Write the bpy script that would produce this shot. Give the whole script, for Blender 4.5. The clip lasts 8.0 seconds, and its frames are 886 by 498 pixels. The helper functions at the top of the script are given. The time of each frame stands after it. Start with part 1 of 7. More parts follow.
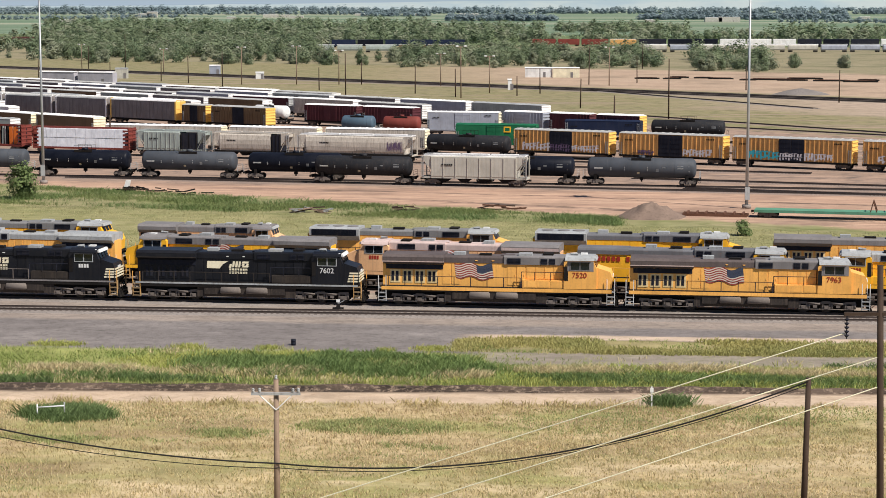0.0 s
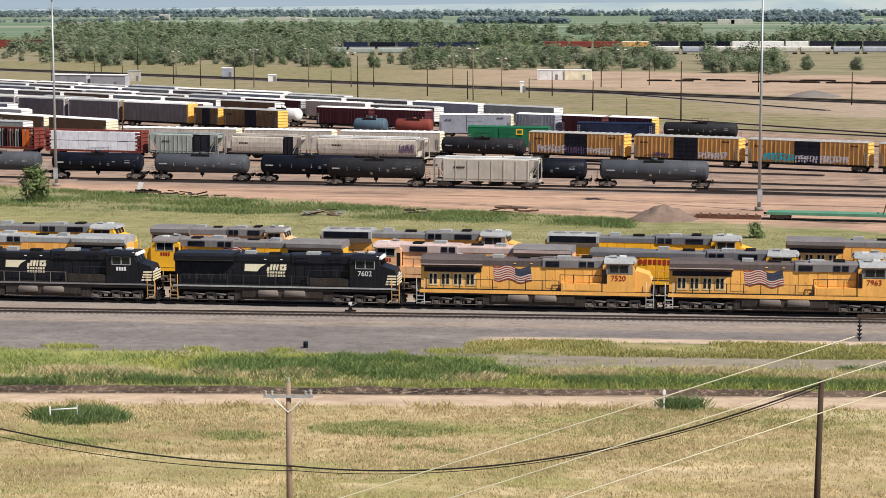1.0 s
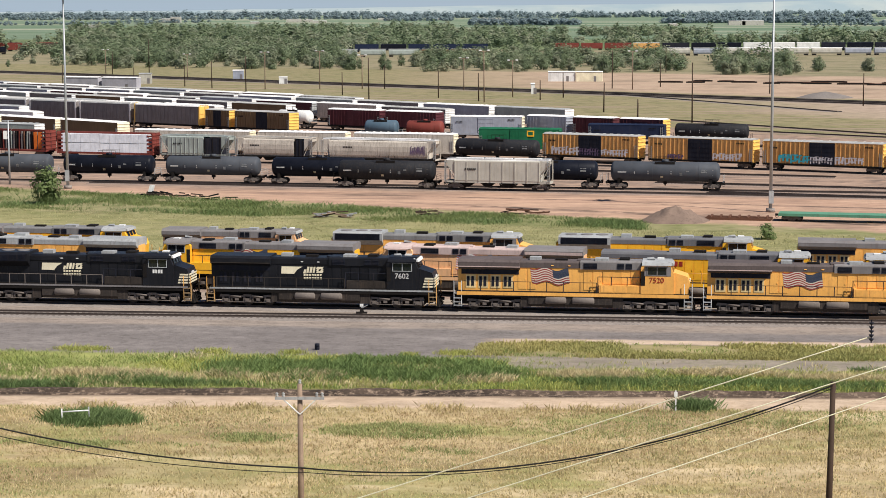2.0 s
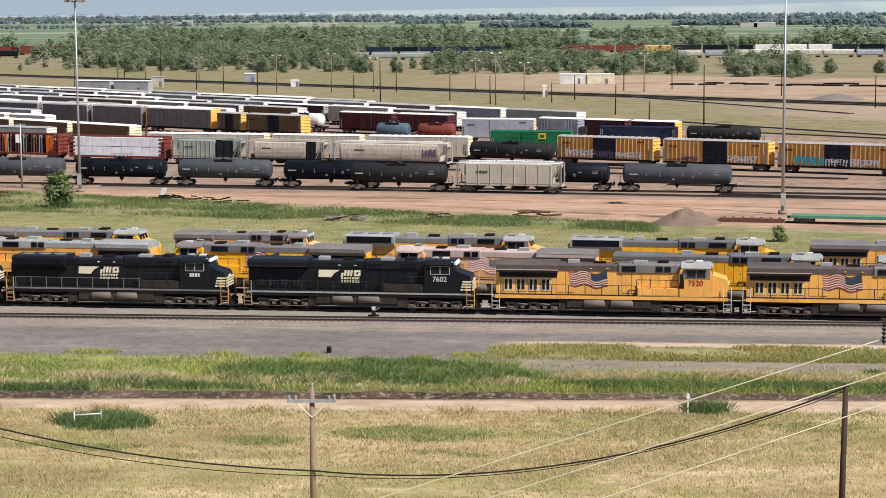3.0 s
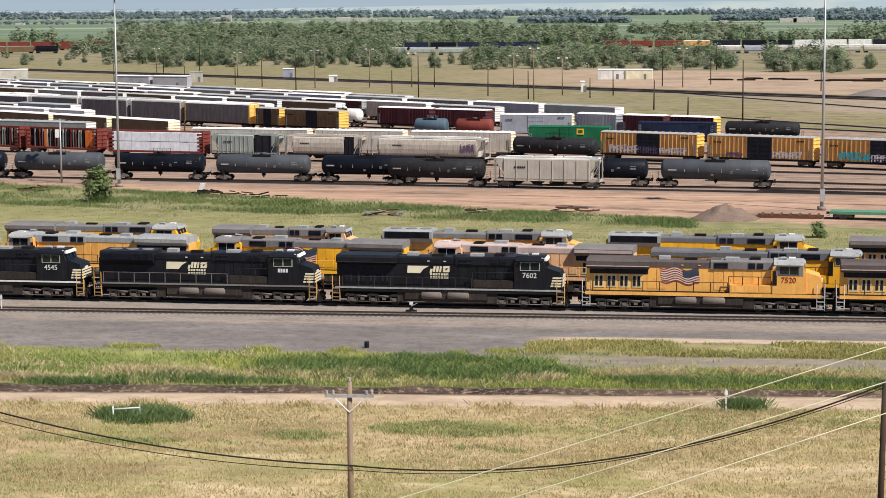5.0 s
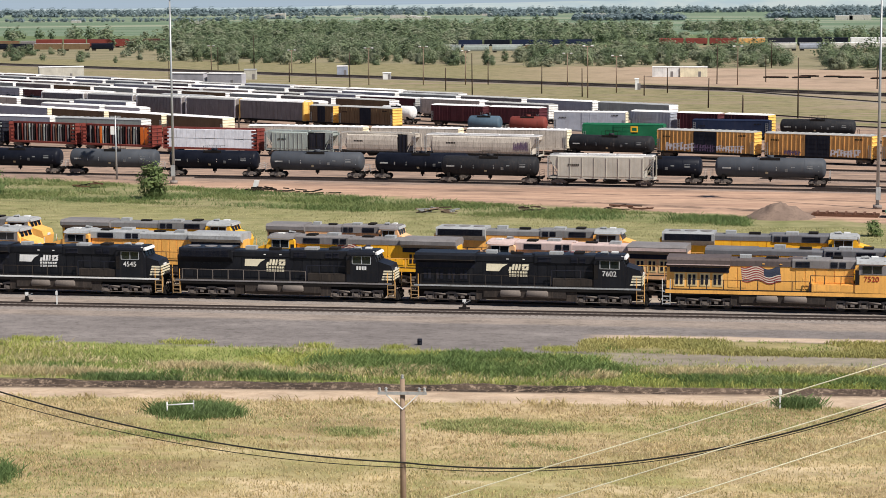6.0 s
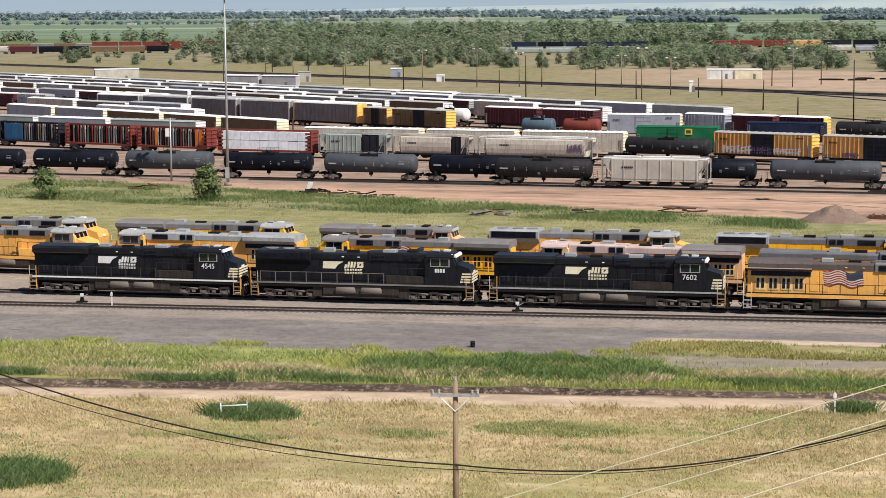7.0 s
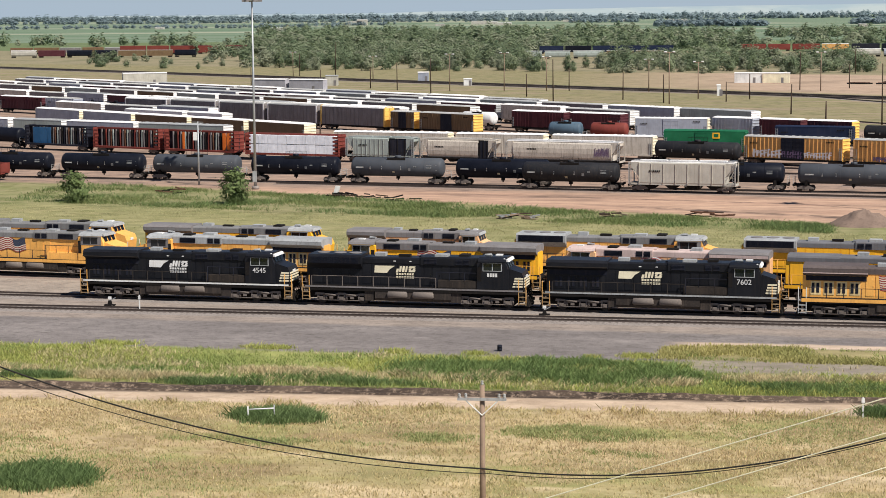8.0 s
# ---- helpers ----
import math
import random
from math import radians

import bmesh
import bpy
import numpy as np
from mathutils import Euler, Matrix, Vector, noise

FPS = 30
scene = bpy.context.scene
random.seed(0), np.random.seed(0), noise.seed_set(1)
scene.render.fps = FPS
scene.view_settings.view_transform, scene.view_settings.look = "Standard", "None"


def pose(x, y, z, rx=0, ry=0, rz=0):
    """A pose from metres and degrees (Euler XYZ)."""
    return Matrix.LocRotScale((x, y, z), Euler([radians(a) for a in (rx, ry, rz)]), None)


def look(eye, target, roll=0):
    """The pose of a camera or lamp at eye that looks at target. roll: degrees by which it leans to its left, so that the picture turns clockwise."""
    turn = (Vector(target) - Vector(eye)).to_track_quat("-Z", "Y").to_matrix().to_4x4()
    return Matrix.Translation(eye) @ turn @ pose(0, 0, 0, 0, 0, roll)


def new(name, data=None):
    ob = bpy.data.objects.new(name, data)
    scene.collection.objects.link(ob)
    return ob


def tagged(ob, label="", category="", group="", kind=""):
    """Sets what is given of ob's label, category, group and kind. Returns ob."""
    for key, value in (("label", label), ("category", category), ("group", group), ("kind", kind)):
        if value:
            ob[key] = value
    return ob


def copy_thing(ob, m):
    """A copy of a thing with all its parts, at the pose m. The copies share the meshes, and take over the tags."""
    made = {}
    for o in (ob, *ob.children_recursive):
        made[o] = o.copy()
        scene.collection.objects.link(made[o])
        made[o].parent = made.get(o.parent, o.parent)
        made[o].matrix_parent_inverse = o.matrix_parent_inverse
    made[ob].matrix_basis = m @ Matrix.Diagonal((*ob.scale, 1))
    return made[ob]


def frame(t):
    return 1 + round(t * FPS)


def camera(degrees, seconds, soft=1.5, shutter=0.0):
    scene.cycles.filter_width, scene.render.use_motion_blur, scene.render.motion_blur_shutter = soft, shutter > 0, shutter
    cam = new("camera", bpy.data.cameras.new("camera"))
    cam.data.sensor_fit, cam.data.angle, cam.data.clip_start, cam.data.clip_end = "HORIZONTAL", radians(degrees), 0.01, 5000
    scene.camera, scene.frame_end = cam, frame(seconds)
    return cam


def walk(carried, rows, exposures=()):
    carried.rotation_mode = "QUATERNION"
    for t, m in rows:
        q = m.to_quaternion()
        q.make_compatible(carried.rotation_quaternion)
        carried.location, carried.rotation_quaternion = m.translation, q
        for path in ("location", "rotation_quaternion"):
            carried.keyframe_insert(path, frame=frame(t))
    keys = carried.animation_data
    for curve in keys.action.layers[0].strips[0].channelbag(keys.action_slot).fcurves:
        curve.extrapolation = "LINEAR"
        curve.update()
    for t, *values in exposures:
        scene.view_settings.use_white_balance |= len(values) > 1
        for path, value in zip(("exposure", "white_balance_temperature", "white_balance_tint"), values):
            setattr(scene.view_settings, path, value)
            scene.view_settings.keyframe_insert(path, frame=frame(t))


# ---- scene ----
# ---------------------------------------------------------------- camera
cam = camera(25.8, 8.0, soft=0.8)
EYE = (0.0, 0.0, 26.6)
TURNS = [(0.0, 0.0, -7.1, 0.0), (0.5, 0.21, -7.052, 0.04), (1.0, 0.356, -7.027, 0.07), (1.5, 0.508, -7.023, 0.115),
         (1.7, 0.575, -7.005, 0.14), (2.8, 0.945, -6.9, 0.30), (3.0, 1.012, -6.889, 0.321), (3.5, 1.176, -6.891, 0.375),
         (4.0, 1.343, -6.917, 0.396), (4.2, 1.43, -6.925, 0.39), (5.3, 2.53, -7.06, 0.318), (5.5, 2.828, -7.077, 0.313),
         (6.0, 3.722, -7.086, 0.357), (6.5, 4.6, -7.068, 0.373), (7.0, 5.305, -7.009, 0.405), (7.5, 5.786, -6.927, 0.443),
         (8.0, 6.107, -6.89, 0.445)]
walk(cam, [(t, pose(*EYE, 90 + p, r, y)) for t, y, p, r in TURNS])

# ---------------------------------------------------------------- light
SUN_TO = Vector((0.66, -0.52, 0.98)).normalized()
world = bpy.data.worlds.new("sky")
scene.world = world
world.use_nodes = True
wn, wl = world.node_tree.nodes, world.node_tree.links
sky = wn.new("ShaderNodeTexSky")
sky.sky_type = "NISHITA"
sky.sun_disc = False
sky.sun_elevation = math.asin(SUN_TO.z)
sky.sun_rotation = math.atan2(SUN_TO.x, SUN_TO.y)
sky.air_density, sky.dust_density, sky.ozone_density = 1.0, 0.1, 2.0
tint = wn.new("ShaderNodeMix")
tint.data_type, tint.blend_type = "RGBA", "MULTIPLY"
tint.inputs[0].default_value, tint.inputs[7].default_value = 1.0, (0.90, 0.98, 1.16, 1.0)
wl.new(sky.outputs[0], tint.inputs[6])
wl.new(tint.outputs[2], wn["Background"].inputs[0])
wn["Background"].inputs[1].default_value = 0.05
sun = new("sun", bpy.data.lights.new("sun", "SUN"))
sun.data.energy, sun.data.angle, sun.data.color = 5.0, radians(0.6), (1.0, 0.95, 0.88)
sun.matrix_world = look((0, 0, 200), Vector((0, 0, 200)) - SUN_TO)
scene.view_settings.exposure = 0.33

GROUND = -0.25   # ground level below the rail heads


# ---------------------------------------------------------------- materials
def nodes_of(m):
    m.use_nodes = True
    return m.node_tree.nodes, m.node_tree.links, m.node_tree.nodes["Principled BSDF"]


def noise_node(n, l, vec, scale, detail=4.0, rough=0.55):
    t = n.new("ShaderNodeTexNoise")
    t.inputs["Scale"].default_value, t.inputs["Detail"].default_value, t.inputs["Roughness"].default_value = scale, detail, rough
    l.new(vec, t.inputs["Vector"])
    return t.outputs["Fac"]


def ramp_node(n, l, fac, lo, hi):
    r = n.new("ShaderNodeMapRange")
    r.inputs[1].default_value, r.inputs[2].default_value = lo, hi
    l.new(fac, r.inputs[0])
    return r.outputs[0]


def mix_node(n, l, fac, a, b):
    m = n.new("ShaderNodeMix")
    m.data_type = "RGBA"
    for sock, v in ((m.inputs[0], fac), (m.inputs[6], a), (m.inputs[7], b)):
        if isinstance(v, bpy.types.NodeSocket):
            l.new(v, sock)
        else:
            sock.default_value = v if not isinstance(v, tuple) else (*v, 1.0)
    return m.outputs[2]


MATS = {}


def paint(name, col, rough=0.5, metal=0.0, dirt=(0.16, 0.12, 0.09), wear=0.35, grain=1.2, streak=True, bump=0.15, vary=0.0, spec=0.16):
    """Weathered paint: soft fading, dust blotches and, on cars, rain streaks that run down."""
    if name in MATS:
        return MATS[name]
    m = MATS[name] = bpy.data.materials.new(name)
    n, l, b = nodes_of(m)
    co = n.new("ShaderNodeTexCoord").outputs["Object"]
    inf = n.new("ShaderNodeObjectInfo")
    off = n.new("ShaderNodeVectorMath")
    off.operation = "MULTIPLY_ADD"
    l.new(inf.outputs["Random"], off.inputs[0])
    off.inputs[1].default_value = (37.0, 11.0, 5.0)
    l.new(co, off.inputs[2])
    vec = off.outputs[0]
    big = noise_node(n, l, vec, grain * 0.35, 5)
    fine = noise_node(n, l, vec, grain * 5.0, 6, 0.65)
    base = mix_node(n, l, ramp_node(n, l, big, 0.3, 0.72), tuple(c * 0.82 for c in col), tuple(min(1.0, c * 1.14 + 0.006) for c in col))
    if streak:
        mp = n.new("ShaderNodeMapping")
        mp.inputs["Scale"].default_value = (2.6, 2.6, 0.16)
        l.new(vec, mp.inputs[0])
        st = noise_node(n, l, mp.outputs[0], 1.6, 5, 0.6)
        sfac = ramp_node(n, l, st, 0.5, 0.78)
        sm = n.new("ShaderNodeMath")
        sm.operation = "MULTIPLY"
        l.new(sfac, sm.inputs[0])
        sm.inputs[1].default_value = wear
        base = mix_node(n, l, sm.outputs[0], base, dirt)
    fm = n.new("ShaderNodeMath")
    fm.operation = "MULTIPLY"
    l.new(ramp_node(n, l, fine, 0.52, 0.75), fm.inputs[0])
    fm.inputs[1].default_value = wear * 0.8
    base = mix_node(n, l, fm.outputs[0], base, dirt)
    if vary:
        hs = n.new("ShaderNodeHueSaturation")
        l.new(base, hs.inputs["Color"])
        vr = n.new("ShaderNodeMapRange")
        vr.inputs[3].default_value, vr.inputs[4].default_value = 1.0 - vary, 1.0 + vary
        l.new(inf.outputs["Random"], vr.inputs[0])
        l.new(vr.outputs[0], hs.inputs["Value"])
        base = hs.outputs[0]
    l.new(base, b.inputs["Base Color"])
    b.inputs["Metallic"].default_value = metal
    b.inputs["Specular IOR Level"].default_value = spec
    rr = n.new("ShaderNodeMapRange")
    rr.inputs[3].default_value, rr.inputs[4].default_value = max(0.05, rough - 0.12), min(1.0, rough + 0.2)
    l.new(fine, rr.inputs[0])
    l.new(rr.outputs[0], b.inputs["Roughness"])
    if bump:
        bp = n.new("ShaderNodeBump")
        bp.inputs["Strength"].default_value, bp.inputs["Distance"].default_value = bump, 0.03
        l.new(fine, bp.inputs["Height"])
        l.new(bp.outputs[0], b.inputs["Normal"])
    return m


def rough_mat(name, a, c, scale=1.0, rough=0.9, island=0.0, bump=0.4, third=None):
    """Natural surface: two or three tones at two scales, with relief."""
    if name in MATS:
        return MATS[name]
    m = MATS[name] = bpy.data.materials.new(name)
    n, l, b = nodes_of(m)
    geo = n.new("ShaderNodeNewGeometry")
    vec = geo.outputs["Position"]
    big = noise_node(n, l, vec, scale * 0.25, 5)
    fine = noise_node(n, l, vec, scale * 3.0, 6, 0.7)
    col = mix_node(n, l, ramp_node(n, l, big, 0.32, 0.68), a, c)
    if third:
        col = mix_node(n, l, ramp_node(n, l, fine, 0.5, 0.72), col, third)
    if island:
        hs = n.new("ShaderNodeHueSaturation")
        vr = n.new("ShaderNodeMapRange")
        vr.inputs[3].default_value, vr.inputs[4].default_value = 1.0 - island, 1.0 + island
        l.new(geo.outputs["Random Per Island"], vr.inputs[0])
        l.new(vr.outputs[0], hs.inputs["Value"])
        l.new(col, hs.inputs["Color"])
        col = hs.outputs[0]
    l.new(col, b.inputs["Base Color"])
    b.inputs["Roughness"].default_value = rough
    b.inputs["Specular IOR Level"].default_value = 0.15
    if bump:
        bp = n.new("ShaderNodeBump")
        bp.inputs["Strength"].default_value, bp.inputs["Distance"].default_value = bump, 0.12
        l.new(fine, bp.inputs["Height"])
        l.new(bp.outputs[0], b.inputs["Normal"])
    return m


def glass_dark():
    if "cab_glass" in MATS:
        return MATS["cab_glass"]
    m = MATS["cab_glass"] = bpy.data.materials.new("cab_glass")
    n, l, b = nodes_of(m)
    b.inputs["Base Color"].default_value = (0.012, 0.015, 0.018, 1)
    b.inputs["Roughness"].default_value = 0.08
    b.inputs["Specular IOR Level"].default_value = 0.6
    return m


BLACK = paint("black_loco_paint", (0.0075, 0.0082, 0.0115), 0.38, dirt=(0.045, 0.037, 0.031), wear=0.22, spec=0.2)
GRIME = paint("grime_and_shade_black", (0.014, 0.012, 0.011), 0.85, dirt=(0.06, 0.046, 0.036), wear=0.4, streak=False, spec=0.06)
TRUCKM = paint("dusty_truck_steel", (0.15, 0.125, 0.108), 0.75, dirt=(0.30, 0.24, 0.195), wear=0.6, streak=False)
STEELW = paint("worn_wheel_steel", (0.05, 0.043, 0.038), 0.6, 0.3, wear=0.4, streak=False)
YELLOW = paint("armour_yellow_paint", (0.86, 0.435, 0.105), 0.45, dirt=(0.36, 0.18, 0.08), wear=0.42)
YELLOW_B = paint("fresh_yellow_paint", (0.92, 0.46, 0.03), 0.4, dirt=(0.42, 0.22, 0.06), wear=0.25)
PINKISH = paint("faded_yellow_paint", (0.74, 0.43, 0.22), 0.6, dirt=(0.34, 0.2, 0.12), wear=0.5)
PINKR = paint("bleached_pink_roof", (0.55, 0.42, 0.38), 0.65, dirt=(0.25, 0.19, 0.16), wear=0.45)
PINKFL = paint("bleached_flag_red", (0.50, 0.17, 0.16), 0.6, dirt=(0.45, 0.3, 0.25), wear=0.3)
PALEY = paint("pale_yellow_door_frames", (0.80, 0.60, 0.30), 0.5, dirt=(0.3, 0.17, 0.08), wear=0.35)
STEPM = paint("worn_step_paint", (0.28, 0.19, 0.10), 0.6, dirt=(0.12, 0.09, 0.07), wear=0.6)
SLATE = paint("slate_grey_roof", (0.15, 0.148, 0.155), 0.6, dirt=(0.09, 0.075, 0.065), wear=0.45)
BROWNR = paint("sooty_brown_roof", (0.11, 0.086, 0.08), 0.65, dirt=(0.04, 0.032, 0.03), wear=0.5)
GREYR = paint("harbor_grey_roof", (0.20, 0.185, 0.18), 0.6, dirt=(0.11, 0.085, 0.07), wear=0.5)
ROOFMID = paint("dusty_mid_grey_roof", (0.20, 0.195, 0.19), 0.6, dirt=(0.10, 0.083, 0.07), wear=0.55)
TANKSIDE = paint("dusty_fuel_tank", (0.034, 0.027, 0.023), 0.75, dirt=(0.12, 0.09, 0.07), wear=0.6)
DUSTBLK = paint("dust_covered_black_paint", (0.030, 0.024, 0.020), 0.7, dirt=(0.075, 0.056, 0.042), wear=0.6)
DARKBAL = paint("oily_dark_ballast", (0.075, 0.058, 0.047), 0.9, dirt=(0.15, 0.115, 0.09), wear=0.6, streak=False)
GREYL = paint("light_grey_roof", (0.36, 0.365, 0.36), 0.5, dirt=(0.13, 0.105, 0.085), wear=0.55)
WHITEP = paint("white_paint", (0.72, 0.71, 0.68), 0.5, dirt=(0.32, 0.28, 0.22), wear=0.35)
CREAMP = paint("cream_stripe_paint", (0.78, 0.70, 0.50), 0.5, dirt=(0.32, 0.26, 0.18), wear=0.3)
REDP = paint("red_lettering", (0.33, 0.03, 0.018), 0.5, dirt=(0.2, 0.08, 0.05), wear=0.2)
FLAGW = paint("faded_flag_white", (0.66, 0.57, 0.46), 0.5, wear=0.3)
FLAGRED = paint("flag_red", (0.30, 0.05, 0.045), 0.5, wear=0.15)
FLAGBLUE = paint("flag_blue", (0.045, 0.055, 0.085), 0.5, wear=0.2)
TANKBLK = paint("black_tank_paint", (0.0055, 0.007, 0.013), 0.4, dirt=(0.036, 0.034, 0.04), wear=0.2, spec=0.1)
TANKGRY = paint("grey_tank_paint", (0.062, 0.069, 0.08), 0.55, dirt=(0.10, 0.08, 0.068), wear=0.35)
TANKDRK = paint("dark_grey_tank_paint", (0.015, 0.016, 0.019), 0.6, dirt=(0.075, 0.056, 0.045), wear=0.45)
HOPGRY = paint("light_grey_hopper_paint", (0.46, 0.435, 0.375), 0.6, dirt=(0.24, 0.19, 0.14), wear=0.4)
HOPBGE = paint("beige_hopper_paint", (0.56, 0.50, 0.42), 0.65, dirt=(0.13, 0.095, 0.065), wear=0.8)
HOPWHT = paint("pale_roof_paint", (0.80, 0.775, 0.745), 0.6, dirt=(0.36, 0.29, 0.22), wear=0.35)
HOPTEA = paint("grey_green_hopper_paint", (0.33, 0.37, 0.34), 0.65, dirt=(0.18, 0.14, 0.10), wear=0.5)
BOXORG = paint("orange_boxcar_paint", (0.66, 0.36, 0.12), 0.6, dirt=(0.24, 0.11, 0.05), wear=0.75)
BOXBRN = paint("brown_boxcar_paint", (0.18, 0.115, 0.06), 0.65, dirt=(0.06, 0.045, 0.035), wear=0.5)
BOXMAR = paint("maroon_boxcar_paint", (0.085, 0.022, 0.028), 0.6, dirt=(0.06, 0.04, 0.035), wear=0.35)
BOXGRY = paint("grey_boxcar_paint", (0.33, 0.35, 0.40), 0.6, dirt=(0.20, 0.17, 0.14), wear=0.4)
BOXGRN = paint("green_boxcar_paint", (0.012, 0.13, 0.055), 0.5, dirt=(0.03, 0.07, 0.04), wear=0.3)
BOXRED = paint("oxide_red_paint", (0.19, 0.04, 0.030), 0.6, dirt=(0.10, 0.05, 0.035), wear=0.5)
BOXBLU = paint("deep_blue_paint", (0.010, 0.018, 0.046), 0.55, dirt=(0.05, 0.045, 0.05), wear=0.35)
TANKBLU = paint("blue_grey_tank_paint", (0.075, 0.12, 0.16), 0.5, dirt=(0.12, 0.11, 0.1), wear=0.35)
DOORBLK = paint("black_door_and_shade", (0.014, 0.016, 0.025), 0.55, dirt=(0.07, 0.055, 0.05), wear=0.4, spec=0.08)
RACKGRY = paint("rack_grey_panels", (0.21, 0.19, 0.185), 0.7, dirt=(0.085, 0.062, 0.05), wear=0.65)
ROOFGAL = paint("galvanised_roof", (0.48, 0.47, 0.44), 0.5, 0.3, dirt=(0.26, 0.2, 0.16), wear=0.45)
# Car ends coloured brighter than the sides, for the sun striking them.
BRIGHTY = paint("sunlit_end_yellow", (0.80, 0.50, 0.12), 0.5, wear=0.25)
ORANGEW = paint("orange_wrap", (0.85, 0.20, 0.03), 0.5, wear=0.25)
WRAPW = paint("white_lumber_wrap", (0.80, 0.82, 0.85), 0.45, dirt=(0.50, 0.52, 0.56), wear=0.45, grain=2.4)
TARPBLU = paint("blue_tarpaulin", (0.03, 0.12, 0.25), 0.5, dirt=(0.06, 0.09, 0.12), wear=0.4)
TEAL = paint("teal_graffiti", (0.05, 0.42, 0.50), 0.5, wear=0.25)
GRAFW = paint("pale_graffiti", (0.70, 0.66, 0.66), 0.5, wear=0.3)
GRAFP = paint("purple_graffiti", (0.14, 0.09, 0.16), 0.5, wear=0.3)
GREENFL = paint("green_flatcar_paint", (0.10, 0.27, 0.17), 0.65, dirt=(0.12, 0.1, 0.07), wear=0.5)
RUST = paint("rusty_steel", (0.13, 0.062, 0.038), 0.8, dirt=(0.06, 0.035, 0.025), wear=0.5, streak=False)
GALV = paint("galvanised_steel", (0.42, 0.43, 0.43), 0.45, 0.5, wear=0.2)
WOODP = paint("creosoted_pole_wood", (0.055, 0.035, 0.024), 0.85, dirt=(0.03, 0.02, 0.015), wear=0.6, grain=3.0)
WOODG = paint("weathered_grey_wood", (0.26, 0.185, 0.13), 0.85, dirt=(0.12, 0.09, 0.07), wear=0.5, grain=3.0)
GLASS = glass_dark()
RAILM = paint("rail_steel_rusty_web", (0.075, 0.058, 0.05), 0.5, 0.3, dirt=(0.11, 0.06, 0.04), wear=0.5, streak=False)
TIEM = paint("creosoted_ties", (0.165, 0.137, 0.117), 0.9, dirt=(0.22, 0.18, 0.15), wear=0.5, streak=False, vary=0.25)
BALLAST = rough_mat("ballast_stone", (0.24, 0.205, 0.18), (0.30, 0.26, 0.23), 2.2, third=(0.11, 0.092, 0.08))
TRAILG = paint("lavender_grey_trailer_paint", (0.40, 0.385, 0.42), 0.6, dirt=(0.24, 0.22, 0.21), wear=0.35)
BALLASTP = rough_mat("pinkish_ballast", (0.24, 0.18, 0.145), (0.31, 0.225, 0.18), 1.2, third=(0.15, 0.115, 0.095))


# ---------------------------------------------------------------- mesh helpers
def box(bm, x0, x1, y0, y1, z0, z1, mi=0):
    v = [bm.verts.new(p) for p in ((x0, y0, z0), (x1, y0, z0), (x1, y1, z0), (x0, y1, z0),
                                   (x0, y0, z1), (x1, y0, z1), (x1, y1, z1), (x0, y1, z1))]
    for q in ((3, 2, 1, 0), (4, 5, 6, 7), (0, 1, 5, 4), (1, 2, 6, 5), (2, 3, 7, 6), (3, 0, 4, 7)):
        f = bm.faces.new([v[i] for i in q])
        f.material_index = mi
    return v


def prism(bm, profile, a, b, axis="x", mi=0, smooth=False):
    """Extrudes a closed 2D profile from a to b: along x the profile is (y, z), along y it is (x, z)."""
    def at(p, s):
        return (s, p[0], p[1]) if axis == "x" else (p[0], s, p[1])
    lo = [bm.verts.new(at(p, a)) for p in profile]
    hi = [bm.verts.new(at(p, b)) for p in profile]
    k = len(profile)
    for i in range(k):
        f = bm.faces.new((lo[i], lo[(i + 1) % k], hi[(i + 1) % k], hi[i]))
        f.material_index, f.smooth = mi, smooth
    for ring in (lo[::-1], hi):
        f = bm.faces.new(ring)
        f.material_index = mi


def tube(bm, p, q, r, k=8, r2=None, mi=0):
    p, q = Vector(p), Vector(q)
    d = (q - p).normalized()
    a = d.orthogonal().normalized()
    c = d.cross(a)
    rr = (r, r if r2 is None else r2)
    rings = []
    for s, e in ((p, rr[0]), (q, rr[1])):
        rings.append([bm.verts.new(s + (a * math.cos(2 * math.pi * i / k) + c * math.sin(2 * math.pi * i / k)) * e) for i in range(k)])
    for i in range(k):
        f = bm.faces.new((rings[0][i], rings[0][(i + 1) % k], rings[1][(i + 1) % k], rings[1][i]))
        f.smooth, f.material_index = k > 6, mi
    for ring in (rings[0][::-1], rings[1]):
        bm.faces.new(ring).material_index = mi


def lathe(bm, stations, k=20, cy=0.0, cz=0.0, mi=0):
    """Rings along x: (x, radius)."""
    rings = [[bm.verts.new((x, cy + r * math.cos(2 * math.pi * i / k), cz + r * math.sin(2 * math.pi * i / k))) for i in range(k)] for x, r in stations]
    for a, b in zip(rings, rings[1:]):
        for i in range(k):
            f = bm.faces.new((a[i], a[(i + 1) % k], b[(i + 1) % k], b[i]))
            f.smooth, f.material_index = True, mi
    bm.faces.new(rings[0][::-1]).material_index = mi
    bm.faces.new(rings[-1]).material_index = mi


def soften(bm, w=0.04, seg=1):
    bmesh.ops.bevel(bm, geom=[e for e in bm.edges if len(e.link_faces) == 2 and e.calc_face_angle(0) > 0.6], offset=w, segments=seg, affect="EDGES", clamp_overlap=True)


def mesh_of(name, bm, mats):
    bmesh.ops.recalc_face_normals(bm, faces=bm.faces)
    me = bpy.data.meshes.new(name)
    bm.to_mesh(me)
    bm.free()
    for m in mats if isinstance(mats, (list, tuple)) else [mats]:
        me.materials.append(m)
    return me


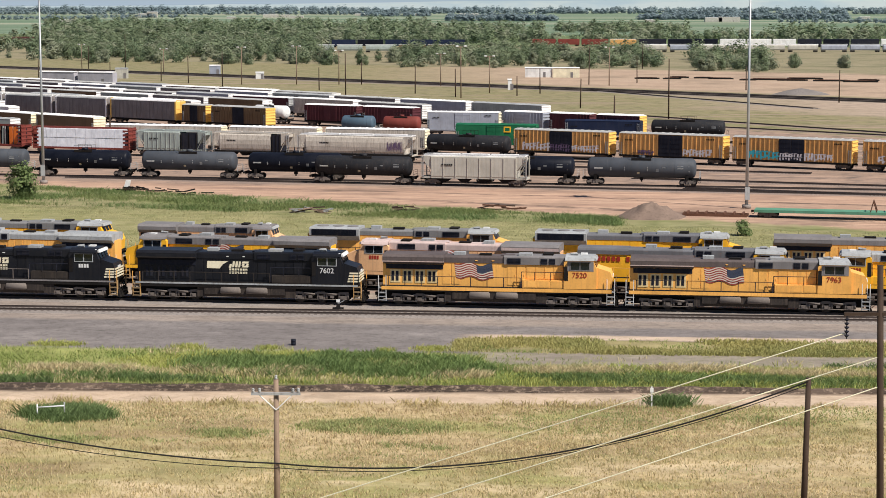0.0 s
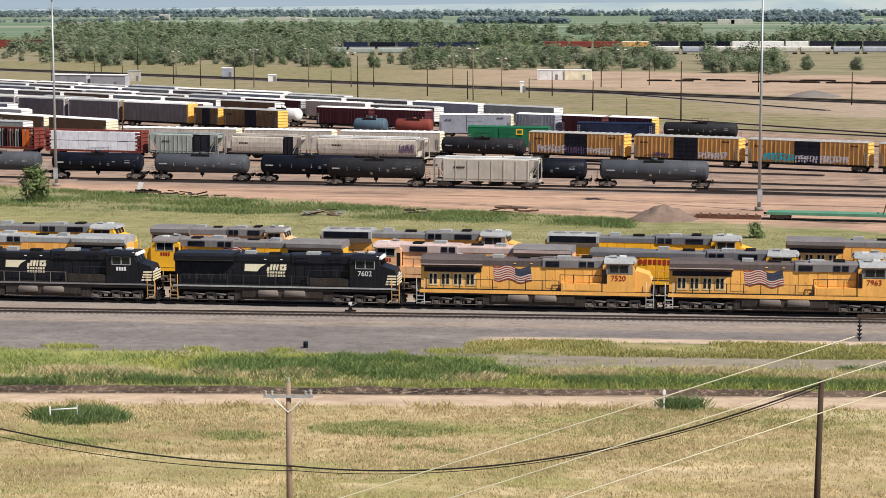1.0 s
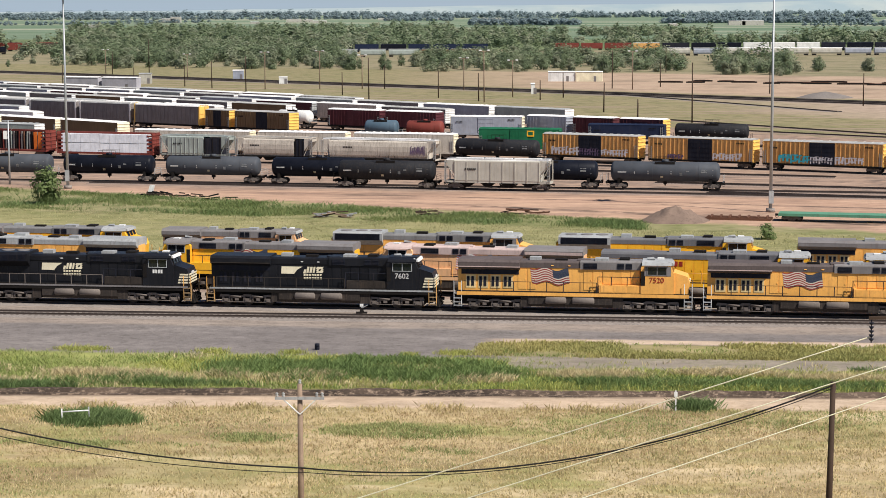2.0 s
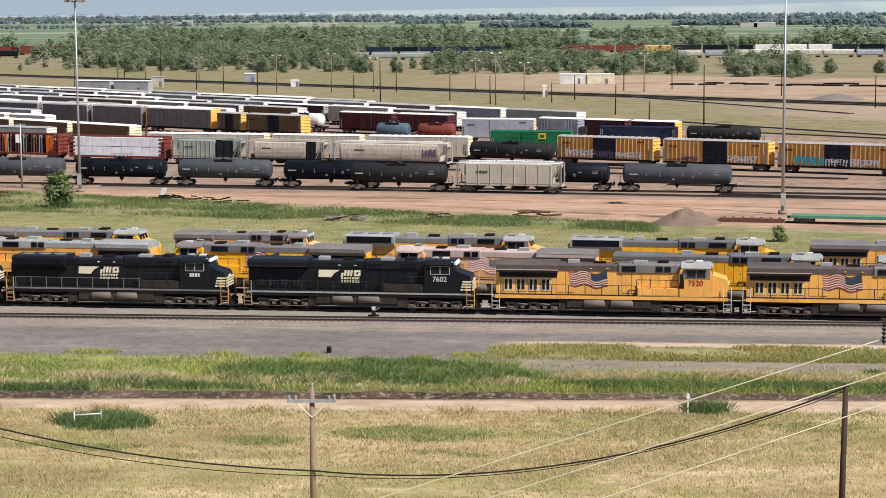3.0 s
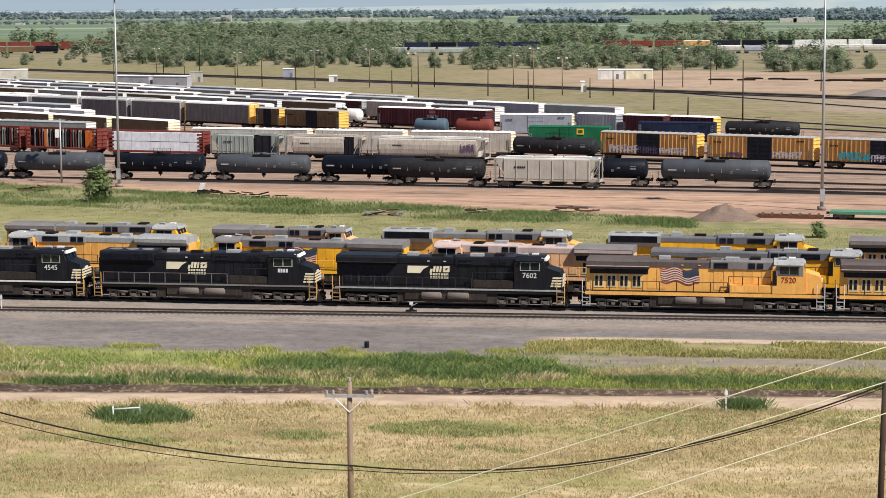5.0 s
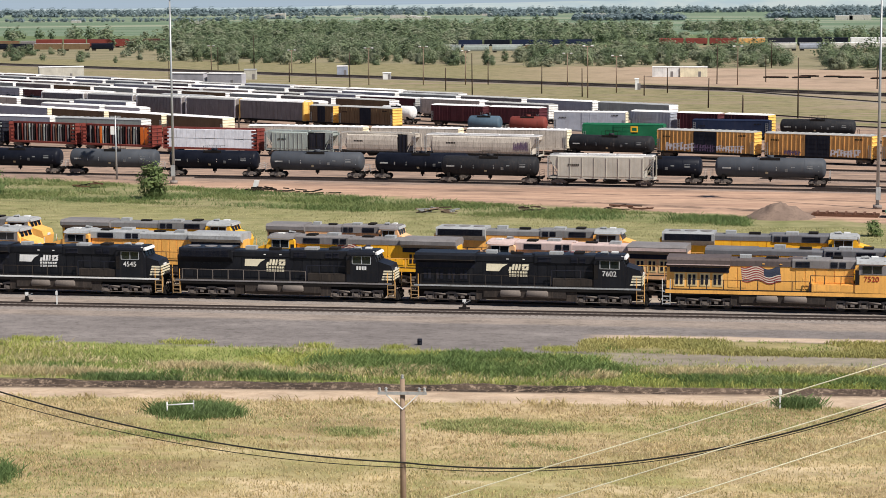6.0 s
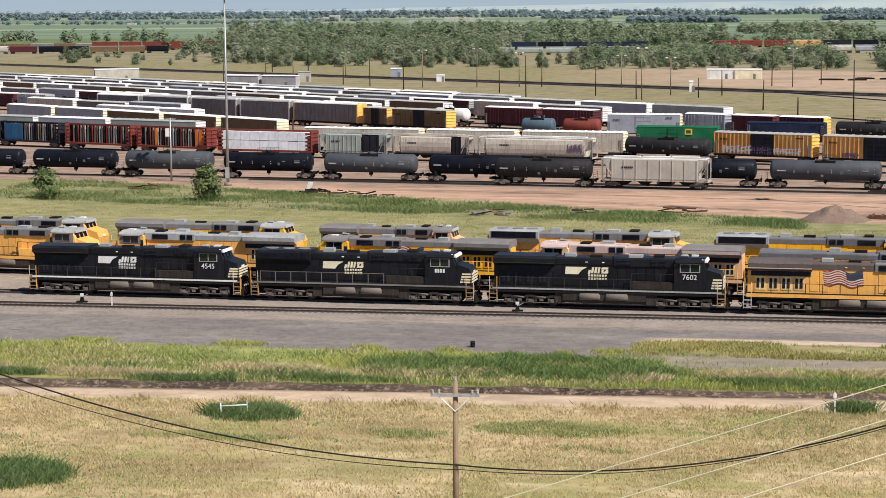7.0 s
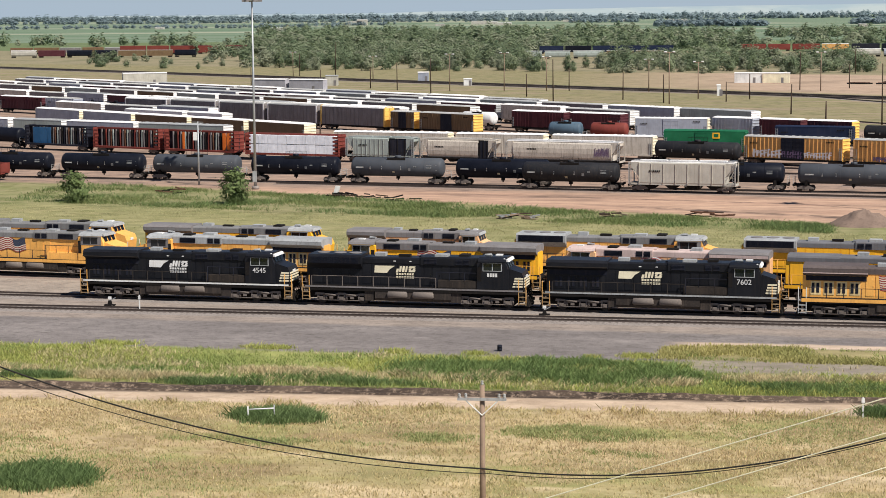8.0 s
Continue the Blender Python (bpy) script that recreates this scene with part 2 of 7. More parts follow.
def part(name, bm, material, parent, label="", at=None):
    ob = new(name, mesh_of(name, bm, material))
    ob.parent = parent
    if at is not None:
        ob.matrix_basis = at
    return tagged(ob, label)


def again(name, ob, parent, at):
    """Another part on the same mesh."""
    o = new(name, ob.data)
    o.parent, o.matrix_basis = parent, at
    return o


def thing(name, m, label, category, group="", kind=""):
    ob = new(name)
    ob.matrix_basis = m
    ob.empty_display_size = 0.5
    return tagged(ob, label, category, group, kind)


def solid(name, bm, material, m, label, category, group="", kind=""):
    ob = new(name, mesh_of(name, bm, material))
    ob.matrix_basis = m
    return tagged(ob, label, category, group, kind)


def lettering(name, text, size, material, parent, m, thick=0.008):
    cu = bpy.data.curves.new(name, "FONT")
    cu.body, cu.size, cu.extrude, cu.align_x, cu.offset = text, size, thick, "CENTER", size * 0.004
    tmp = bpy.data.objects.new(name, cu)
    me = bpy.data.meshes.new_from_object(tmp)
    bpy.data.objects.remove(tmp)
    me.materials.clear()
    me.materials.append(material)
    ob = new(name, me)
    ob.parent, ob.matrix_basis = parent, m
    return ob


# ---------------------------------------------------------------- rolling stock: trucks
def wheel_bm(r=0.46, w=0.13):
    bm = bmesh.new()
    k = 18
    prof = ((-w / 2, r * 0.35), (-w / 2, r * 0.8), (-w / 2 + 0.03, r * 0.95), (-w / 2 + 0.03, r), (w / 2, r * 1.05), (w / 2, r * 0.35))
    rings = [[bm.verts.new((rr * math.cos(2 * math.pi * i / k), y, rr * math.sin(2 * math.pi * i / k))) for i in range(k)] for y, rr in prof]
    for a, b in zip(rings, rings[1:] + rings[:1]):
        for i in range(k):
            bm.faces.new((a[i], a[(i + 1) % k], b[(i + 1) % k], b[i]))
    tube(bm, (0, -w / 2 - 0.05, 0), (0, w / 2 + 0.02, 0), r * 0.36, 10)
    return bm


SHARED = {}


def shared(name, make, mats):
    if name not in SHARED:
        SHARED[name] = mesh_of(name, make(), mats)
    return SHARED[name]


def put(name, me, parent, at, label=""):
    o = new(name, me)
    o.parent, o.matrix_basis = parent, at
    return tagged(o, label)


def freight_truck_bm():
    """Two-axle truck: cast side frames with a sprung window, bolster and axle ends."""
    bm = bmesh.new()
    for s in (-1, 1):
        y0, y1 = (s * 1.0 - 0.09, s * 1.0 + 0.09)
        prism(bm, [(-1.3, 0.42), (-1.15, 0.62), (-0.5, 0.86), (0.5, 0.86), (1.15, 0.62), (1.3, 0.42), (1.0, 0.36), (0.55, 0.42), (0.4, 0.22), (-0.4, 0.22), (-0.55, 0.42), (-1.0, 0.36)], y0, y1, "y")
        for x in (-0.2, 0.0, 0.2):
            tube(bm, (x, s * 1.12, 0.30), (x, s * 1.12, 0.62), 0.075, 6)
        for x in (-0.88, 0.88):
            tube(bm, (x, s * 1.02, 0.46), (x, s * 1.2, 0.46), 0.13, 8)
    box(bm, -0.2, 0.2, -1.0, 1.0, 0.5, 0.82)
    for x in (-0.88, 0.88):
        tube(bm, (x, -0.9, 0.46), (x, 0.9, 0.46), 0.08, 8)
    return bm


def add_trucks(th, centers):
    fr = shared("freight_truck", freight_truck_bm, TRUCKM)
    wh = shared("freight_wheel", lambda: wheel_bm(0.44), STEELW)
    for c in centers:
        tr = put("truck", fr, th, pose(c, 0, 0))
        for x in (-0.88, 0.88):
            for s in (-1, 1):
                put("wheel", wh, tr, pose(x, s * 0.76, 0.46, 0, 0, 0 if s < 0 else 180))


def add_couplers(th, half):
    def mk():
        bm = bmesh.new()
        box(bm, -0.75, 0.0, -0.09, 0.09, 0.76, 0.92)
        box(bm, -0.02, 0.3, -0.17, 0.15, 0.70, 0.98)
        tube(bm, (-0.3, -0.35, 0.75), (0.1, -0.2, 0.42), 0.03, 6)
        tube(bm, (0.1, -0.2, 0.42), (0.3, -0.2, 0.6), 0.03, 6)
        return bm
    me = shared("coupler", mk, GRIME)
    put("coupler", me, th, pose(half - 0.3, 0, 0))
    put("coupler", me, th, pose(-half + 0.3, 0, 0, 0, 0, 180))


def ladder_bm(h, w=0.42, n=5):
    bm = bmesh.new()
    for s in (-w / 2, w / 2):
        box(bm, s - 0.025, s + 0.025, -0.03, 0.03, 0, h)
    for i in range(n):
        z = h * (i + 0.5) / n
        box(bm, -w / 2, w / 2, -0.03, 0.03, z - 0.025, z + 0.025)
    return bm


# ---------------------------------------------------------------- locomotives
def loco_truck_bm():
    """Three-axle truck: arched side frames with pedestals, springs, journal caps and brake gear."""
    bm = bmesh.new()
    for s in (-1, 1):
        y0, y1 = s * 1.12 - 0.09, s * 1.12 + 0.09
        prism(bm, [(-2.6, 0.82), (-2.5, 1.06), (-1.75, 1.02), (-1.3, 0.9), (-0.7, 0.9), (-0.3, 1.06), (0.3, 1.06), (0.7, 0.9), (1.3, 0.9), (1.75, 1.02), (2.5, 1.06), (2.6, 0.82),
                   (1.7, 0.84), (1.3, 0.7), (0.7, 0.7), (0.3, 0.86), (-0.3, 0.86), (-0.7, 0.7), (-1.3, 0.7), (-1.7, 0.84)], y0, y1, "y")
        for x in (-1.98, 0.0, 1.98):
            for d in (-0.3, 0.3):
                box(bm, x + d - 0.07, x + d + 0.07, y0, y1, 0.36, 0.9)
            box(bm, x - 0.2, x + 0.2, y0 - 0.08 * (s < 0), y1 + 0.08 * (s > 0), 0.38, 0.68)
            tube(bm, (x, s * 1.1, 0.53), (x, s * 1.31, 0.53), 0.13, 10)
            tube(bm, (x + 0.5, s * 1.14, 0.4), (x + 0.5, s * 1.14, 0.84), 0.1, 8)
        for x in (-1.0, 1.0):
            box(bm, x - 0.14, x + 0.2, s * 1.22 - 0.08, s * 1.22 + 0.1, 0.5, 0.74)
            tube(bm, (x - 0.55, s * 1.27, 0.92), (x + 0.45, s * 1.27, 0.84), 0.09, 8)
        tube(bm, (-2.4, s * 1.25, 0.36), (2.4, s * 1.25, 0.36), 0.03, 6)
    for x in (-1.98, 0.0, 1.98):
        tube(bm, (x, -1.0, 0.53), (x, 1.0, 0.53), 0.1, 8)
    return bm


def truck_shade_core_bm():
    bm = bmesh.new()
    # Filler block; its black colour gives the shade between the side frames.
    box(bm, -2.4, 2.4, -0.6, 0.6, 0.3, 1.15)
    return bm


def hood_profile(w, z0, z1, r=0.18):
    return [(-w, z0), (w, z0), (w, z1 - r), (w - r * 0.35, z1 - r * 0.35), (w - r, z1), (-w + r, z1), (-w + r * 0.35, z1 - r * 0.35), (-w, z1 - r)]


def wave(u):
    return 0.17 * math.sin(u * 10.5 + 0.6)


def flag_parts(th, x0, x1, z0, z1, y, red=None, white=None, blue=None):
    """Rippling flag decal, set on the hood side: stripes and canton as thin raised shapes."""
    n = 13

    def strip(i, a, b):
        bm = bmesh.new()
        hh = (z1 - z0) / n
        cols = []
        for k in range(15):
            u = a + (b - a) * k / 14
            x = x0 + (x1 - x0) * u
            lift = wave(u) + 0.22 * (u - 0.5)
            lean = 0.16 * ((i + 0.5) / n - 0.5)
            for zz in (z0 + hh * i, z0 + hh * (i + 1)):
                for yy in (y, y - 0.008):
                    cols.append(bm.verts.new((x - lean, yy, zz - lift)))
        for k in range(14):
            p, q = cols[4 * k:4 * k + 4], cols[4 * k + 4:4 * k + 8]
            bm.faces.new((p[1], q[1], q[3], p[3]))
            bm.faces.new((p[0], p[2], q[2], q[0]))
            bm.faces.new((p[2], p[3], q[3], q[2]))
            bm.faces.new((p[0], q[0], q[1], p[1]))
        bm.faces.new((cols[0], cols[1], cols[3], cols[2]))
        e = cols[-4:]
        bm.faces.new((e[0], e[2], e[3], e[1]))
        bmesh.ops.recalc_face_normals(bm, faces=bm.faces)
        return bm
    for i in range(n):
        part("flag_stripe", strip(i, 0.0, 1.0 if i < 6 else 0.58), (red or FLAGRED) if i % 2 == 0 else (white or FLAGW), th)
    for i in range(6, n):
        part("flag_canton_strip", strip(i, 0.58, 1.0), blue or FLAGBLUE, th)


def herald_parts(th, x, z, y, mat):
    """Pale herald on the black hood: slanting block, arch and two rows of plain bars."""
    bm = bmesh.new()
    prism(bm, [(x - 2.3, z + 0.62), (x - 2.35, z - 0.1), (x - 1.15, z - 0.12), (x - 0.85, z + 0.3), (x - 0.35, z + 0.62)], y, y - 0.012, "y")
    part("herald_block", bm, mat, th)
    for a, b, za, zb in ((-0.30, -0.08, -0.05, 0.34), (0.0, 0.2, 0.02, 0.62), (0.28, 0.50, 0.02, 0.62), (0.58, 0.76, 0.02, 0.62), (0.9, 1.5, 0.02, 0.2), (0.9, 1.12, 0.2, 0.4), (0.9, 1.5, 0.42, 0.62), (1.28, 1.5, 0.2, 0.40)):
        bm = bmesh.new()
        prism(bm, [(x + a, z + za), (x + b, z + za), (x + b + 0.1, z + zb), (x + a + 0.1, z + zb)], y, y - 0.012, "y")
        part("herald_stroke", bm, mat, th)
    for k, zz in enumerate((z - 0.3, z - 0.62)):
        for i in range(7):
            bm = bmesh.new()
            box(bm, x - 0.25 + 0.25 * i, x - 0.07 + 0.25 * i, y - 0.012, y, zz, zz + 0.2)
            part("lettering_bar", bm, mat, th)


def railing(th, mat, x0, x1, y, z0, posts):
    for i in range(posts):
        x = x0 + (x1 - x0) * i / (posts - 1)
        bm = bmesh.new()
        tube(bm, (x, y, z0 - 0.15), (x, y, z0 + 1.0), 0.04, 6)
        part("handrail_post", bm, mat, th)
    bm = bmesh.new()
    tube(bm, (x0, y, z0 + 0.98), (x1, y, z0 + 0.98), 0.03, 6)
    part("handrail", bm, mat, th)


def deck(z):
    """Heights of the body once the walkway is set at 1.78 m."""
    if z <= 0.9:
        return z
    return 0.9 + (z - 0.9) * 0.88 / 0.6 if z < 1.5 else 1.78 + (z - 1.5) * 0.912


def set_deck(th):
    for o in th.children:
        if o.name.startswith("truck") or o.name.startswith("coupler"):
            continue
        if o.name.startswith("road_number"):
            o.location.z = deck(o.location.z)
            continue
        for v in o.data.vertices:
            v.co.z = deck(v.co.z)
        o.data.update()


def locomotive(m, label, body, roof, number="", numcol=None, style="ge", flag=False, herald=None, sill=None, rails=None, bars=False, group="", nose_stripes=False, roofc=None, letters=False):
    """Six-axle road diesel, cab towards +x. style ge: overhanging radiator wings; emd: flared radiator box with roof fans."""
    th = thing("locomotive", m, label, "locomotive", group)
    rails = rails or YELLOW
    train = body is BLACK or roof is BROWNR
    roofc = roofc or roof
    # frame and walkway
    bm = bmesh.new()
    box(bm, -10.4, 10.4, -1.48, 1.48, 1.18, 1.5)
    box(bm, -9.0, 9.0, -0.9, 0.9, 0.85, 1.2)
    soften(bm, 0.03)
    part("underframe", bm, GRIME, th)
    for s in (-1, 1):
        bm = bmesh.new()
        box(bm, -10.35, 10.35, s * 1.5 - 0.012, s * 1.5 + 0.012, 1.26 if body is not BLACK else 1.37, 1.47)
        part("sill_stripe", bm, sill or body, th)
    # long hood
    bm = bmesh.new()
    prism(bm, hood_profile(0.95, 1.5, 4.1), -9.9, 6.0)
    part("long_hood", bm, body, th)
    bm = bmesh.new()
    prism(bm, hood_profile(1.0, 3.82, 4.48 if style == "ge" else 4.42, 0.16), -5.4, 2.4)
    part("hood_roof", bm, roof, th)
    # doors with latches along the hood side
    for s in (-1, 1):
        for i in range(9):
            x = -4.9 + i * 0.84
            if flag and -4.0 < x < 0.4 and s < 0:
                continue
            bm = bmesh.new()
            box(bm, x + 0.03, x + 0.78, s * 0.965 - 0.015, s * 0.965 + 0.015, 1.7, 3.7)
            box(bm, x + 0.66, x + 0.71, s * 0.99 - 0.02, s * 0.99 + 0.02, 2.6, 2.75)
            part("hood_door", bm, body, th)
    # radiator section at the rear
    if style == "ge":
        bm = bmesh.new()
        prism(bm, [(-1.0, 3.62), (1.0, 3.62), (1.52, 3.98), (1.55, 4.38), (1.3, 4.62), (-1.3, 4.62), (-1.55, 4.38), (-1.52, 3.98)], -10.25, -4.7)
        part("radiator_wing", bm, roofc, th)
        for s in (-1, 1):
            for i in range(4):
                x = -9.6 + i * 1.12
                bm = bmesh.new()
                box(bm, x, x + 0.9, s * 0.97 - 0.015, s * 0.97 + 0.015, 1.75, 3.05)
                part("radiator_door", bm, PALEY if body in (YELLOW, PINKISH) else body, th)
                for d in (0.1, 0.5):
                    bm = bmesh.new()
                    box(bm, x + d, x + d + 0.24, s * 0.995 - 0.02, s * 0.995 + 0.02, 1.95, 2.9)
                    part("louvre", bm, DOORBLK, th)
            # Black strip laid under the wing for its deep shade over the intake.
            bm = bmesh.new()
            box(bm, -10.0, -4.8, s * 0.97 - 0.015, s * 0.97 + 0.015, 3.12, 3.6)
            part("intake_screen", bm, DOORBLK, th)
            bm = bmesh.new()
            box(bm, -10.2, -4.75, s * 1.53 - 0.02, s * 1.53 + 0.02, 4.0, 4.3)
            part("radiator_screen", bm, roof, th)
            if train:
                bm = bmesh.new()
                box(bm, -10.27, -4.68, s * 1.535 - 0.02, s * 1.535 + 0.02, 3.9, 3.985)
                part("wing_lip", bm, PINKR if body is YELLOW else DUSTBLK, th)
    elif style == "plain":
        bm = bmesh.new()
        prism(bm, hood_profile(1.04, 3.8, 4.5, 0.3), -10.15, -5.4)
        part("radiator_roof", bm, roofc, th)
    else:
        bm = bmesh.new()
        prism(bm, [(-0.98, 3.2), (0.98, 3.2), (1.5, 3.75), (1.5, 4.5), (1.3, 4.66), (-1.3, 4.66), (-1.5, 4.5), (-1.5, 3.75)], -10.0, -4.9)
        part("radiator_flare", bm, roofc, th)
        for s in (-1, 1):
            bm = bmesh.new()
            box(bm, -9.75, -5.15, s * 1.51 - 0.015, s * 1.51 + 0.015, 3.77, 4.47)
            for i in range(9):
                box(bm, -9.75, -5.15, s * 1.535 - 0.012, s * 1.535 + 0.012, 3.82 + i * 0.07, 3.845 + i * 0.07)
            part("radiator_grille", bm, DOORBLK, th)
            for i in range(5):
                bm = bmesh.new()
                box(bm, -9.6 + i * 0.9, -8.85 + i * 0.9, s * 0.965 - 0.015, s * 0.965 + 0.015, 1.7, 3.1)
                part("hood_door", bm, body, th)
        for x in (-8.9, -7.3, -5.8):
            bm = bmesh.new()
            tube(bm, (x, 0, 4.66), (x, 0, 4.72), 0.6, 16)
            part("radiator_fan", bm, GREYR, th)
    # rear hood end
    bm = bmesh.new()
    prism(bm, hood_profile(0.9, 1.5, 3.9), -10.3, -9.9)
    part("hood_end", bm, body, th)
    # upper cabinet behind the cab with blower grilles, and the low battery lockers beside the walkway
    upper = GREYR if body is YELLOW and roof is BROWNR else roof
    bm = bmesh.new()
    prism(bm, hood_profile(1.08, 3.74, 4.58, 0.14), 0.7, 6.15)
    part("equipment_cabinet", bm, upper, th)
    for s in (-1, 1):
        for x0, x1 in ((1.0, 2.2), (4.0, 4.6), (4.75, 5.3)) if train else ((3.6, 5.3), (0.9, 1.5), (1.65, 2.25)):
            bm = bmesh.new()
            box(bm, x0, x1, s * 1.09 - 0.02, s * 1.09 + 0.02, 3.82, 4.36)
            for i in range(4):
                box(bm, x0, x1, s * 1.12 - 0.02, s * 1.12 + 0.02, 3.86 + i * 0.13, 3.9 + i * 0.13)
            part("intake_grille", bm, DOORBLK, th)
        for i in range(4 if train and s < 0 else 0):
            bm = bmesh.new()
            box(bm, 2.72 + i * 0.82, 3.5 + i * 0.82, s * 0.97 - 0.02, s * 0.97 + 0.02, 2.35, 3.66)
            part("cabinet_door", bm, body, th)
        bm = bmesh.new()
        box(bm, 2.4, 6.1, min(s * 0.9, s * 1.42), max(s * 0.9, s * 1.42), 1.5, 2.28)
        soften(bm, 0.03)
        part("battery_locker", bm, DUSTBLK if body is BLACK else body, th)
        for i in range(3 if train else 0):
            bm = bmesh.new()
            box(bm, 2.55 + i * 1.18, 3.62 + i * 1.18, s * 1.425 - 0.012, s * 1.425 + 0.012, 1.58, 2.2)
            part("locker_lid", bm, DUSTBLK if body is BLACK else body, th)
        bm = bmesh.new()
        tube(bm, (2.3, s * 1.43, 1.62), (2.3, s * 1.43, 3.1), 0.04, 6)
        tube(bm, (2.3, s * 1.43, 3.08), (6.0, s * 1.43, 3.08), 0.035, 6)
        for x in (3.5, 4.9):
            tube(bm, (x, s * 1.43, 2.28), (x, s * 1.43, 3.08), 0.035, 6)
        part("locker_handrail", bm, DOORBLK, th)
    bm = bmesh.new()
    box(bm, -1.6, -0.5, -0.3, 0.3, 4.4, 4.66)
    soften(bm, 0.05)
    part("exhaust_outlet", bm, GRIME, th)
    bm = bmesh.new()
    box(bm, 0.4, 1.6, -0.5, 0.5, 4.42, 4.6)
    soften(bm, 0.05)
    part("roof_hatch", bm, roof, th)
    # cab: side profile with raked windscreen
    bm = bmesh.new()
    prism(bm, [(6.1, 1.5), (9.0, 1.5), (9.0, 3.5), (8.7, 4.32), (6.35, 4.32), (6.1, 4.1)], -1.52, 1.52, "y")
    soften(bm, 0.06)
    part("cab", bm, body, th)
    bm = bmesh.new()
    prism(bm, [(-1.56, 4.28), (1.56, 4.28), (1.42, 4.5), (0.8, 4.68), (-0.8, 4.68), (-1.42, 4.5)], 6.2, 8.8)
    part("cab_roof", bm, GREYL if roof in (BROWNR, ROOFMID, SLATE) else roof, th)
    # White on black cabs paints in the windscreen's bright reflection beside the number boards.
    bm = bmesh.new()
    prism(bm, [(8.55, 4.3), (9.02, 4.26), (8.92, 4.5), (8.55, 4.6)], -1.3, 1.3, "y")
    part("number_board_brow", bm, WHITEP if body is BLACK else GREYL, th)
    for s in (-1, 1):
        if body is YELLOW:
            bm = bmesh.new()
            box(bm, 6.42, 8.75, s * 1.529 - 0.009, s * 1.529 + 0.009, 3.25, 4.2)
            part("cab_window_band", bm, GREYR, th)
        for x0, x1 in ((6.7, 7.5), (7.58, 8.35)):
            bm = bmesh.new()
            box(bm, x0, x1, s * 1.53 - 0.015, s * 1.53 + 0.015, 3.38, 4.12)
            part("side_window", bm, GLASS, th)
        bm = bmesh.new()
        for a, b in (((6.63, 3.32), (8.42, 3.38)), ((6.63, 4.12), (8.42, 4.18)), ((6.63, 3.38), (6.7, 4.12)), ((7.5, 3.38), (7.58, 4.12)), ((8.35, 3.38), (8.42, 4.12))):
            box(bm, a[0], b[0], s * 1.54 - 0.02, s * 1.54 + 0.02, a[1], b[1])
        part("window_frame", bm, GREYR if body is YELLOW else GREYL, th)
        bm = bmesh.new()
        box(bm, 6.5, 8.5, s * 1.62 - 0.1, s * 1.62 + 0.1, 4.18, 4.23)
        part("sun_visor", bm, roof, th)
    for y in (-1.1, -0.25, 0.6):
        bm = bmesh.new()
        v = [bm.verts.new(p) for p in ((8.985, y, 3.64), (8.985, y + 0.6, 3.64), (8.79, y + 0.6, 4.18), (8.79, y, 4.18))]
        bm.faces.new(v)
        bmesh.ops.solidify(bm, geom=list(bm.faces), thickness=0.03)
        bmesh.ops.translate(bm, verts=bm.verts, vec=(0.035, 0, 0.012))
        part("windscreen", bm, GLASS, th)
    # nose
    bm = bmesh.new()
    prism(bm, [(8.95, 1.5), (10.3, 1.5), (10.42, 2.6), (10.2, 3.2), (8.95, 3.62)], -1.28, 1.28, "y")
    soften(bm, 0.14, 2)
    part("nose", bm, body, th)
    bm = bmesh.new()
    box(bm, 10.38, 10.46, -0.34, 0.34, 2.6, 2.86)
    part("headlight", bm, WHITEP, th)
    if nose_stripes:
        for i in range(4):
            bm = bmesh.new()
            prism(bm, [(9.35 + i * 0.06, 1.72 + i * 0.27), (10.34, 1.72 + i * 0.27), (10.36, 1.88 + i * 0.27), (9.38 + i * 0.06, 1.88 + i * 0.27)], -1.31, -1.285, "y")
            part("nose_stripe", bm, CREAMP, th)
            bm = bmesh.new()
            box(bm, 10.42, 10.45, -1.25, 1.25, 1.72 + i * 0.27, 1.88 + i * 0.27)
            part("nose_stripe", bm, CREAMP, th)
    bm = bmesh.new()
    tube(bm, (6.6, -0.5, 4.8), (7.3, -0.5, 4.8), 0.05, 6, 0.14)
    tube(bm, (6.6, -0.25, 4.85), (7.2, -0.25, 4.85), 0.05, 6, 0.12)
    tube(bm, (6.7, -0.4, 4.6), (6.7, -0.4, 4.85), 0.04, 6)
    part("air_horn", bm, GREYL, th)
    bm = bmesh.new()
    box(bm, 7.5, 8.1, 0.1, 0.7, 4.66, 4.8)
    soften(bm, 0.05)
    part("antenna_dome", bm, WHITEP, th)
    for bx, by, bw, bd, bh in ((-3.4, 0.2, 0.5, 0.4, 0.22), (2.6, -0.4, 0.6, 0.5, 0.26), (4.6, 0.3, 0.45, 0.6, 0.2)):
        bm = bmesh.new()
        box(bm, bx - bw, bx + bw, by - bd, by + bd, 4.4, 4.56 + bh)
        soften(bm, 0.04)
        part("roof_box", bm, GREYL if bh > 0.21 else GRIME, th)
    for s in (-1, 1):
        # Thin dark plate on the cab side; its colour is a recess's shade.
        bm = bmesh.new()
        box(bm, 6.12, 6.48, s * 1.525 - 0.01, s * 1.525 + 0.01, 2.3, 3.7)
        part("cab_side_recess", bm, GRIME, th)
        for x in (-1.9, -0.4, 1.1) if train else ():
            bm = bmesh.new()
            tube(bm, (x, s * 1.0, 4.05), (x + 0.22, s * 1.0, 4.05), 0.05, 6)
            part("lifting_lug", bm, WHITEP if body is BLACK else body, th)
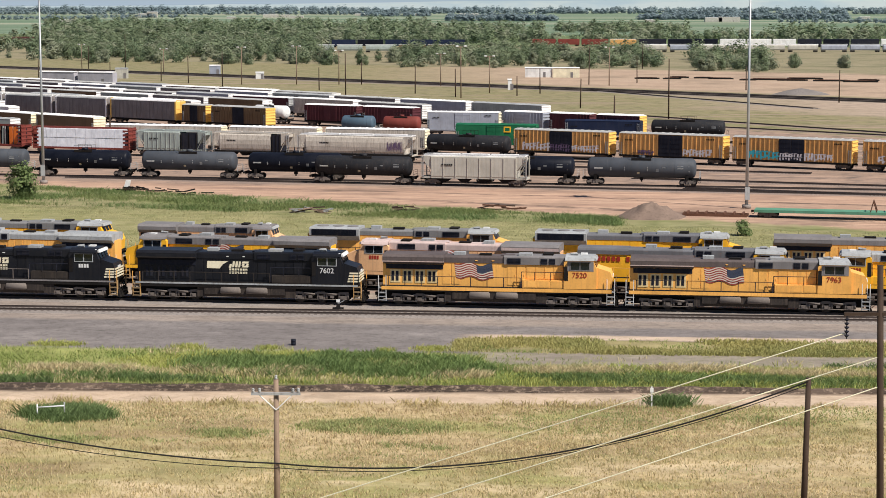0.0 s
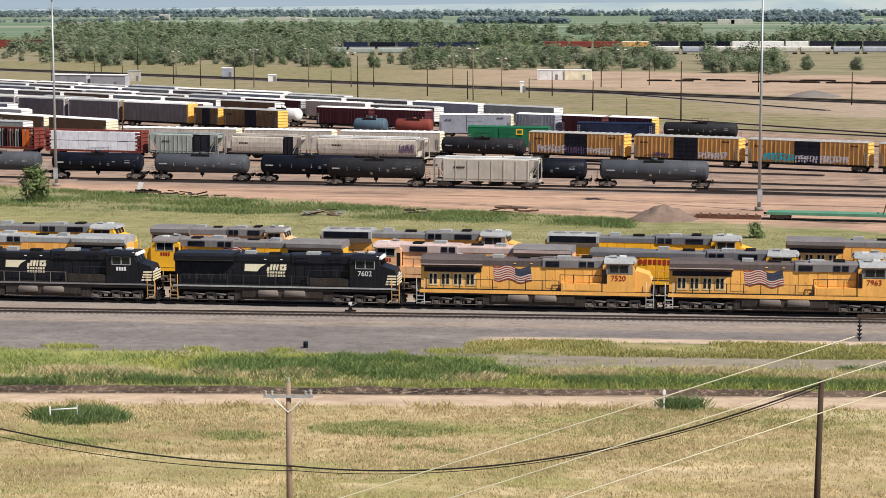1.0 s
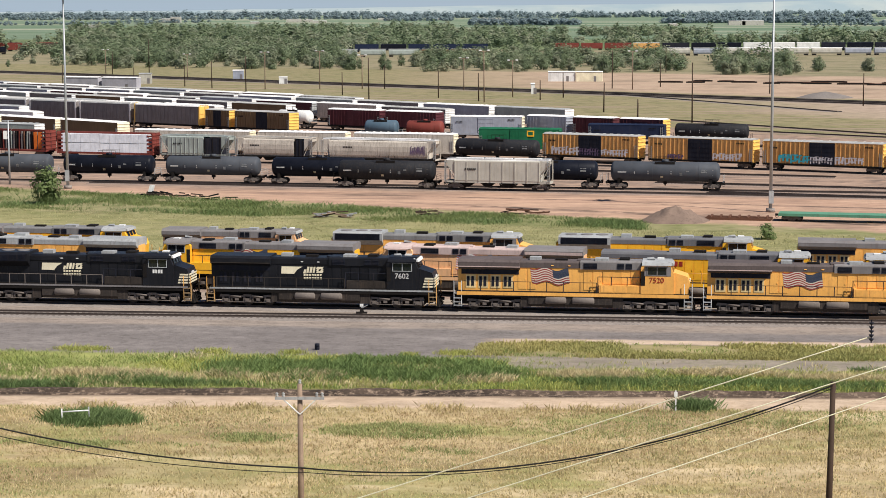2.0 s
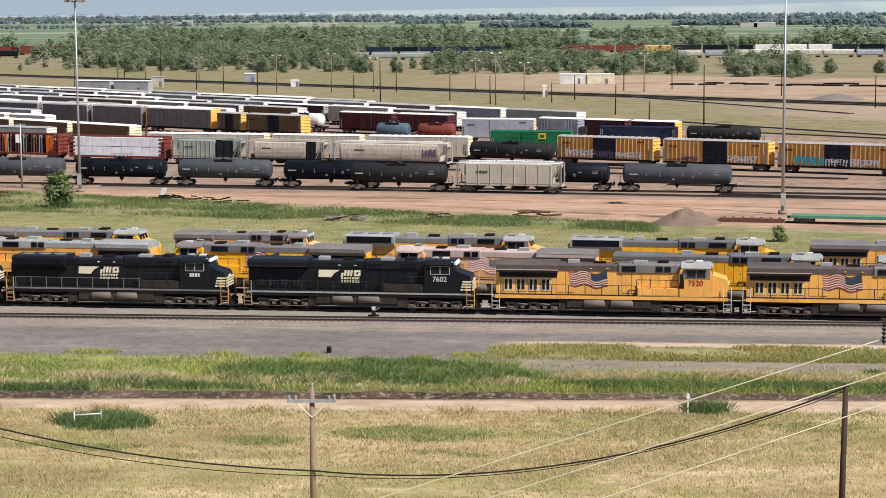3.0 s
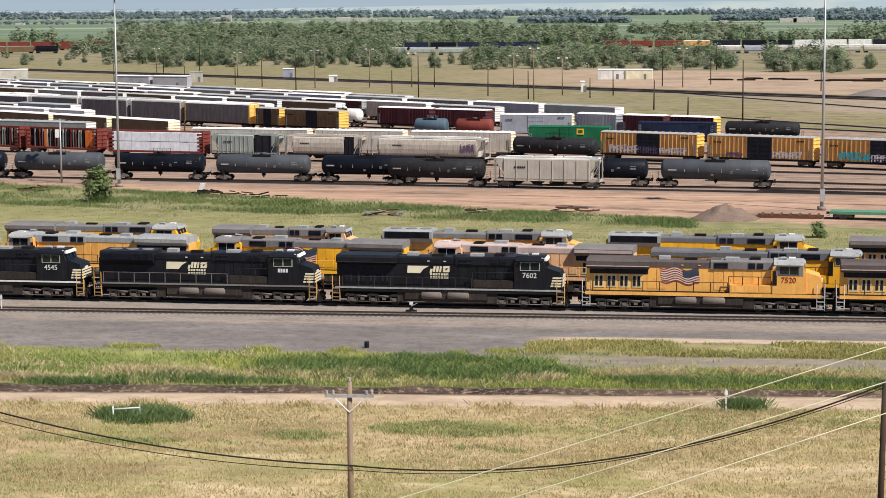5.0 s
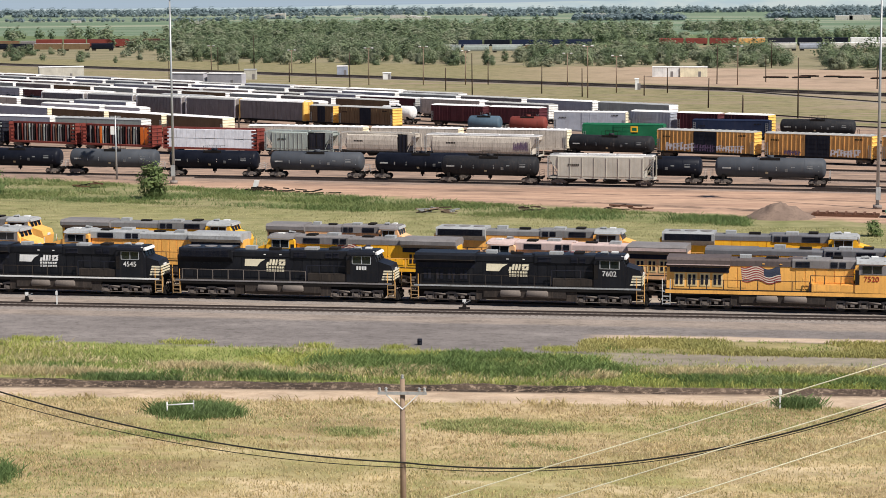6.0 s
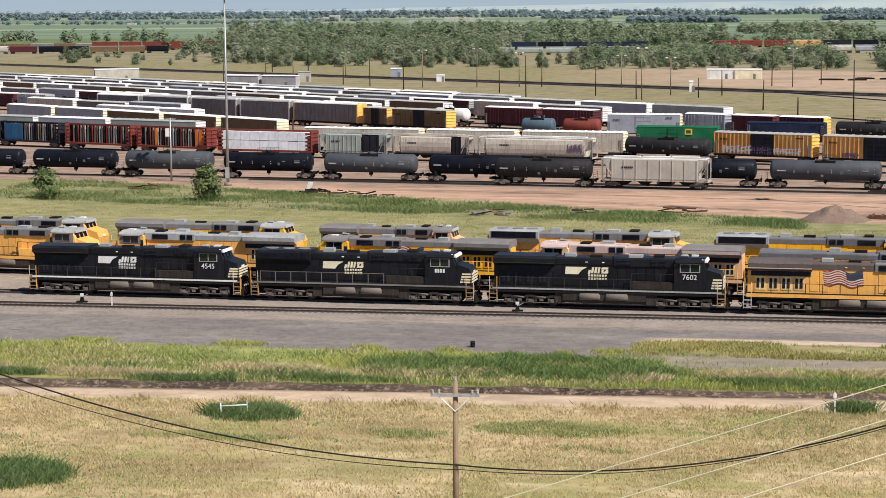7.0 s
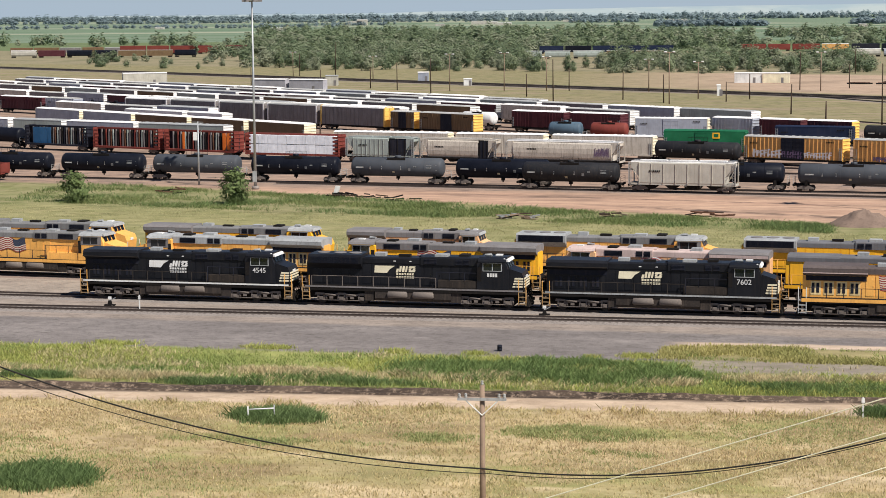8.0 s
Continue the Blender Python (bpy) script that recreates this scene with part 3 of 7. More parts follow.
    # fuel tank with air reservoirs
    bm = bmesh.new()
    prism(bm, [(-1.2, 0.42), (1.2, 0.42), (1.45, 0.7), (1.45, 1.18), (-1.45, 1.18), (-1.45, 0.7)], -3.9 if style == "ge" else -3.6, 3.6)
    soften(bm, 0.05)
    part("fuel_tank", bm, TANKSIDE, th)
    for x0, x1 in ((-4.6, -3.7), (3.62, 4.55)):
        bm = bmesh.new()
        box(bm, x0, x1, -1.35, 1.35, 0.42, 1.2)
        soften(bm, 0.05)
        part("equipment_locker", bm, TANKSIDE, th)
    bm = bmesh.new()
    box(bm, -10.2, 10.2, -0.8, 0.8, 0.5, 1.19)
    part("centre_sill", bm, GRIME, th)
    for s in (-1, 1):
        for x0, x1 in ((-2.4, -0.5), (0.0, 2.0)):
            bm = bmesh.new()
            lathe(bm, ((x0, 0.12), (x0 + 0.1, 0.23), (x1 - 0.1, 0.23), (x1, 0.12)), 12, s * 1.5, 0.98)
            part("air_reservoir", bm, TRUCKM, th)
    # trucks
    lt = shared("loco_truck", loco_truck_bm, TRUCKM)
    lw = shared("loco_wheel", lambda: wheel_bm(0.53, 0.14), STEELW)
    for c in (-6.9, 6.9):
        tr = put("truck", lt, th, pose(c, 0, 0))
        put("bolster", shared("truck_shade_core", truck_shade_core_bm, GRIME), tr, pose(0, 0, 0))
        for x in (-1.98, 0.0, 1.98):
            for s in (-1, 1):
                put("wheel", lw, tr, pose(x, s * 0.76, 0.53, 0, 0, 0 if s < 0 else 180))
    # end steps, plow, platform rails
    for e in (-1, 1):
        for s in (-1, 1):
            for i in range(4):
                bm = bmesh.new()
                box(bm, e * 10.28 - 0.31, e * 10.28 + 0.31, s * 1.3 - 0.2, s * 1.3 + 0.2, 0.42 + i * 0.3, 0.48 + i * 0.3)
                part("step_tread", bm, STEPM if body is not YELLOW else GREYL, th)
            for dx in (-0.335, 0.335):
                bm = bmesh.new()
                box(bm, e * 10.28 + dx - 0.025, e * 10.28 + dx + 0.025, s * 1.3 - 0.2, s * 1.3 + 0.2, 0.36, 1.5)
                part("step_stringer", bm, STEPM if body is not YELLOW else GREYL, th)
            bm = bmesh.new()
            for dx in (-0.34, 0.34):
                tube(bm, (e * 10.28 + dx, s * 1.47, 0.6), (e * 10.28 + dx, s * 1.47, 2.5), 0.035, 6)
            part("grab_iron", bm, rails if body is not YELLOW else WHITEP, th)
        bm = bmesh.new()
        prism(bm, [(e * 10.5, 0.25), (e * 10.9, 0.2), (e * 10.62, 0.95), (e * 10.5, 0.95)], -1.3, 1.3, "y")
        part("snow_plow", bm, GRIME, th)
        for i in range(4 if train else 0):
            bm = bmesh.new()
            tube(bm, (e * 10.62, -0.9 + 0.6 * i, 1.2), (e * 10.9, -0.8 + 0.55 * i, 0.6), 0.035, 6)
            part("brake_hose", bm, GRIME, th)
    add_couplers(th, 11.15)
    for s in (-1, 1):
        railing(th, DOORBLK if body is YELLOW else rails if body is not BLACK else TRUCKM if style == "emd" else DUSTBLK, -9.7, 2.2, s * 1.45, 1.5, 9)
    # walkway handrail stanchions by the cab, markings
    y = -1.52
    if number:
        lettering("road_number", number, 0.66, numcol, th, pose(7.5, y - 0.03, 2.62, 90, 0, 0))
    elif bars:
        bm = bmesh.new()
        for i in range(4):
            box(bm, 7.05 + 0.25 * i, 7.23 + 0.25 * i, y - 0.025, y - 0.01, 2.75, 3.12)
            box(bm, 7.05 + 0.25 * i, 7.23 + 0.25 * i, 0.01 - y, 0.025 - y, 2.75, 3.12)
        part("number_bars", bm, numcol, th)
    if flag == "faded":
        flag_parts(th, 1.9, -1.5, 2.2, 3.75, 0.993, PINKFL, WHITEP, GREYR)
    elif flag == "far":
        flag_parts(th, 1.9, -1.5, 2.2, 3.75, 0.993)
    elif flag:
        flag_parts(th, -3.7, -0.3, 2.3, 3.75, -0.985)
    if letters:
        for i in (0, 1, 2, 3, 4, 6, 7, 8, 9, 10, 11, 12):
            bm = bmesh.new()
            box(bm, -8.3 + i * 0.45, -7.98 + i * 0.45, -1.01, -0.985, 3.08, 3.58)
            part("lettering_bar", bm, REDP, th)
    if herald is not None:
        herald_parts(th, -1.4, 2.95, -0.99, herald)
    set_deck(th)
    return th


# ---------------------------------------------------------------- freight cars
def tank_car(name, m, L, mat, label, group, dirty=False, marks=True):
    th = thing(name, m, label, "tank car", group)
    h = L / 2 - 0.75
    r, cz = 1.5, 2.62
    bm = bmesh.new()
    lathe(bm, [(-h, 0.5), (-h + 0.08, 0.95), (-h + 0.25, 1.3), (-h + 0.55, r), (-0.02, r), (0.02, r), (h - 0.55, r), (h - 0.25, 1.3), (h - 0.08, 0.95), (h, 0.5)], 28, 0, cz)
    part("tank", bm, mat, th)
    bm = bmesh.new()
    tube(bm, (0, 0, cz + r - 0.1), (0, 0, cz + r + 0.32), 0.5, 14)
    part("manway", bm, mat, th)
    bm = bmesh.new()
    box(bm, -1.5, 1.5, -1.0, -0.9, cz + r - 0.32, cz + r + 0.02)
    box(bm, -1.5, 1.5, 0.9, 1.0, cz + r - 0.32, cz + r + 0.02)
    for x in (-1.5, 0, 1.45):
        tube(bm, (x, -0.95, cz + r - 0.2), (x, -0.95, cz + r + 0.75), 0.025, 6)
        tube(bm, (x, 0.95, cz + r - 0.2), (x, 0.95, cz + r + 0.75), 0.025, 6)
    for s in (-0.95, 0.95):
        tube(bm, (-1.5, s, cz + r + 0.74), (1.5, s, cz + r + 0.74), 0.025, 6)
    part("top_platform", bm, GRIME, th)
    for x in (-h * 0.62, -h * 0.22, h * 0.22, h * 0.62):
        bm = bmesh.new()
        k = 28
        ring = []
        for xx in (x - 0.04, x + 0.04):
            ring.append([bm.verts.new((xx, (r + 0.012) * math.cos(2 * math.pi * i / k), cz + (r + 0.012) * math.sin(2 * math.pi * i / k))) for i in range(k)])
        for i in range(k):
            bm.faces.new((ring[0][i], ring[0][(i + 1) % k], ring[1][(i + 1) % k], ring[1][i]))
        part("tank_band", bm, mat, th)
    for e in (-1, 1):
        for pn, x, dx, dy, za, zb in (("stub_sill", e * (h - 0.5), 1.2, 0.35, 0.75, 1.15), ("end_sill", e * (h + 0.55), 0.12, 1.45, 0.85, 1.15), ("tank_saddle", e * (h - 1.3), 0.2, 1.25, 0.9, 1.6)):
            bm = bmesh.new()
            box(bm, x - dx, x + dx, -dy, dy, za, zb)
            part(pn, bm, GRIME, th)
    for e in (-1, 1):
        bm = bmesh.new()
        for yy in (-1.4, 1.4):
            tube(bm, (e * (h + 0.55), yy, 1.1), (e * (h + 0.55), yy, 2.15), 0.03, 6)
        for zz in (1.5, 1.85, 2.15):
            tube(bm, (e * (h + 0.55), -1.4, zz), (e * (h + 0.55), 1.4, zz), 0.025, 6)
        part("end_railing", bm, GREYL if mat is not TANKDRK else GRIME, th)
    bm = bmesh.new()
    box(bm, -0.25, 0.25, -0.25, 0.25, 0.75, 1.15)
    tube(bm, (0, 0, 0.5), (0, 0, 0.8), 0.12, 8)
    part("outlet_valve", bm, GRIME, th)
    if marks:
        for x, w, z, hh in ((-h * 0.78, 1.3, 2.5, 0.2), (h * 0.72, 0.9, 2.55, 0.5), (-h * 0.3, 0.1, 2.3, 0.5), (h * 0.12, 0.1, 2.3, 0.5), (h * 0.42, 0.5, 2.7, 0.16), (-h * 0.55, 0.1, 2.3, 0.45), (h * 0.88, 0.12, 2.2, 0.8), (-h * 0.05, 0.4, 1.75, 0.3), (h * 0.3, 0.42, 2.15, 0.42)):
            bm = bmesh.new()
            a0 = math.asin(max(-1, min(1, (z - cz) / r)))
            a1 = math.asin(max(-1, min(1, (z + hh - cz) / r)))
            vs = [bm.verts.new((x + dx, -(r + 0.012) * math.cos(a), cz + (r + 0.012) * math.sin(a))) for a, dx in ((a0, -w / 2), (a0, w / 2), (a1, w / 2), (a1, -w / 2))]
            bm.faces.new(vs)
            bmesh.ops.solidify(bm, geom=list(bm.faces), thickness=0.01)
            part("marking_panel", bm, WHITEP if w < 0.3 or w > 1 else GREYL if w > 0.41 else CREAMP, th)
    add_trucks(th, (-h + 1.2, h - 1.2))
    add_couplers(th, L / 2)
    return th


def hopper_car(name, m, L, mat, roof, label, group, curved=True, ribs=False, graffiti=False, bay=0.0):
    th = thing(name, m, label, "hopper car", group)
    h = L / 2 - 0.6
    zt = 4.55
    bm = bmesh.new()
    if curved:
        prof = [(-1.25, 1.3), (1.25, 1.3), (1.5, 1.75), (1.6, 2.5), (1.6, 3.3), (1.45, 4.1), (1.1, zt - 0.1), (-1.1, zt - 0.1), (-1.45, 4.1), (-1.6, 3.3), (-1.6, 2.5), (-1.5, 1.75)]
    else:
        prof = [(-1.5, 1.25), (1.5, 1.25), (1.55, 1.4), (1.55, zt - 0.25), (1.2, zt - 0.1), (-1.2, zt - 0.1), (-1.55, zt - 0.25), (-1.55, 1.4)]
    prism(bm, prof, -h + 1.4, h - 1.4 - bay)
    part("hopper_body", bm, mat, th)
    if bay:
        # Black block put where the open end bay lies in shade.
        bm = bmesh.new()
        box(bm, h - 1.2 - bay, h - 1.5, -1.52, 1.52, 1.3, 4.2)
        soften(bm, 0.06)
        part("end_bay_sheet", bm, DOORBLK, th, "open end bay, its shade a black block")
        for x in (h - 1.0 - bay, h - 1.3 - bay / 2, h - 1.6):
            bm = bmesh.new()
            box(bm, x - 0.05, x + 0.05, -1.6, -1.5, 1.3, 4.25)
            part("end_bay_post", bm, GRIME, th)
    for e in (-1, 1):
        bm = bmesh.new()
        prism(bm, [(e * (h - 1.4), zt - 0.12), (e * (h - 0.2), zt - 0.12), (e * (h - 0.2), zt - 0.7), (e * (h - 1.4), 2.3)], -1.45, 1.45, "y")
        part("end_slope", bm, mat, th)
        bm = bmesh.new()
        for yy in (-1.4, 1.4):
            box(bm, e * h - 0.08, e * h + 0.08, yy - 0.08, yy + 0.08, 1.1, zt - 0.1)
            tube(bm, (e * (h - 0.1), yy, zt - 0.4), (e * (h - 1.5), yy, 1.4), 0.06, 6)
        box(bm, e * h - 0.1, e * h + 0.1, -1.45, 1.45, 1.0, 1.3)
        part("end_frame", bm, mat, th)
        put("ladder", shared("hopper_ladder", lambda: ladder_bm(3.2, n=8), GALV), th, pose(e * (h - 0.05), -1.55, 1.2))
    bm = bmesh.new()
    prism(bm, [(-1.25, zt - 0.1), (1.25, zt - 0.1), (1.15, zt), (0, zt + 0.1), (-1.15, zt)], -h + 0.1, h - 0.1)
    part("hopper_roof", bm, roof, th)
    bm = bmesh.new()
    for s in (-1, 1):
        box(bm, -h + 0.1, h - 0.1, s * 1.05 - 0.16, s * 1.05 + 0.16, zt + 0.1, zt + 0.14)
    part("running_board", bm, GALV, th)
    for k in range(3):
        x0 = -h + 1.2 + k * (2 * h - 2.4) / 3
        bm = bmesh.new()
        box(bm, x0 + 0.2, x0 + (2 * h - 2.4) / 3 - 0.2, -0.45, 0.45, zt + 0.04, zt + 0.2)
        soften(bm, 0.05)
        part("roof_hatch", bm, roof, th)
    n = 12 if ribs else 7
    for i in range(n + 1):
        x = -h + 1.5 + i * (2 * h - 3.0) / n
        for s in (-1, 1):
            if curved and not ribs or x > h - 1.5 - bay:
                continue
            bm = bmesh.new()
            box(bm, x - 0.045, x + 0.045, s * 1.58 - 0.05, s * 1.58 + 0.05, 1.3, zt - 0.3)
            part("side_post", bm, mat, th)
    bm = bmesh.new()
    box(bm, -h, h, -1.5, -1.42, 1.05, 1.32)
    box(bm, -h, h, 1.42, 1.5, 1.05, 1.32)
    part("side_sill", bm, mat if not curved else GRIME, th)
    for k in range(4):
        x = -h + 3.2 + k * (2 * h - 6.4) / 3
        bm = bmesh.new()
        w = (2 * h - 6.4) / 6 - 0.1
        prism(bm, [(x - w, 1.3), (x + w, 1.3), (x + 0.35, 0.45), (x - 0.35, 0.45)], -1.15, 1.15, "y")
        part("discharge_bay", bm, GRIME, th)
    bm = bmesh.new()
    for i in range(6):
        box(bm, -h * 0.62 + 0.3 * i, -h * 0.62 + 0.2 + 0.3 * i, -1.625, -1.6, 3.0, 3.25)
    part("reporting_mark", bm, GRIME, th)
    if graffiti:
        scrawl(th, h - 4.5, h - 1.7, 1.7, 3.6, -1.63, GRAFP, 18)
    add_trucks(th, (-h + 1.5, h - 1.5))
    add_couplers(th, L / 2)
    return th


def ribbed_roof(bm, prof, x0, x1, n):
    """Roof along x whose section swells slightly at each rib; one connected shell."""
    cy = sum(p[0] for p in prof) / len(prof)
    lo = min(p[1] for p in prof)
    rings = []
    for i in range(n):
        c = x0 + (i + 0.5) * (x1 - x0) / n
        w = (x1 - x0) / n
        for x, up in ((c - w / 2 + 0.001, 0), (c - 0.07, 0), (c - 0.05, 1), (c + 0.05, 1), (c + 0.07, 0)):
            rings.append([bm.verts.new((x, p[0] * (1 + 0.012 * up), p[1] + (0.05 * up if p[1] > lo else 0))) for p in prof])
    rings.append([bm.verts.new((x1, p[0], p[1])) for p in prof])
    k = len(prof)
    for a, b in zip(rings, rings[1:]):
        for i in range(k):
            bm.faces.new((a[i], a[(i + 1) % k], b[(i + 1) % k], b[i]))
    bm.faces.new(rings[0][::-1])
    bm.faces.new(rings[-1])


def corrugated_end(bm, e, h, w, z0, z1, n):
    """Pressed car end: one plate whose outer face steps in and out."""
    prof = [(e * (h - 0.05), z0), (e * (h + 0.04), z0)]
    for i in range(n):
        a = z0 + (i + 0.2) * (z1 - z0) / n
        b = z0 + (i + 0.62) * (z1 - z0) / n
        prof += [(e * (h + 0.04), a), (e * (h + 0.13), a + 0.06), (e * (h + 0.13), b - 0.06), (e * (h + 0.04), b)]
    prof += [(e * (h + 0.04), z1), (e * (h - 0.05), z1)]
    prism(bm, prof, -w, w, "y")


def scrawl(th, x0, x1, z0, z1, y, mat, n=14, name="graffiti_stroke"):
    """Loose looping spray strokes of fat letter shapes, never readable."""
    w = (x1 - x0) / n
    for i in range(n):
        bm = bmesh.new()
        x = x0 + w * i
        a, b = z0 + random.random() * 0.25 * (z1 - z0), z1 - random.random() * 0.25 * (z1 - z0)
        lean = random.uniform(-0.3, 0.3)
        t = w * random.uniform(0.34, 0.55)
        zz, e = a + (b - a) * random.uniform(0.15, 0.6), w * random.uniform(0.7, 1.15)
        prism(bm, [(x, a), (x + t, a), (x + t, zz), (x + e, zz + 0.06), (x + e, zz + t), (x + t, zz + t), (x + t + lean * 0.4, b), (x + e, b - 0.05), (x + e * 0.9, b + t * 0.6), (x + lean * 0.4, b + t * 0.6), (x - 0.05, zz)], y, y - 0.006, "y")
        part(name, bm, mat, th)


def box_car(name, m, L, H, mat, roof, door, label, group, ends=None, ribs=True, doorw=3.4, graff=(), marks=True, category="boxcar"):
    th = thing(name, m, label, category, group)
    h = L / 2 - 0.55
    W = 1.52
    bm = bmesh.new()
    box(bm, -h, h, -W, W, 1.05, H - 0.25)
    part("body_shell", bm, mat, th)
    bm = bmesh.new()
    ribbed_roof(bm, [(-W - 0.04, H - 0.25), (W + 0.04, H - 0.25), (W * 0.5, H - 0.06), (0, H), (-W * 0.5, H - 0.06)], -h - 0.05, h + 0.05, 14)
    part("roof_panel", bm, roof, th)
    for s in (-1, 1):
        if ribs:
            k = int((h - doorw / 2) / 0.75)
            for e in (-1, 1):
                for i in range(k + 1):
                    x = e * (doorw / 2 + 0.15 + i * (h - doorw / 2 - 0.2) / k)
                    bm = bmesh.new()
                    box(bm, x - 0.06, x + 0.06, s * (W + 0.04) - 0.05, s * (W + 0.04) + 0.05, 1.15, H - 0.3)
                    part("side_rib", bm, mat, th)
        bm = bmesh.new()
        box(bm, -h, h, s * (W + 0.02) - 0.06, s * (W + 0.02) + 0.06, 0.8, 1.15)
        part("side_sill", bm, mat if not ribs else GRIME, th)
        if door is not None:
            for d in (-1, 1):
                bm = bmesh.new()
                x0, x1 = (-doorw / 2, -0.02) if d < 0 else (0.02, doorw / 2)
                box(bm, x0, x1, s * (W + 0.07) - 0.04, s * (W + 0.07) + 0.04, 1.1, H - 0.35)
                for zz in (1.7, 2.5, 3.3, 4.1):
                    if zz < H - 0.5:
                        box(bm, x0 + 0.1, x1 - 0.1, s * (W + 0.12) - 0.02, s * (W + 0.12) + 0.02, zz, zz + 0.1)
                part("sliding_door", bm, door, th)
    for e in (-1, 1):
        bm = bmesh.new()
        corrugated_end(bm, e, h, W + 0.02, 1.0, H - 0.2, 6)
        part("car_end", bm, ends or mat, th)
        put("ladder", shared("boxcar_ladder", lambda: ladder_bm(2.2, n=6), GALV), th, pose(e * (h - 0.35), -W - 0.1, 1.1))
    bm = bmesh.new()
    box(bm, -h, h, -0.3, 0.3, 0.7, 1.05)
    for x in (-h * 0.3, 0, h * 0.3):
        box(bm, x - 0.1, x + 0.1, -W, W, 0.8, 1.05)
    part("centre_sill", bm, GRIME, th)
    if marks:
        bm = bmesh.new()
        for i in range(5):
            box(bm, -h + 1.2 + 0.3 * i, -h + 1.4 + 0.3 * i, -W - 0.105, -W - 0.095, H - 1.5, H - 1.25)
        part("reporting_mark", bm, GRIME, th)
        bm = bmesh.new()
        for i in range(5):
            box(bm, h - 3.0 + 0.3 * i, h - 2.8 + 0.3 * i, -W - 0.105, -W - 0.095, H - 1.0, H - 0.75)
        part("reporting_mark", bm, GRIME, th)
    for (x0, x1, z0, z1, gm, n) in graff:
        scrawl(th, x0, x1, z0, z1, -W - 0.115, gm, n)
    add_trucks(th, (-h + 1.7, h - 1.7))
    add_couplers(th, L / 2)
    return th


def auto_rack(name, m, L, label, group, ends, roof, hoop):
    th = thing(name, m, label, "railcar", group)
    h = L / 2 - 0.5
    H = 5.7
    bm = bmesh.new()
    box(bm, -h, h, -1.5, 1.5, 0.95, H - 0.4)
    part("body_shell", bm, RACKGRY, th)
    n = 15
    for s in (-1, 1):
        for i in range(n):
            x0 = -h + 2 * h * i / n
            bm = bmesh.new()
            box(bm, x0 + 0.07, x0 + 2 * h / n - 0.07, s * 1.53 - 0.02, s * 1.53 + 0.02, 1.2, H - 0.55)
            for zz in (2.3, 3.7):
                box(bm, x0 + 0.12, x0 + 2 * h / n - 0.12, s * 1.56 - 0.015, s * 1.56 + 0.015, zz, zz + 0.06)
            part("side_panel", bm, RACKGRY, th)
        bm = bmesh.new()
        box(bm, -h, h, s * 1.55 - 0.05, s * 1.55 + 0.05, 0.75, 1.15)
        part("side_sill", bm, GRIME, th)
    bm = bmesh.new()
    ribbed_roof(bm, [(-1.55, H - 0.4), (1.55, H - 0.4), (1.4, H - 0.15), (0.9, H), (-0.9, H), (-1.4, H - 0.15)], -h, h, 18)
    part("roof_panel", bm, roof, th)
    for e in (-1, 1):
        for s in (-1, 1):
            bm = bmesh.new()
            box(bm, e * (h + 0.05) - 0.05, e * (h + 0.05) + 0.05, s * 0.76 - 0.72, s * 0.76 + 0.72, 1.1, H - 0.3)
            for zz in (1.6, 2.6, 3.6, 4.6):
                box(bm, e * (h + 0.12) - 0.03, e * (h + 0.12) + 0.03, s * 0.76 - 0.6, s * 0.76 + 0.6, zz, zz + 0.1)
            part("end_door", bm, ends, th)
        bm = bmesh.new()
        prism(bm, [(-1.58, 1.0), (-1.42, 1.0), (-1.42, H - 0.5), (-0.9, H - 0.08), (0.9, H - 0.08), (1.42, H - 0.5), (1.42, 1.0), (1.58, 1.0), (1.58, H - 0.4), (1.0, H + 0.06), (-1.0, H + 0.06), (-1.58, H - 0.4)], e * h - 0.35, e * h + 0.06)
        part("end_hoop", bm, hoop, th)
    add_trucks(th, (-h + 2.0, h - 2.0))
    add_couplers(th, L / 2)
    return th


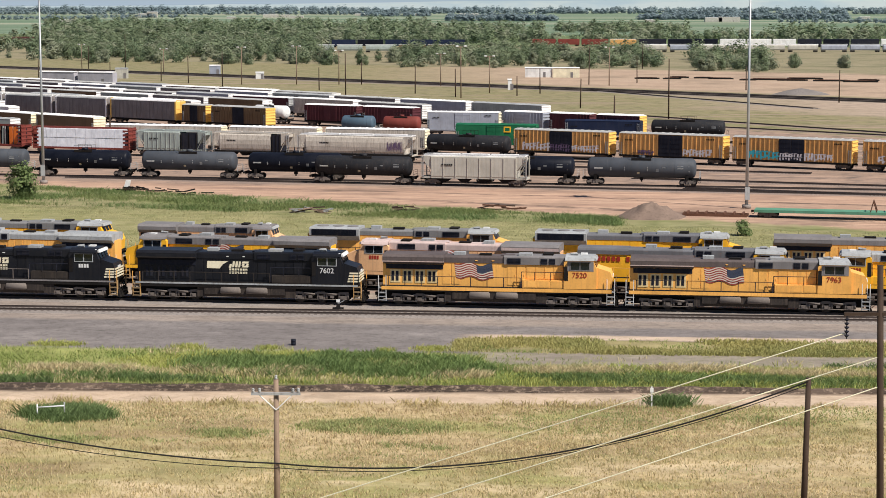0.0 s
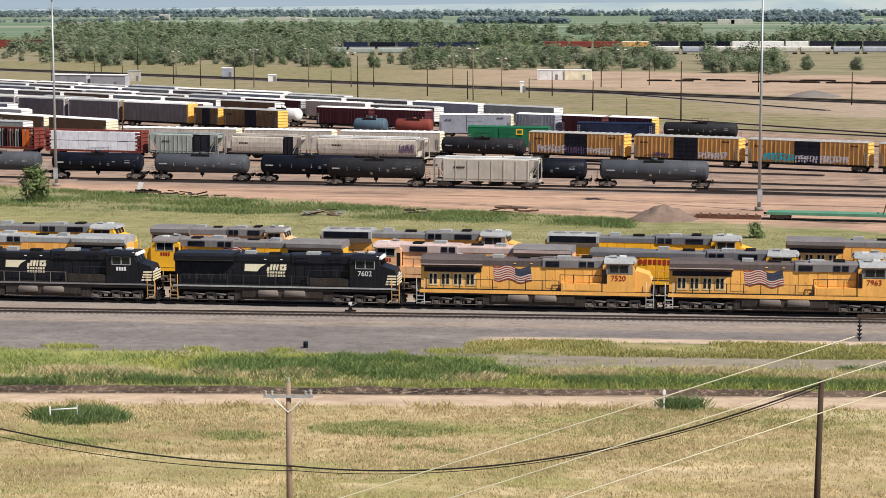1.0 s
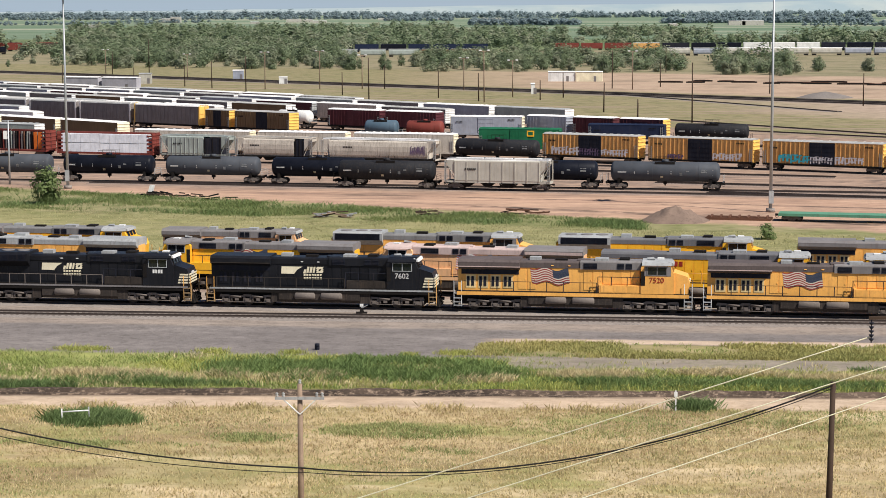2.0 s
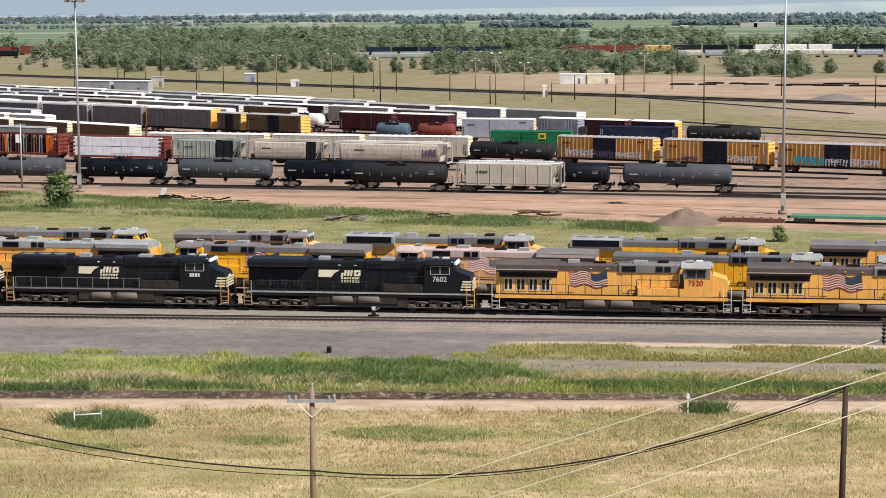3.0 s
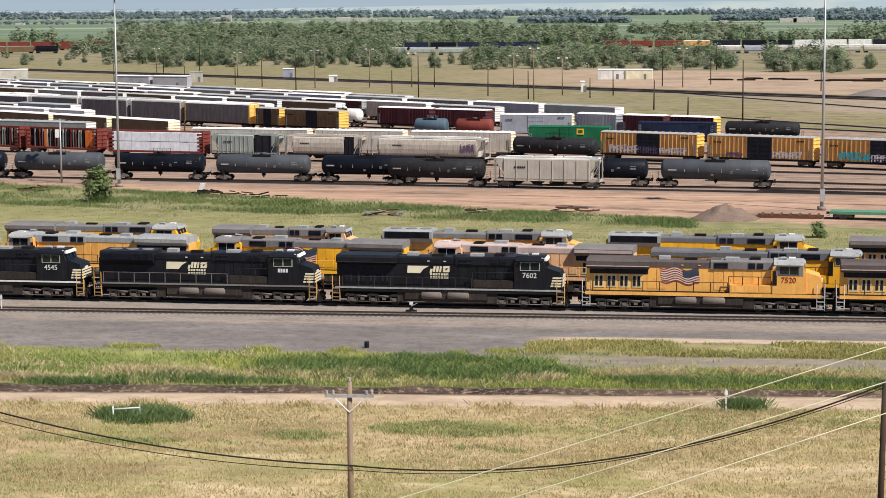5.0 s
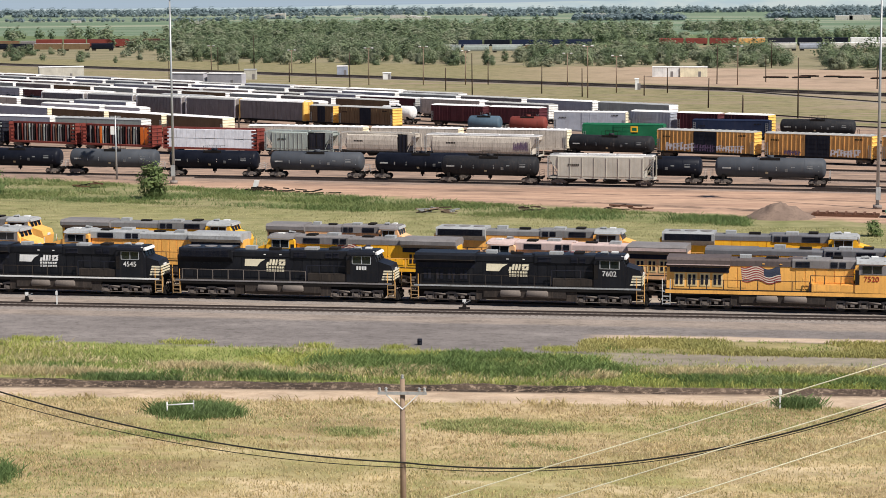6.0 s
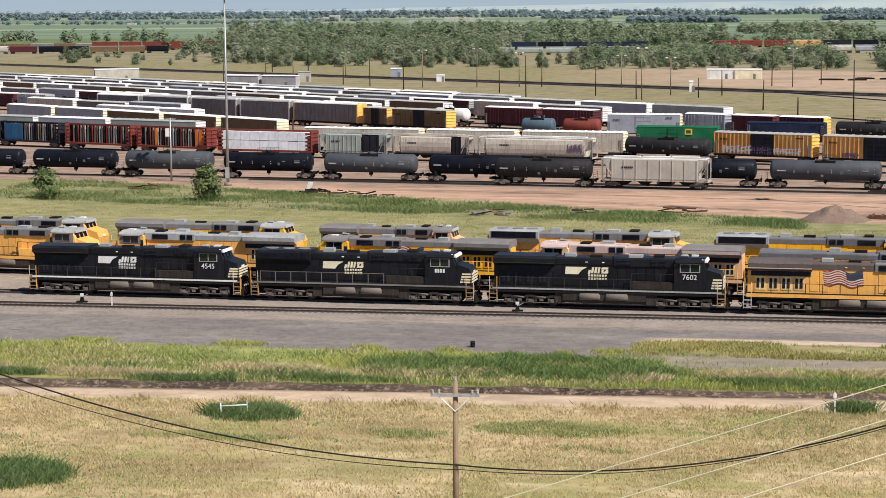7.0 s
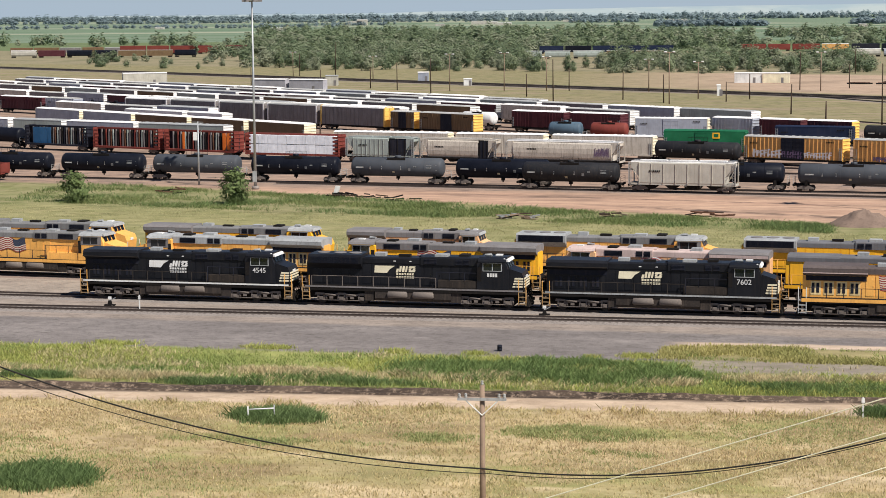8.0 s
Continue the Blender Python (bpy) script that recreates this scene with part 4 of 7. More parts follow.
def centerbeam(name, m, L, mat, load, label, group, blaze=False):
    th = thing(name, m, label, "flatcar", group)
    h = L / 2 - 0.5
    H = 4.9
    bm = bmesh.new()
    box(bm, -h, h, -1.5, 1.5, 0.85, 1.2)
    part("deck", bm, mat, th)
    for e in (-1, 1):
        bm = bmesh.new()
        corrugated_end(bm, e, h - 0.1, 1.5, 1.2, H, 5)
        part("bulkhead", bm, mat, th)
        for s in (-1, 1):
            for i in range(5):
                bm = bmesh.new()
                box(bm, e * (h - 0.75) - 0.5, e * (h - 0.75) + 0.5, s * 1.42 - 0.04, s * 1.42 + 0.04, 1.3 + i * 0.7, 1.66 + i * 0.7)
                part("bulkhead_gusset", bm, mat, th)
    bm = bmesh.new()
    box(bm, -h, h, -0.3, 0.3, H - 0.35, H)
    part("centre_beam", bm, mat, th)
    bm = bmesh.new()
    box(bm, -h, h, -0.06, 0.06, 1.2, H - 0.36)
    # Web of an empty car blackened for the shade between its posts.
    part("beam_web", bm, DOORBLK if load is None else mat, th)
    if load is not None:
        n = 9
        for i in range(n):
            for k in range(2):
                for s in (-1, 1):
                    x0 = -h + 0.9 + (2 * h - 1.8) * i / n
                    bm = bmesh.new()
                    z0 = 1.22 + k * 1.72
                    box(bm, x0 + 0.03, x0 + (2 * h - 1.8) / n - 0.03, s * 0.75 - 0.68, s * 0.75 + 0.68, z0, z0 + 1.66 - random.random() * 0.08)
                    soften(bm, 0.06)
                    part("wrapped_block", bm, load, th)
    else:
        n = 24
        for i in range(n):
            x = -h + 1.2 + (2 * h - 2.4) * (i + 0.5) / n
            t = 0.12 * math.sin(i * 2.3)
            bm = bmesh.new()
            prism(bm, [(x - 0.1, 1.2), (x + 0.1, 1.2), (x + 0.1 + t, H - 0.36), (x - 0.1 + t, H - 0.36)], -0.62, -0.34, "y")
            part("beam_post", bm, (RACKGRY, GRIME, mat, RACKGRY, RUST, HOPTEA)[i % 6], th)
        # Black sheet added for the shade inside the empty car.
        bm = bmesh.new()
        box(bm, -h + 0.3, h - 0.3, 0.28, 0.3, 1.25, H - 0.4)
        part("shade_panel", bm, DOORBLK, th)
        if blaze:
            for x, w in ((h - 3.6, 0.75), (h - 2.6, 0.95), (-h + 4.0, 0.5)) if blaze == 1 else ((-h + 1.6, 1.9), (-h + 3.6, 1.9), (-h + 5.6, 1.0)):
                bm = bmesh.new()
                box(bm, x, x + w, -0.7, -0.64, 1.25, H - 0.4)
                part("side_tarp", bm, ORANGEW if blaze == 1 else TARPBLU, th, "orange tarpaulin panel" if blaze == 1 else "blue tarpaulin panel")
    add_trucks(th, (-h + 1.9, h - 1.9))
    add_couplers(th, L / 2)
    return th


def gondola(name, m, L, H, mat, label, group, deckonly=False):
    th = thing(name, m, label, "gondola", group)
    h = L / 2 - 0.5
    bm = bmesh.new()
    box(bm, -h, h, -1.45, 1.45, 0.8, 1.15)
    part("deck", bm, mat, th)
    if not deckonly:
        for s in (-1, 1):
            bm = bmesh.new()
            box(bm, -h, h, s * 1.48 - 0.05, s * 1.48 + 0.05, 1.1, H)
            box(bm, -h, h, s * 1.5 - 0.09, s * 1.5 + 0.09, H - 0.14, H + 0.02)
            part("side_wall", bm, mat, th)
            for i in range(11):
                x = -h + 2 * h * (i + 0.5) / 11
                bm = bmesh.new()
                box(bm, x - 0.07, x + 0.07, s * 1.56 - 0.05, s * 1.56 + 0.05, 1.0, H - 0.1)
                part("side_rib", bm, mat, th)
        for e in (-1, 1):
            bm = bmesh.new()
            box(bm, e * h - 0.06, e * h + 0.06, -1.5, 1.5, 1.1, H)
            part("end_wall", bm, mat, th)
    add_trucks(th, (-h + 1.7, h - 1.7))
    add_couplers(th, L / 2)
    return th


# ---------------------------------------------------------------- ground: one sheet, its soils in bands along the tracks
def plain(y):
    """Height of the ground: level, then raised far out to meet the horizon in the camera's view."""
    return GROUND + max(0.0, y - 2500.0) * 0.0103


def ground_material():
    m = bpy.data.materials.new("ground_soils")
    n, l, b = nodes_of(m)
    pos = n.new("ShaderNodeNewGeometry").outputs["Position"]
    xyz = n.new("ShaderNodeSeparateXYZ")
    l.new(pos, xyz.inputs[0])
    fine = noise_node(n, l, pos, 1.6, 8, 0.7)
    mid = noise_node(n, l, pos, 0.22, 6, 0.6)
    big = noise_node(n, l, pos, 0.035, 5, 0.6)
    huge = noise_node(n, l, pos, 0.004, 4, 0.5)
    stretch = n.new("ShaderNodeMapping")
    stretch.inputs["Scale"].default_value = (0.06, 0.9, 1.0)
    stretch.inputs["Rotation"].default_value = (0, 0, 0.1)
    l.new(pos, stretch.inputs[0])
    lines = noise_node(n, l, stretch.outputs[0], 0.7, 6, 0.65)

    def tone(a, c, d=None, f1=mid, f2=fine):
        col = mix_node(n, l, ramp_node(n, l, f1, 0.35, 0.65), a, c)
        return mix_node(n, l, ramp_node(n, l, f2, 0.48, 0.72), col, d) if d else col

    def beyond(a, k, wob, soft, src=mid):
        """0 nearer than the line y = a + k x, 1 farther; wobbling by noise."""
        t = n.new("ShaderNodeMath")
        t.operation = "MULTIPLY_ADD"
        l.new(xyz.outputs[0], t.inputs[0])
        t.inputs[1].default_value = -k
        l.new(xyz.outputs[1], t.inputs[2])
        u = n.new("ShaderNodeMath")
        u.operation = "MULTIPLY_ADD"
        l.new(src, u.inputs[0])
        u.inputs[1].default_value = wob * 2
        l.new(t.outputs[0], u.inputs[2])
        return ramp_node(n, l, u.outputs[0], a + wob - soft, a + wob + soft)

    def both(p, q, inv=False):
        t = n.new("ShaderNodeMath")
        t.operation = "MULTIPLY"
        l.new(p, t.inputs[0])
        if inv:
            r = n.new("ShaderNodeMath")
            r.operation = "SUBTRACT"
            r.inputs[0].default_value = 1.0
            l.new(q, r.inputs[1])
            q = r.outputs[0]
        l.new(q, t.inputs[1])
        return t.outputs[0]

    flat = n.new("ShaderNodeMapping")
    flat.inputs["Scale"].default_value = (0.45, 1.0, 1.0)
    l.new(pos, flat.inputs[0])
    patch = noise_node(n, l, flat.outputs[0], 0.11, 8, 0.62)
    dry = mix_node(n, l, ramp_node(n, l, big, 0.5, 0.66), tone((0.42, 0.315, 0.17), (0.53, 0.41, 0.24), (0.32, 0.25, 0.125)), (0.24, 0.24, 0.085))
    dry = mix_node(n, l, ramp_node(n, l, patch, 0.54, 0.64), dry, (0.29, 0.215, 0.115))
    olive = noise_node(n, l, flat.outputs[0], 0.2, 6, 0.6)
    dry = mix_node(n, l, ramp_node(n, l, olive, 0.52, 0.64), dry, (0.31, 0.285, 0.115))
    dry = mix_node(n, l, ramp_node(n, l, patch, 0.44, 0.36), dry, (0.56, 0.44, 0.27))
    col = dry
    steps = [
        (129.9, -0.037, 0.8, 0.5, tone((0.47, 0.35, 0.245), (0.55, 0.42, 0.30), (0.40, 0.29, 0.19))),     # dirt road
        (133.6, -0.027, 0.5, 0.4, tone((0.05, 0.036, 0.028), (0.30, 0.215, 0.15), (0.04, 0.03, 0.022), lines, mid)),  # ditch
        (136.6, -0.038, 1.2, 0.6, tone((0.22, 0.25, 0.075), (0.32, 0.31, 0.11), (0.18, 0.17, 0.07))),      # weeds
        (149.2, -0.102, 1.6, 0.6, tone((0.185, 0.162, 0.15), (0.245, 0.215, 0.197), (0.13, 0.114, 0.105), patch, fine)),   # gravel yard
        (163.0, -0.10, 0.8, 0.6, tone((0.27, 0.22, 0.185), (0.32, 0.265, 0.22), (0.19, 0.155, 0.13), lines)),
        (176.5, -0.132, 0.8, 0.8, tone((0.30, 0.25, 0.205), (0.36, 0.295, 0.235), (0.20, 0.165, 0.135))),
        (206.0, -0.16, 2.0, 1.0, tone((0.235, 0.225, 0.10), (0.31, 0.275, 0.135), (0.175, 0.175, 0.068), patch, mid)),        # pale grass
        (245.5, -0.30, 6.0, 1.5, tone((0.19, 0.20, 0.08), (0.31, 0.265, 0.145), (0.13, 0.145, 0.05), patch, mid)),      # weeds by the dirt
        (262.0, -0.52, 6.0, 1.5, tone((0.38, 0.235, 0.165), (0.51, 0.34, 0.235), (0.22, 0.15, 0.112), lines, patch)),   # pink dirt
        (289.0, -0.194, 2.5, 2.0, tone((0.40, 0.27, 0.195), (0.24, 0.175, 0.135), (0.15, 0.115, 0.095), lines, mid)),  # yard floor
        (505.0, -1.1, 12.0, 6.0, tone((0.20, 0.195, 0.09), (0.30, 0.235, 0.14), (0.12, 0.125, 0.055), lines, mid)),   # grass past the yard
    ]
    for a, k, wob, soft, c in steps:
        col = mix_node(n, l, beyond(a, k, wob, soft), col, c)
    # dark cinder strips in the pink dirt
    for a, k, w, x0, x1 in ((268.4, -0.49, 2.6, -14.0, 4.0), (281.0, -0.30, 1.2, -40.0, -10.0)):
        cinder = both(beyond(a, k, 1.2, 0.5, patch), beyond(a + w, k, 1.2, 0.6, patch), True)
        cinder = both(cinder, ramp_node(n, l, xyz.outputs[0], x0, x1))
        col = mix_node(n, l, both(cinder, ramp_node(n, l, mid, 0.38, 0.56)), col, (0.12, 0.085, 0.068))
    # dry-green bank in front of the gravel
    bank = both(beyond(150.0, -0.075, 1.0, 0.5), beyond(156.6, -0.08, 1.0, 0.5), True)
    side = ramp_node(n, l, xyz.outputs[0], 1.0, 4.0)
    col = mix_node(n, l, both(bank, side), col, tone((0.24, 0.205, 0.10), (0.37, 0.305, 0.15), (0.20, 0.185, 0.075), patch, mid))
    gap = both(beyond(144.6, -0.06, 0.8, 0.5), beyond(150.2, -0.075, 0.8, 0.5), True)
    col = mix_node(n, l, both(gap, side), col, tone((0.24, 0.20, 0.165), (0.31, 0.265, 0.20), (0.20, 0.19, 0.10)))
    # pale sandy margin past that bank
    rim = both(beyond(156.6, -0.08, 0.5, 0.3), beyond(158.6, -0.08, 0.7, 0.3), True)
    col = mix_node(n, l, both(rim, side), col, (0.50, 0.38, 0.28))
    bare = both(beyond(520.0, -1.0, 10.0, 8.0, big), beyond(672.0, -0.985, 8.0, 6.0, big), True)
    col = mix_node(n, l, both(bare, ramp_node(n, l, noise_node(n, l, stretch.outputs[0], 0.16, 7, 0.65), 0.52, 0.60)), col, tone((0.36, 0.265, 0.19), (0.27, 0.205, 0.15), (0.19, 0.155, 0.11), lines, patch))
    bed = both(beyond(672.0, -0.985, 6.0, 4.0, mid), beyond(706.0, -0.985, 6.0, 4.0, mid), True)
    col = mix_node(n, l, bed, col, tone((0.20, 0.17, 0.145), (0.27, 0.225, 0.185), (0.13, 0.11, 0.095), lines, mid))
    # bare pink earth past the far main line
    east = ramp_node(n, l, xyz.outputs[0], -40.0, 40.0)
    pink = both(beyond(715.0, -1.0, 14.0, 8.0, big), beyond(905.0, 0.02, 12.0, 8.0, big), True)
    col = mix_node(n, l, both(pink, east), col, tone((0.38, 0.26, 0.185), (0.43, 0.325, 0.23), (0.24, 0.18, 0.125), lines, big))
    pinkb = both(beyond(590.0, -1.0, 14.0, 8.0, big), ramp_node(n, l, xyz.outputs[0], 60.0, 120.0))
    pinkb = both(pinkb, beyond(680.0, -1.0, 10.0, 6.0, big), True)
    col = mix_node(n, l, pinkb, col, tone((0.36, 0.275, 0.21), (0.44, 0.33, 0.25), (0.28, 0.22, 0.16), lines, mid))
    # tan pasture, scrub, then green crops, haze painted into their greyed colours
    col = mix_node(n, l, beyond(900.0, -0.6, 20.0, 12.0, big), col, tone((0.30, 0.245, 0.16), (0.215, 0.195, 0.11), (0.13, 0.135, 0.07), lines, big))
    col = mix_node(n, l, beyond(1420.0, -0.3, 40.0, 20.0, big), col, tone((0.11, 0.15, 0.07), (0.16, 0.19, 0.09), None, big))
    strips = n.new("ShaderNodeMapping")
    strips.inputs["Scale"].default_value = (0.0006, 0.006, 1)
    l.new(pos, strips.inputs[0])
    field = noise_node(n, l, strips.outputs[0], 1.0, 1, 0.3)
    crop = mix_node(n, l, ramp_node(n, l, field, 0.42, 0.46), (0.13, 0.185, 0.115), (0.17, 0.215, 0.145))
    crop = mix_node(n, l, ramp_node(n, l, field, 0.57, 0.60), crop, (0.30, 0.31, 0.22))
    col = mix_node(n, l, beyond(1950.0, -0.2, 60.0, 15.0, big), col, crop)
    worn = n.new("ShaderNodeHueSaturation")
    vr = n.new("ShaderNodeMapRange")
    vr.inputs[1].default_value, vr.inputs[2].default_value, vr.inputs[3].default_value, vr.inputs[4].default_value = 0.32, 0.68, 0.76, 1.24
    l.new(noise_node(n, l, flat.outputs[0], 0.5, 9, 0.75), vr.inputs[0])
    l.new(vr.outputs[0], worn.inputs["Value"])
    l.new(col, worn.inputs["Color"])
    l.new(worn.outputs[0], b.inputs["Base Color"])
    b.inputs["Roughness"].default_value = 0.95
    b.inputs["Specular IOR Level"].default_value = 0.1
    bp = n.new("ShaderNodeBump")
    bp.inputs["Strength"].default_value, bp.inputs["Distance"].default_value = 0.5, 0.25
    l.new(fine, bp.inputs["Height"])
    l.new(bp.outputs[0], b.inputs["Normal"])
    return m


bm = bmesh.new()
xs = [-4900, -1500, -500, -150, 0, 150, 500, 1500, 4900]
ys = [-4900, -300, 0, 100, 200, 400, 900, 2000, 2500, 4700, 4980]
grid = [[bm.verts.new((x, y, plain(y))) for x in xs] for y in ys]
for j in range(len(ys) - 1):
    for i in range(len(xs) - 1):
        bm.faces.new((grid[j][i], grid[j][i + 1], grid[j + 1][i + 1], grid[j + 1][i]))
solid("ground", bm, ground_material(), pose(0, 0, 0), "dry grass, weeds, gravel and pinkish bare earth", "ground", kind="structure")


# ---------------------------------------------------------------- tracks
def track(a, k, x0, x1, ballast, ties=True, name="railway_track", label="steel rails on dark ties in grey ballast"):
    """Track along y = a + k x: ballast bed, ties and two rails in one thing of the setting."""
    L = (x1 - x0) * math.hypot(1, k)
    m = pose(x0, a + k * x0, 0, 0, 0, math.degrees(math.atan(k)))
    th = thing(name, m, label, "railway track", kind="structure")
    bm = bmesh.new()
    prism(bm, [(-2.3, GROUND - 0.02), (2.3, GROUND - 0.02), (1.6, -0.176), (-1.6, -0.176)], 0, L)
    part("ballast_bed", bm, ballast, th)
    if ties:
        v, f = [], []
        nt = int(L / 0.56)
        rnd = random.Random(int(a))
        for i in range(nt):
            x, w, dy = i * 0.56 + rnd.uniform(-0.04, 0.04), 0.12, rnd.uniform(-0.06, 0.06)
            j = len(v)
            for z in (-0.24, -0.165):
                v += [(x - w, -1.28 + dy, z), (x + w, -1.28 + dy, z), (x + w, 1.28 + dy, z), (x - w, 1.28 + dy, z)]
            f += [(j + 4, j + 5, j + 6, j + 7), (j, j + 1, j + 5, j + 4), (j + 1, j + 2, j + 6, j + 5), (j + 2, j + 3, j + 7, j + 6), (j + 3, j, j + 4, j + 7)]
        me = bpy.data.meshes.new("ties")
        me.from_pydata(v, [], f)
        me.materials.append(TIEM)
        o = new("ties", me)
        o.parent = th
        tagged(o, kind="stuff")
    for s in (-0.755, 0.755):
        bm = bmesh.new()
        prism(bm, [(s - 0.07, -0.165), (s + 0.07, -0.165), (s + 0.025, -0.13), (s + 0.025, -0.045), (s + 0.037, -0.03), (s + 0.037, 0.0), (s - 0.037, 0.0), (s - 0.037, -0.03), (s - 0.025, -0.045), (s - 0.025, -0.13)], 0, L)
        part("rail", bm, RAILM, th)
    return th


LINES = {  # centre lines y = a + k x of the tracks
    "A": (173.5, -0.132), "N": (168.6, -0.085), "B": (182.6, -0.205), "C": (193.2, -0.175),
    "D2": (298.0, -0.193), "D1": (293.2, -0.239), "E": (334.5, -0.34), "EL": (322.0, -0.52), "E2": (358.5, -0.564),
    "EP": (342.5, -0.533), "F1": (331.0, -0.918), "F": (355.2, -0.28), "F2": (358.0, -0.846), "H": (396.5, -0.79),
    "M": (425.0, -0.678), "G": (412.5, -0.2), "T": (403.0, -0.3), "GR": (371.5, -0.245), "K": (407.0, -0.3),
    "I": (428.0, -0.975), "J": (465.0, -0.99), "ET": (347.5, -0.40), "I2": (412.5, -0.89), "J2": (446.5, -0.985), "J3": (483.0, -1.0), "F3": (377.0, -0.82), "D0": (292.0, -0.2), "W": (259.6, -0.247),
}
for key, x0, x1, bal in (("A", -130, 90, BALLAST), ("N", -130, 90, BALLAST), ("B", -130, 60, BALLASTP), ("C", -130, 80, BALLASTP),
                         ("D2", -180, 120, BALLASTP), ("D1", -60, 120, BALLASTP), ("E", -70, 60, BALLASTP), ("EL", -170, -72, BALLASTP), ("E2", -10, 130, BALLASTP),
                         ("EP", -162, -60, BALLASTP), ("F1", -155, -55, BALLASTP), ("F", -70, 30, BALLASTP), ("H", -190, -10, BALLASTP),
                         ("M", -60, 70, BALLASTP), ("ET", -30, 30, BALLASTP), ("I2", -210, -40, BALLASTP), ("J2", -240, 20, BALLASTP), ("J3", -240, 0, BALLASTP), ("F3", -160, -90, BALLASTP), ("GR", -10, 60, BALLASTP), ("K", 10, 90, BALLASTP), ("I", -260, 10, BALLASTP), ("J", -260, 40, BALLASTP)):
    track(*LINES[key], x0, x1, bal)
for a, k, x0, x1 in ((316.0, -0.36, 30, 120), (301.0, -0.36, 36, 120), (496.0, -0.92, 50, 140), (556.0, -1.44, 45, 130)):
    track(a, k, x0, x1, BALLASTP, label="rusty yard rails on dark ties in earth")
for a in (680.0, 690.0, 698.0):
    track(a, -0.985, -420, 260, DARKBAL, label="far double main line on dark ballast")
track(745.0, -2.25, 48, 100, BALLAST, label="curving siding off the far main line")


def on(key, x, dz=0.0, turn=0):
    a, k = LINES[key]
    return pose(x, a + k * x, dz, 0, 0, math.degrees(math.atan(k)) + turn)


def span(key, x0, x1):
    """Pose at the middle of a stretch of track, and its length."""
    return on(key, (x0 + x1) / 2), (x1 - x0) * math.hypot(1, LINES[key][1])


# ---------------------------------------------------------------- moving train
SPEED_X = 2.345   # metres a second along x
TRAIN = []
for mid, args in (
    (26.95, dict(label="yellow road diesel with flag decal, dusty grey roof", body=YELLOW, roof=BROWNR, number="7963", numcol=REDP, flag=True, sill=YELLOW)),
    (4.9, dict(label="yellow road diesel with flag decal and white steps", body=YELLOW, roof=BROWNR, number="7520", numcol=REDP, flag=True, sill=YELLOW)),
    (-17.75, dict(label="dusty black road diesel with striped nose", body=BLACK, roof=BLACK, number="7602", numcol=WHITEP, herald=CREAMP, nose_stripes=True, sill=GREYL)),
    (-40.3, dict(label="black road diesel with flared radiators and pale herald", body=BLACK, roof=BLACK, bars=True, numcol=WHITEP, herald=CREAMP, nose_stripes=True, sill=GREYR, style="emd")),
    (-62.4, dict(label="glossy black road diesel with white sill stripe", body=BLACK, roof=BLACK, number="4545", numcol=WHITEP, herald=WHITEP, nose_stripes=True, sill=WHITEP)),
):
    TRAIN.append((mid, locomotive(on("A", mid), group="locomotives of the passing train", **args)))

# ---------------------------------------------------------------- standing locomotives
STORED = "stored locomotives in two rows"
for key, x, turn, lab, kw in (
    ("B", -64.4, 0, "stored yellow diesel with flag decal on its hood", dict(body=YELLOW, roof=ROOFMID, flag=True)),
    ("B", -42.1, 180, "stored yellow diesel with pale grey cab roof", dict(body=YELLOW, roof=GREYL)),
    ("B", -20.6, 180, "stored yellow diesel with grey-brown roof", dict(body=YELLOW_B, roof=GREYR, bars=True, numcol=REDP, flag="far")),
    ("B", 1.1, 180, "stored sun-bleached pinkish diesel", dict(body=PINKISH, roof=PINKR, bars=True, numcol=REDP, roofc=GREYR, flag="faded")),
    ("B", 22.7, 0, "stored bright yellow diesel with red lettering bars", dict(body=YELLOW_B, roof=SLATE, style="plain", letters=True)),
    ("B", 45.0, 180, "stored bright yellow diesel with grey roof", dict(body=YELLOW_B, roof=GREYL, bars=True, numcol=REDP)),
    ("C", -66.0, 0, "stored yellow diesel with white roof fittings", dict(body=YELLOW, roof=ROOFMID, style="emd")),
    ("C", -43.6, 0, "stored yellow diesel with silver cab roof", dict(body=YELLOW_B, roof=ROOFMID, roofc=GREYR)),
    ("C", -23.6, 0, "stored dusty diesel with brown-grey roof", dict(body=PINKISH, roof=GREYR)),
    ("C", -3.4, 0, "stored yellow diesel with roof fans", dict(body=YELLOW, roof=ROOFMID, roofc=GREYL, style="emd")),
    ("C", 19.2, 0, "stored yellow diesel with grey cab", dict(body=YELLOW_B, roof=SLATE, roofc=GREYL, style="emd")),
    ("C", 42.4, 0, "stored yellow diesel with dark radiator", dict(body=YELLOW, roof=GREYR)),
):
    lo = locomotive(on(key, x, 0.0, turn), lab, group=STORED, **kw)
    if lab.startswith("stored dusty"):
        lo.scale = (0.74, 1, 1)

# ---------------------------------------------------------------- freight cars
YARD = "freight cars in the yard"
SHUNTED = []   # cars that roll slowly forward: their line, middle and thing


def freight(kind, key, x0, x1, label, **kw):
    m, L = span(key, x0, x1)
    if kind == "tank":
        return tank_car("tank_car", m, L, label=label, group=YARD, **kw)
    if kind == "hopper":
        return hopper_car("covered_hopper", m, L, label=label, group=YARD, **kw)
    if kind == "box":
        return box_car("boxcar", m, L, label=label, group=YARD, **kw)
    if kind == "rack":
        return auto_rack("covered_rack_car", m, L, label=label, group=YARD, **kw)
    if kind == "beam":
        return centerbeam("centerbeam_flatcar", m, L, label=label, group=YARD, **kw)
    return gondola("gondola", m, L, label=label, group=YARD, **kw)


